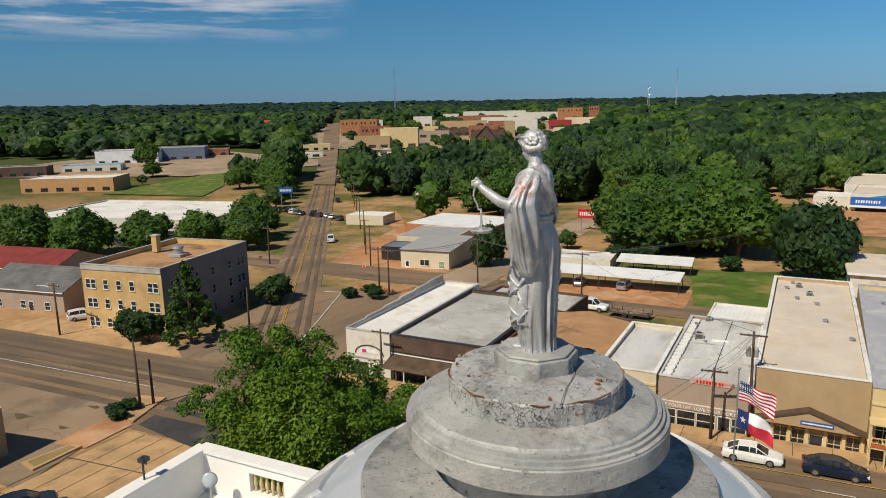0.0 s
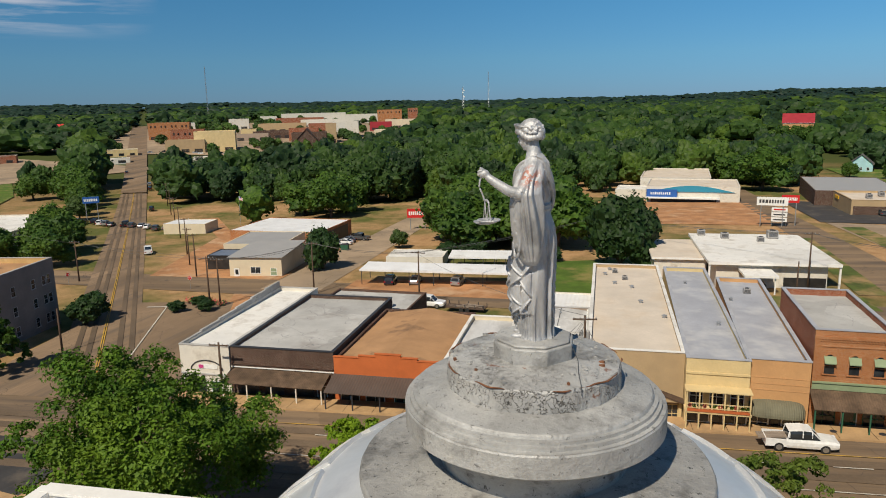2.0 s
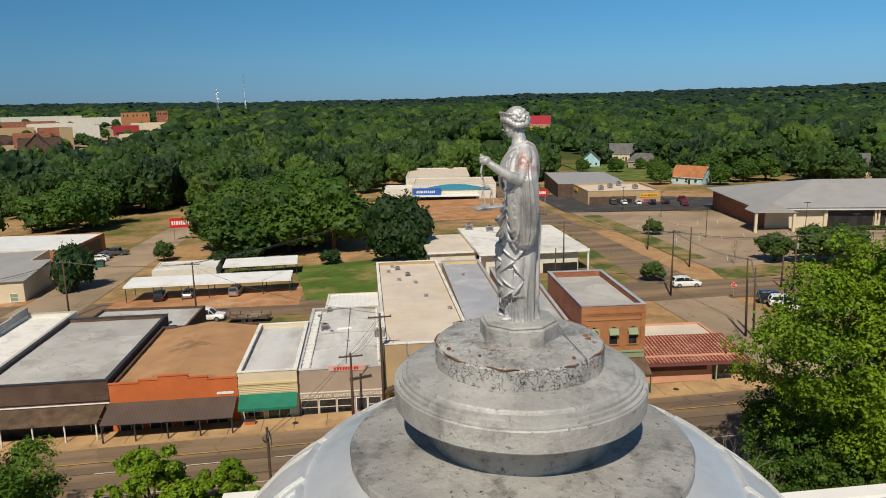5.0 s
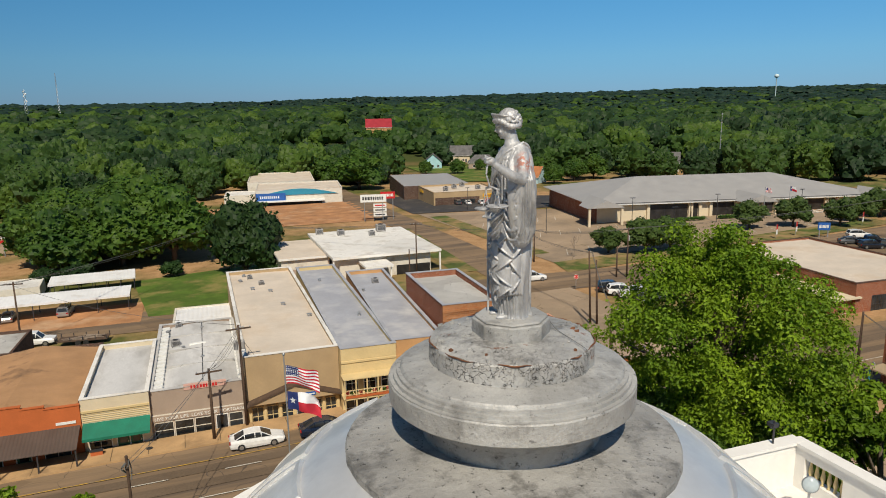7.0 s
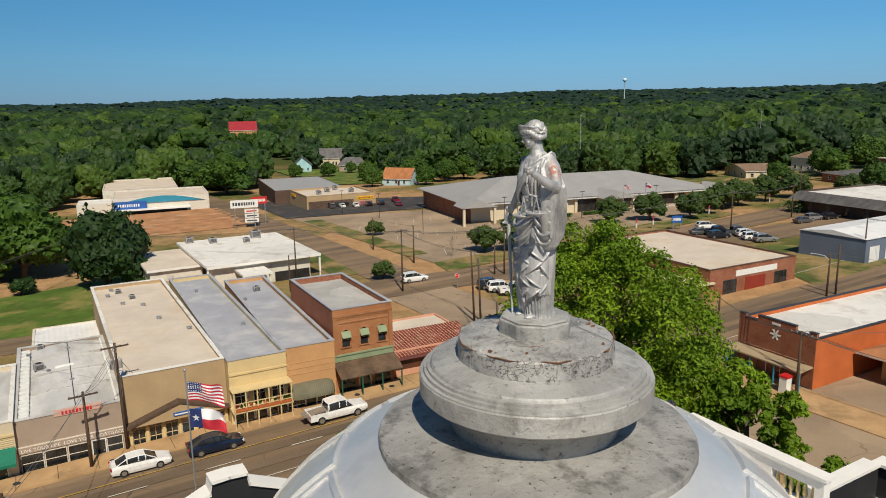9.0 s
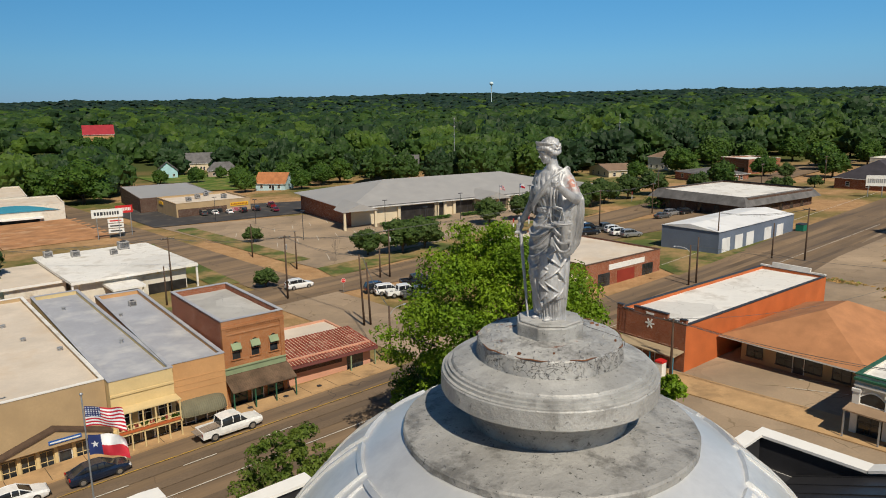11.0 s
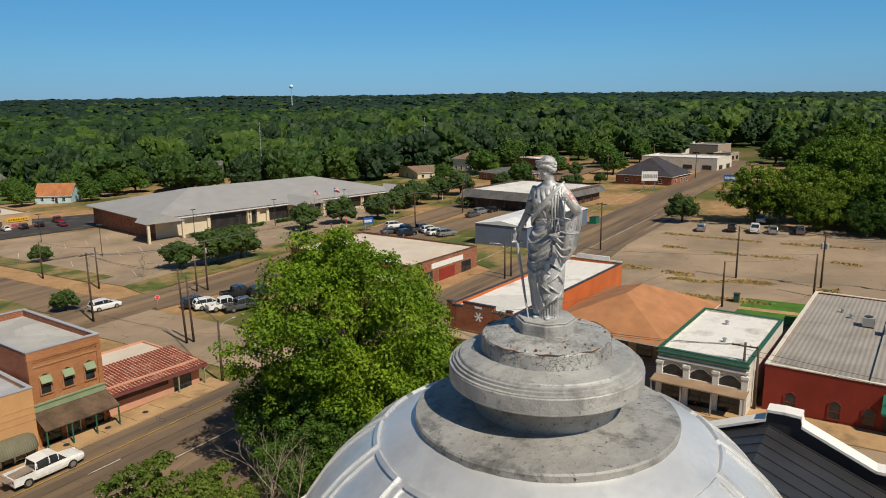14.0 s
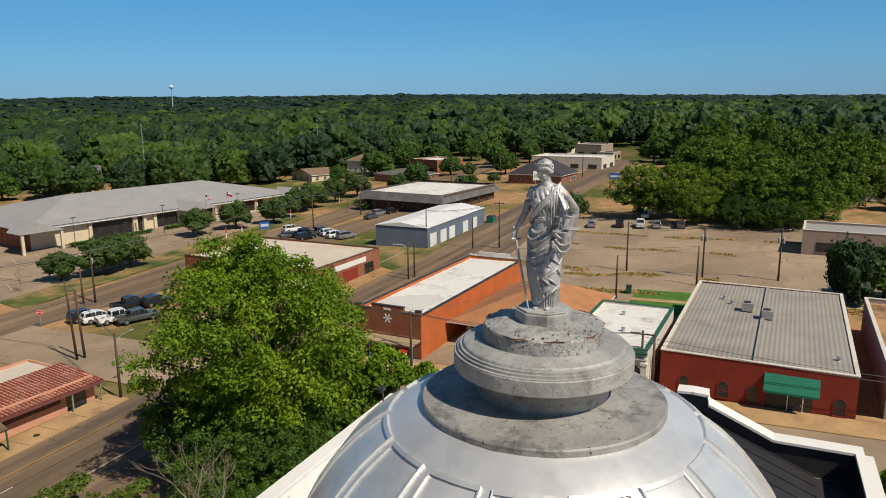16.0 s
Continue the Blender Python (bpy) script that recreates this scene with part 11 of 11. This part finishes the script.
# ---- bare tree, flower bed, small street clutter ----
def clutter():
    r = random.Random(14)
    for x, y, h, s in ((13.7, 32.0, 15.8, 1), (66, 121.5, 6.5, 5)):
        rr = random.Random(s)
        m = MB()

        def grow(p, d, ln, rad, lvl):
            q = p + d * ln
            mid = p.lerp(q, 0.5) + Vector((rr.uniform(-1, 1), rr.uniform(-1, 1), 0)) * ln * 0.06
            m.tube([p, mid, q], [rad, rad * 0.85, rad * 0.65], BARE, 5 if lvl < 2 else 4)
            if lvl >= 5:
                return
            for k in range(3 if lvl else 4):
                dd = (d + Vector((rr.uniform(-1, 1), rr.uniform(-1, 1), rr.uniform(-0.1, 0.7))) * 0.85).normalized()
                grow(p.lerp(q, rr.uniform(0.6, 1.0)), dd, ln * rr.uniform(0.55, 0.75), rad * 0.55, lvl + 1)
        grow(Vector((0, 0, -0.2)), Vector((0, 0, 1)), h * 0.34, min(h * 0.011, 0.11), 0)
        solo("bare_tree", m, "leafless pale grey tree with fine branches", "tree", "bare trees", at=pose(x, y, G(x, y)))
    # flower bed at the avenue corner
    m = MB()
    for k in range(260):
        a, q = r.uniform(0, 6.28), r.random() ** 0.5
        x, y, z = 4.6 * q * math.cos(a), 1.7 * q * math.sin(a), r.uniform(0.2, 0.7)
        s = r.uniform(0.15, 0.3)
        m.add([(x - s, y, z), (x + s, y - s, z + 0.1), (x + s * 0.2, y + s, z + 0.25)], [(0, 1, 2)], FLOWER if k % 3 else LEAF_MID)
    solo("flower_bed", m, "low bed of red flowers at the street corner", "flower bed", kind="stuff", at=pose(-66.5, 106.5, G(-66.5, 106.5), 0, 0, -12))
    # dry weeds grown along the seams of the east lot
    for p, q, w in (((126.4, 42), (123.3, 8), 1.1), ((107.3, 44), (103.0, 10), 1.6), ((101.5, 34), (104.9, 20), 0.8), ((92.6, 46), (92.3, -20), 1.5), ((140, 46), (136, -15), 0.9)):
        m = MB()
        a, b = Vector(p), Vector(q)
        ax = (b - a).normalized()
        sd = ax.orthogonal()
        L = (b - a).length
        n = int(L * 26)
        for k in range(n):
            f = r.random()
            keep = noise.noise((f * L * 0.16, p[0], 2.0)) + 0.25
            if keep < r.uniform(0, 0.5):
                continue
            c = a + ax * (f * L) + sd * (r.gauss(0, 0.33) * w + 0.7 * math.sin(f * 9 + p[0]))
            s = r.uniform(0.12, 0.45)
            t = r.uniform(0, 3.14)
            z = G(c.x, c.y) + 0.05
            dx, dy = s * math.cos(t), s * math.sin(t)
            m.add([(c.x - dx, c.y - dy, z), (c.x + dx, c.y + dy, z), (c.x + dy * 0.4, c.y - dx * 0.4, z + r.uniform(0.05, 0.3))], [(0, 1, 2)], LEAF_OLIVE if r.random() < 0.12 else DRY)
            m.add([(c.x - dx * 1.6, c.y - dy * 1.6, z), (c.x + dy, c.y - dx, z + 0.012), (c.x + dx * 1.6, c.y + dy * 1.6, z), (c.x - dy, c.y + dx, z + 0.012)], [(0, 1, 2, 3)], DRY)
        solo("weed_strip", m, "dry tan weeds along a crack in the lot", "weeds", kind="stuff")
    # hedges
    for x0, y0, x1, y1, w, h in ((10, 158, 40, 161, 1.6, 1.6), (160, 107, 163, 112, 3.0, 2.6), (98, 150, 118, 145.5, 1.2, 0.9), (122, 144.5, 132, 142, 1.2, 0.9), (214, 124, 232, 121, 1.6, 1.4)):
        m = MB()
        n = int(math.hypot(x1 - x0, y1 - y0) * 60)
        for k in range(n):
            f = r.random()
            x = x0 + (x1 - x0) * f + r.uniform(-w / 2, w / 2)
            y = y0 + (y1 - y0) * f + r.uniform(-w / 2, w / 2)
            z = G(x, y) + h * r.random() ** 0.6
            s = r.uniform(0.12, 0.3)
            m.add([(x - s, y, z), (x + s, y - s, z + 0.1), (x + s * 0.2, y + s, z + 0.2)], [(0, 1, 2)], LEAF_DARK if k % 2 else LEAF_MID)
        solo("hedge", m, "clipped dark green hedge of small leaves", "hedge", kind="stuff")
    # bins, boxes, planters, hydrant
    for nm, x, y, w, d, h, mt, lb, cat in (("dumpster", -60.4, 160, 1.8, 1.2, 1.4, DARK_GREEN, "dark green steel dumpster in the yard", "dumpster"), ("dumpster", 148, 64.5, 2.2, 1.6, 1.5, GREEN_CLOTH, "green steel dumpster beside the garage", "dumpster"), ("trash_bin", 92.5, 21.8, 0.8, 0.7, 1.2, DARK_GREEN, "dark green wheeled bin by the turf", "bin"), ("planter_box", -15.2, 66.3, 1.0, 0.35, 0.5, TERRA, "terracotta planter box on the sidewalk", "planter"), ("planter_box", 40, 66, 1.0, 0.4, 0.5, TERRA, "terracotta planter box on the sidewalk", "planter"), ("drink_machine", 54.8, 40.6, 0.9, 0.8, 1.8, WHITE_SIGN, "white vending machine with a red band on the sidewalk", "vending machine"), ("meter_box", 51.8, 12, 0.5, 0.4, 1.2, METAL_ROOF, "grey meter box on the sidewalk", "box"), ("electric_cabinet", -41, 70.2, 0.3, 0.2, 1.0, METAL_ROOF, "small grey wall cabinet", "cabinet")):
        t = thing(nm, x, y, G(x, y) + 0.1, 0, lb, cat)
        m = MB()
        m.box(-w / 2, -d / 2, 0, w / 2, d / 2, h * 0.88, mt, taper=-0.04 if nm == "dumpster" else 0.0)
        part("body", m, t)
        m = MB()
        m.box(-w / 2 - 0.05, -d / 2 - 0.05, h * 0.88, w / 2 + 0.05, d / 2 + 0.05, h, DARK_STEEL if nm != "drink_machine" else RED_SIGN)
        part("lid" if nm != "drink_machine" else "top_panel", m, t)
    for x, y in ((-10.8, 65.6), (-3.5, 65.2), (20, 65.8), (28, 65.6), (24, 65.7)):
        m = MB()
        m.lathe([(0.3, 0), (0.3, 0.03), (0.26, 0.035)], DARK_STEEL, 16)
        solo("manhole_cover", m, "round dark iron cover in the sidewalk", "manhole cover", "iron covers", at=pose(x, y, G(x, y) + 0.152))
    # handrail on the school ramp
    for i in range(2):
        m = MB()
        for z in (0.5, 1.0):
            m.tube([(0, 0, z), (26, 0, z)], 0.05, WHITE_SIGN, 5)
        for k in range(9):
            m.tube([(26 * k / 8, 0, 0), (26 * k / 8, 0, 1.0)], 0.05, WHITE_SIGN, 5)
        x, y = 137 + 8 * i, 141.5 - 1.6 * i - 1
        solo("handrail", m, "white tubular handrail before the school", "handrail", at=pose(x, y, G(x, y), 0, 0, -11))


clutter()
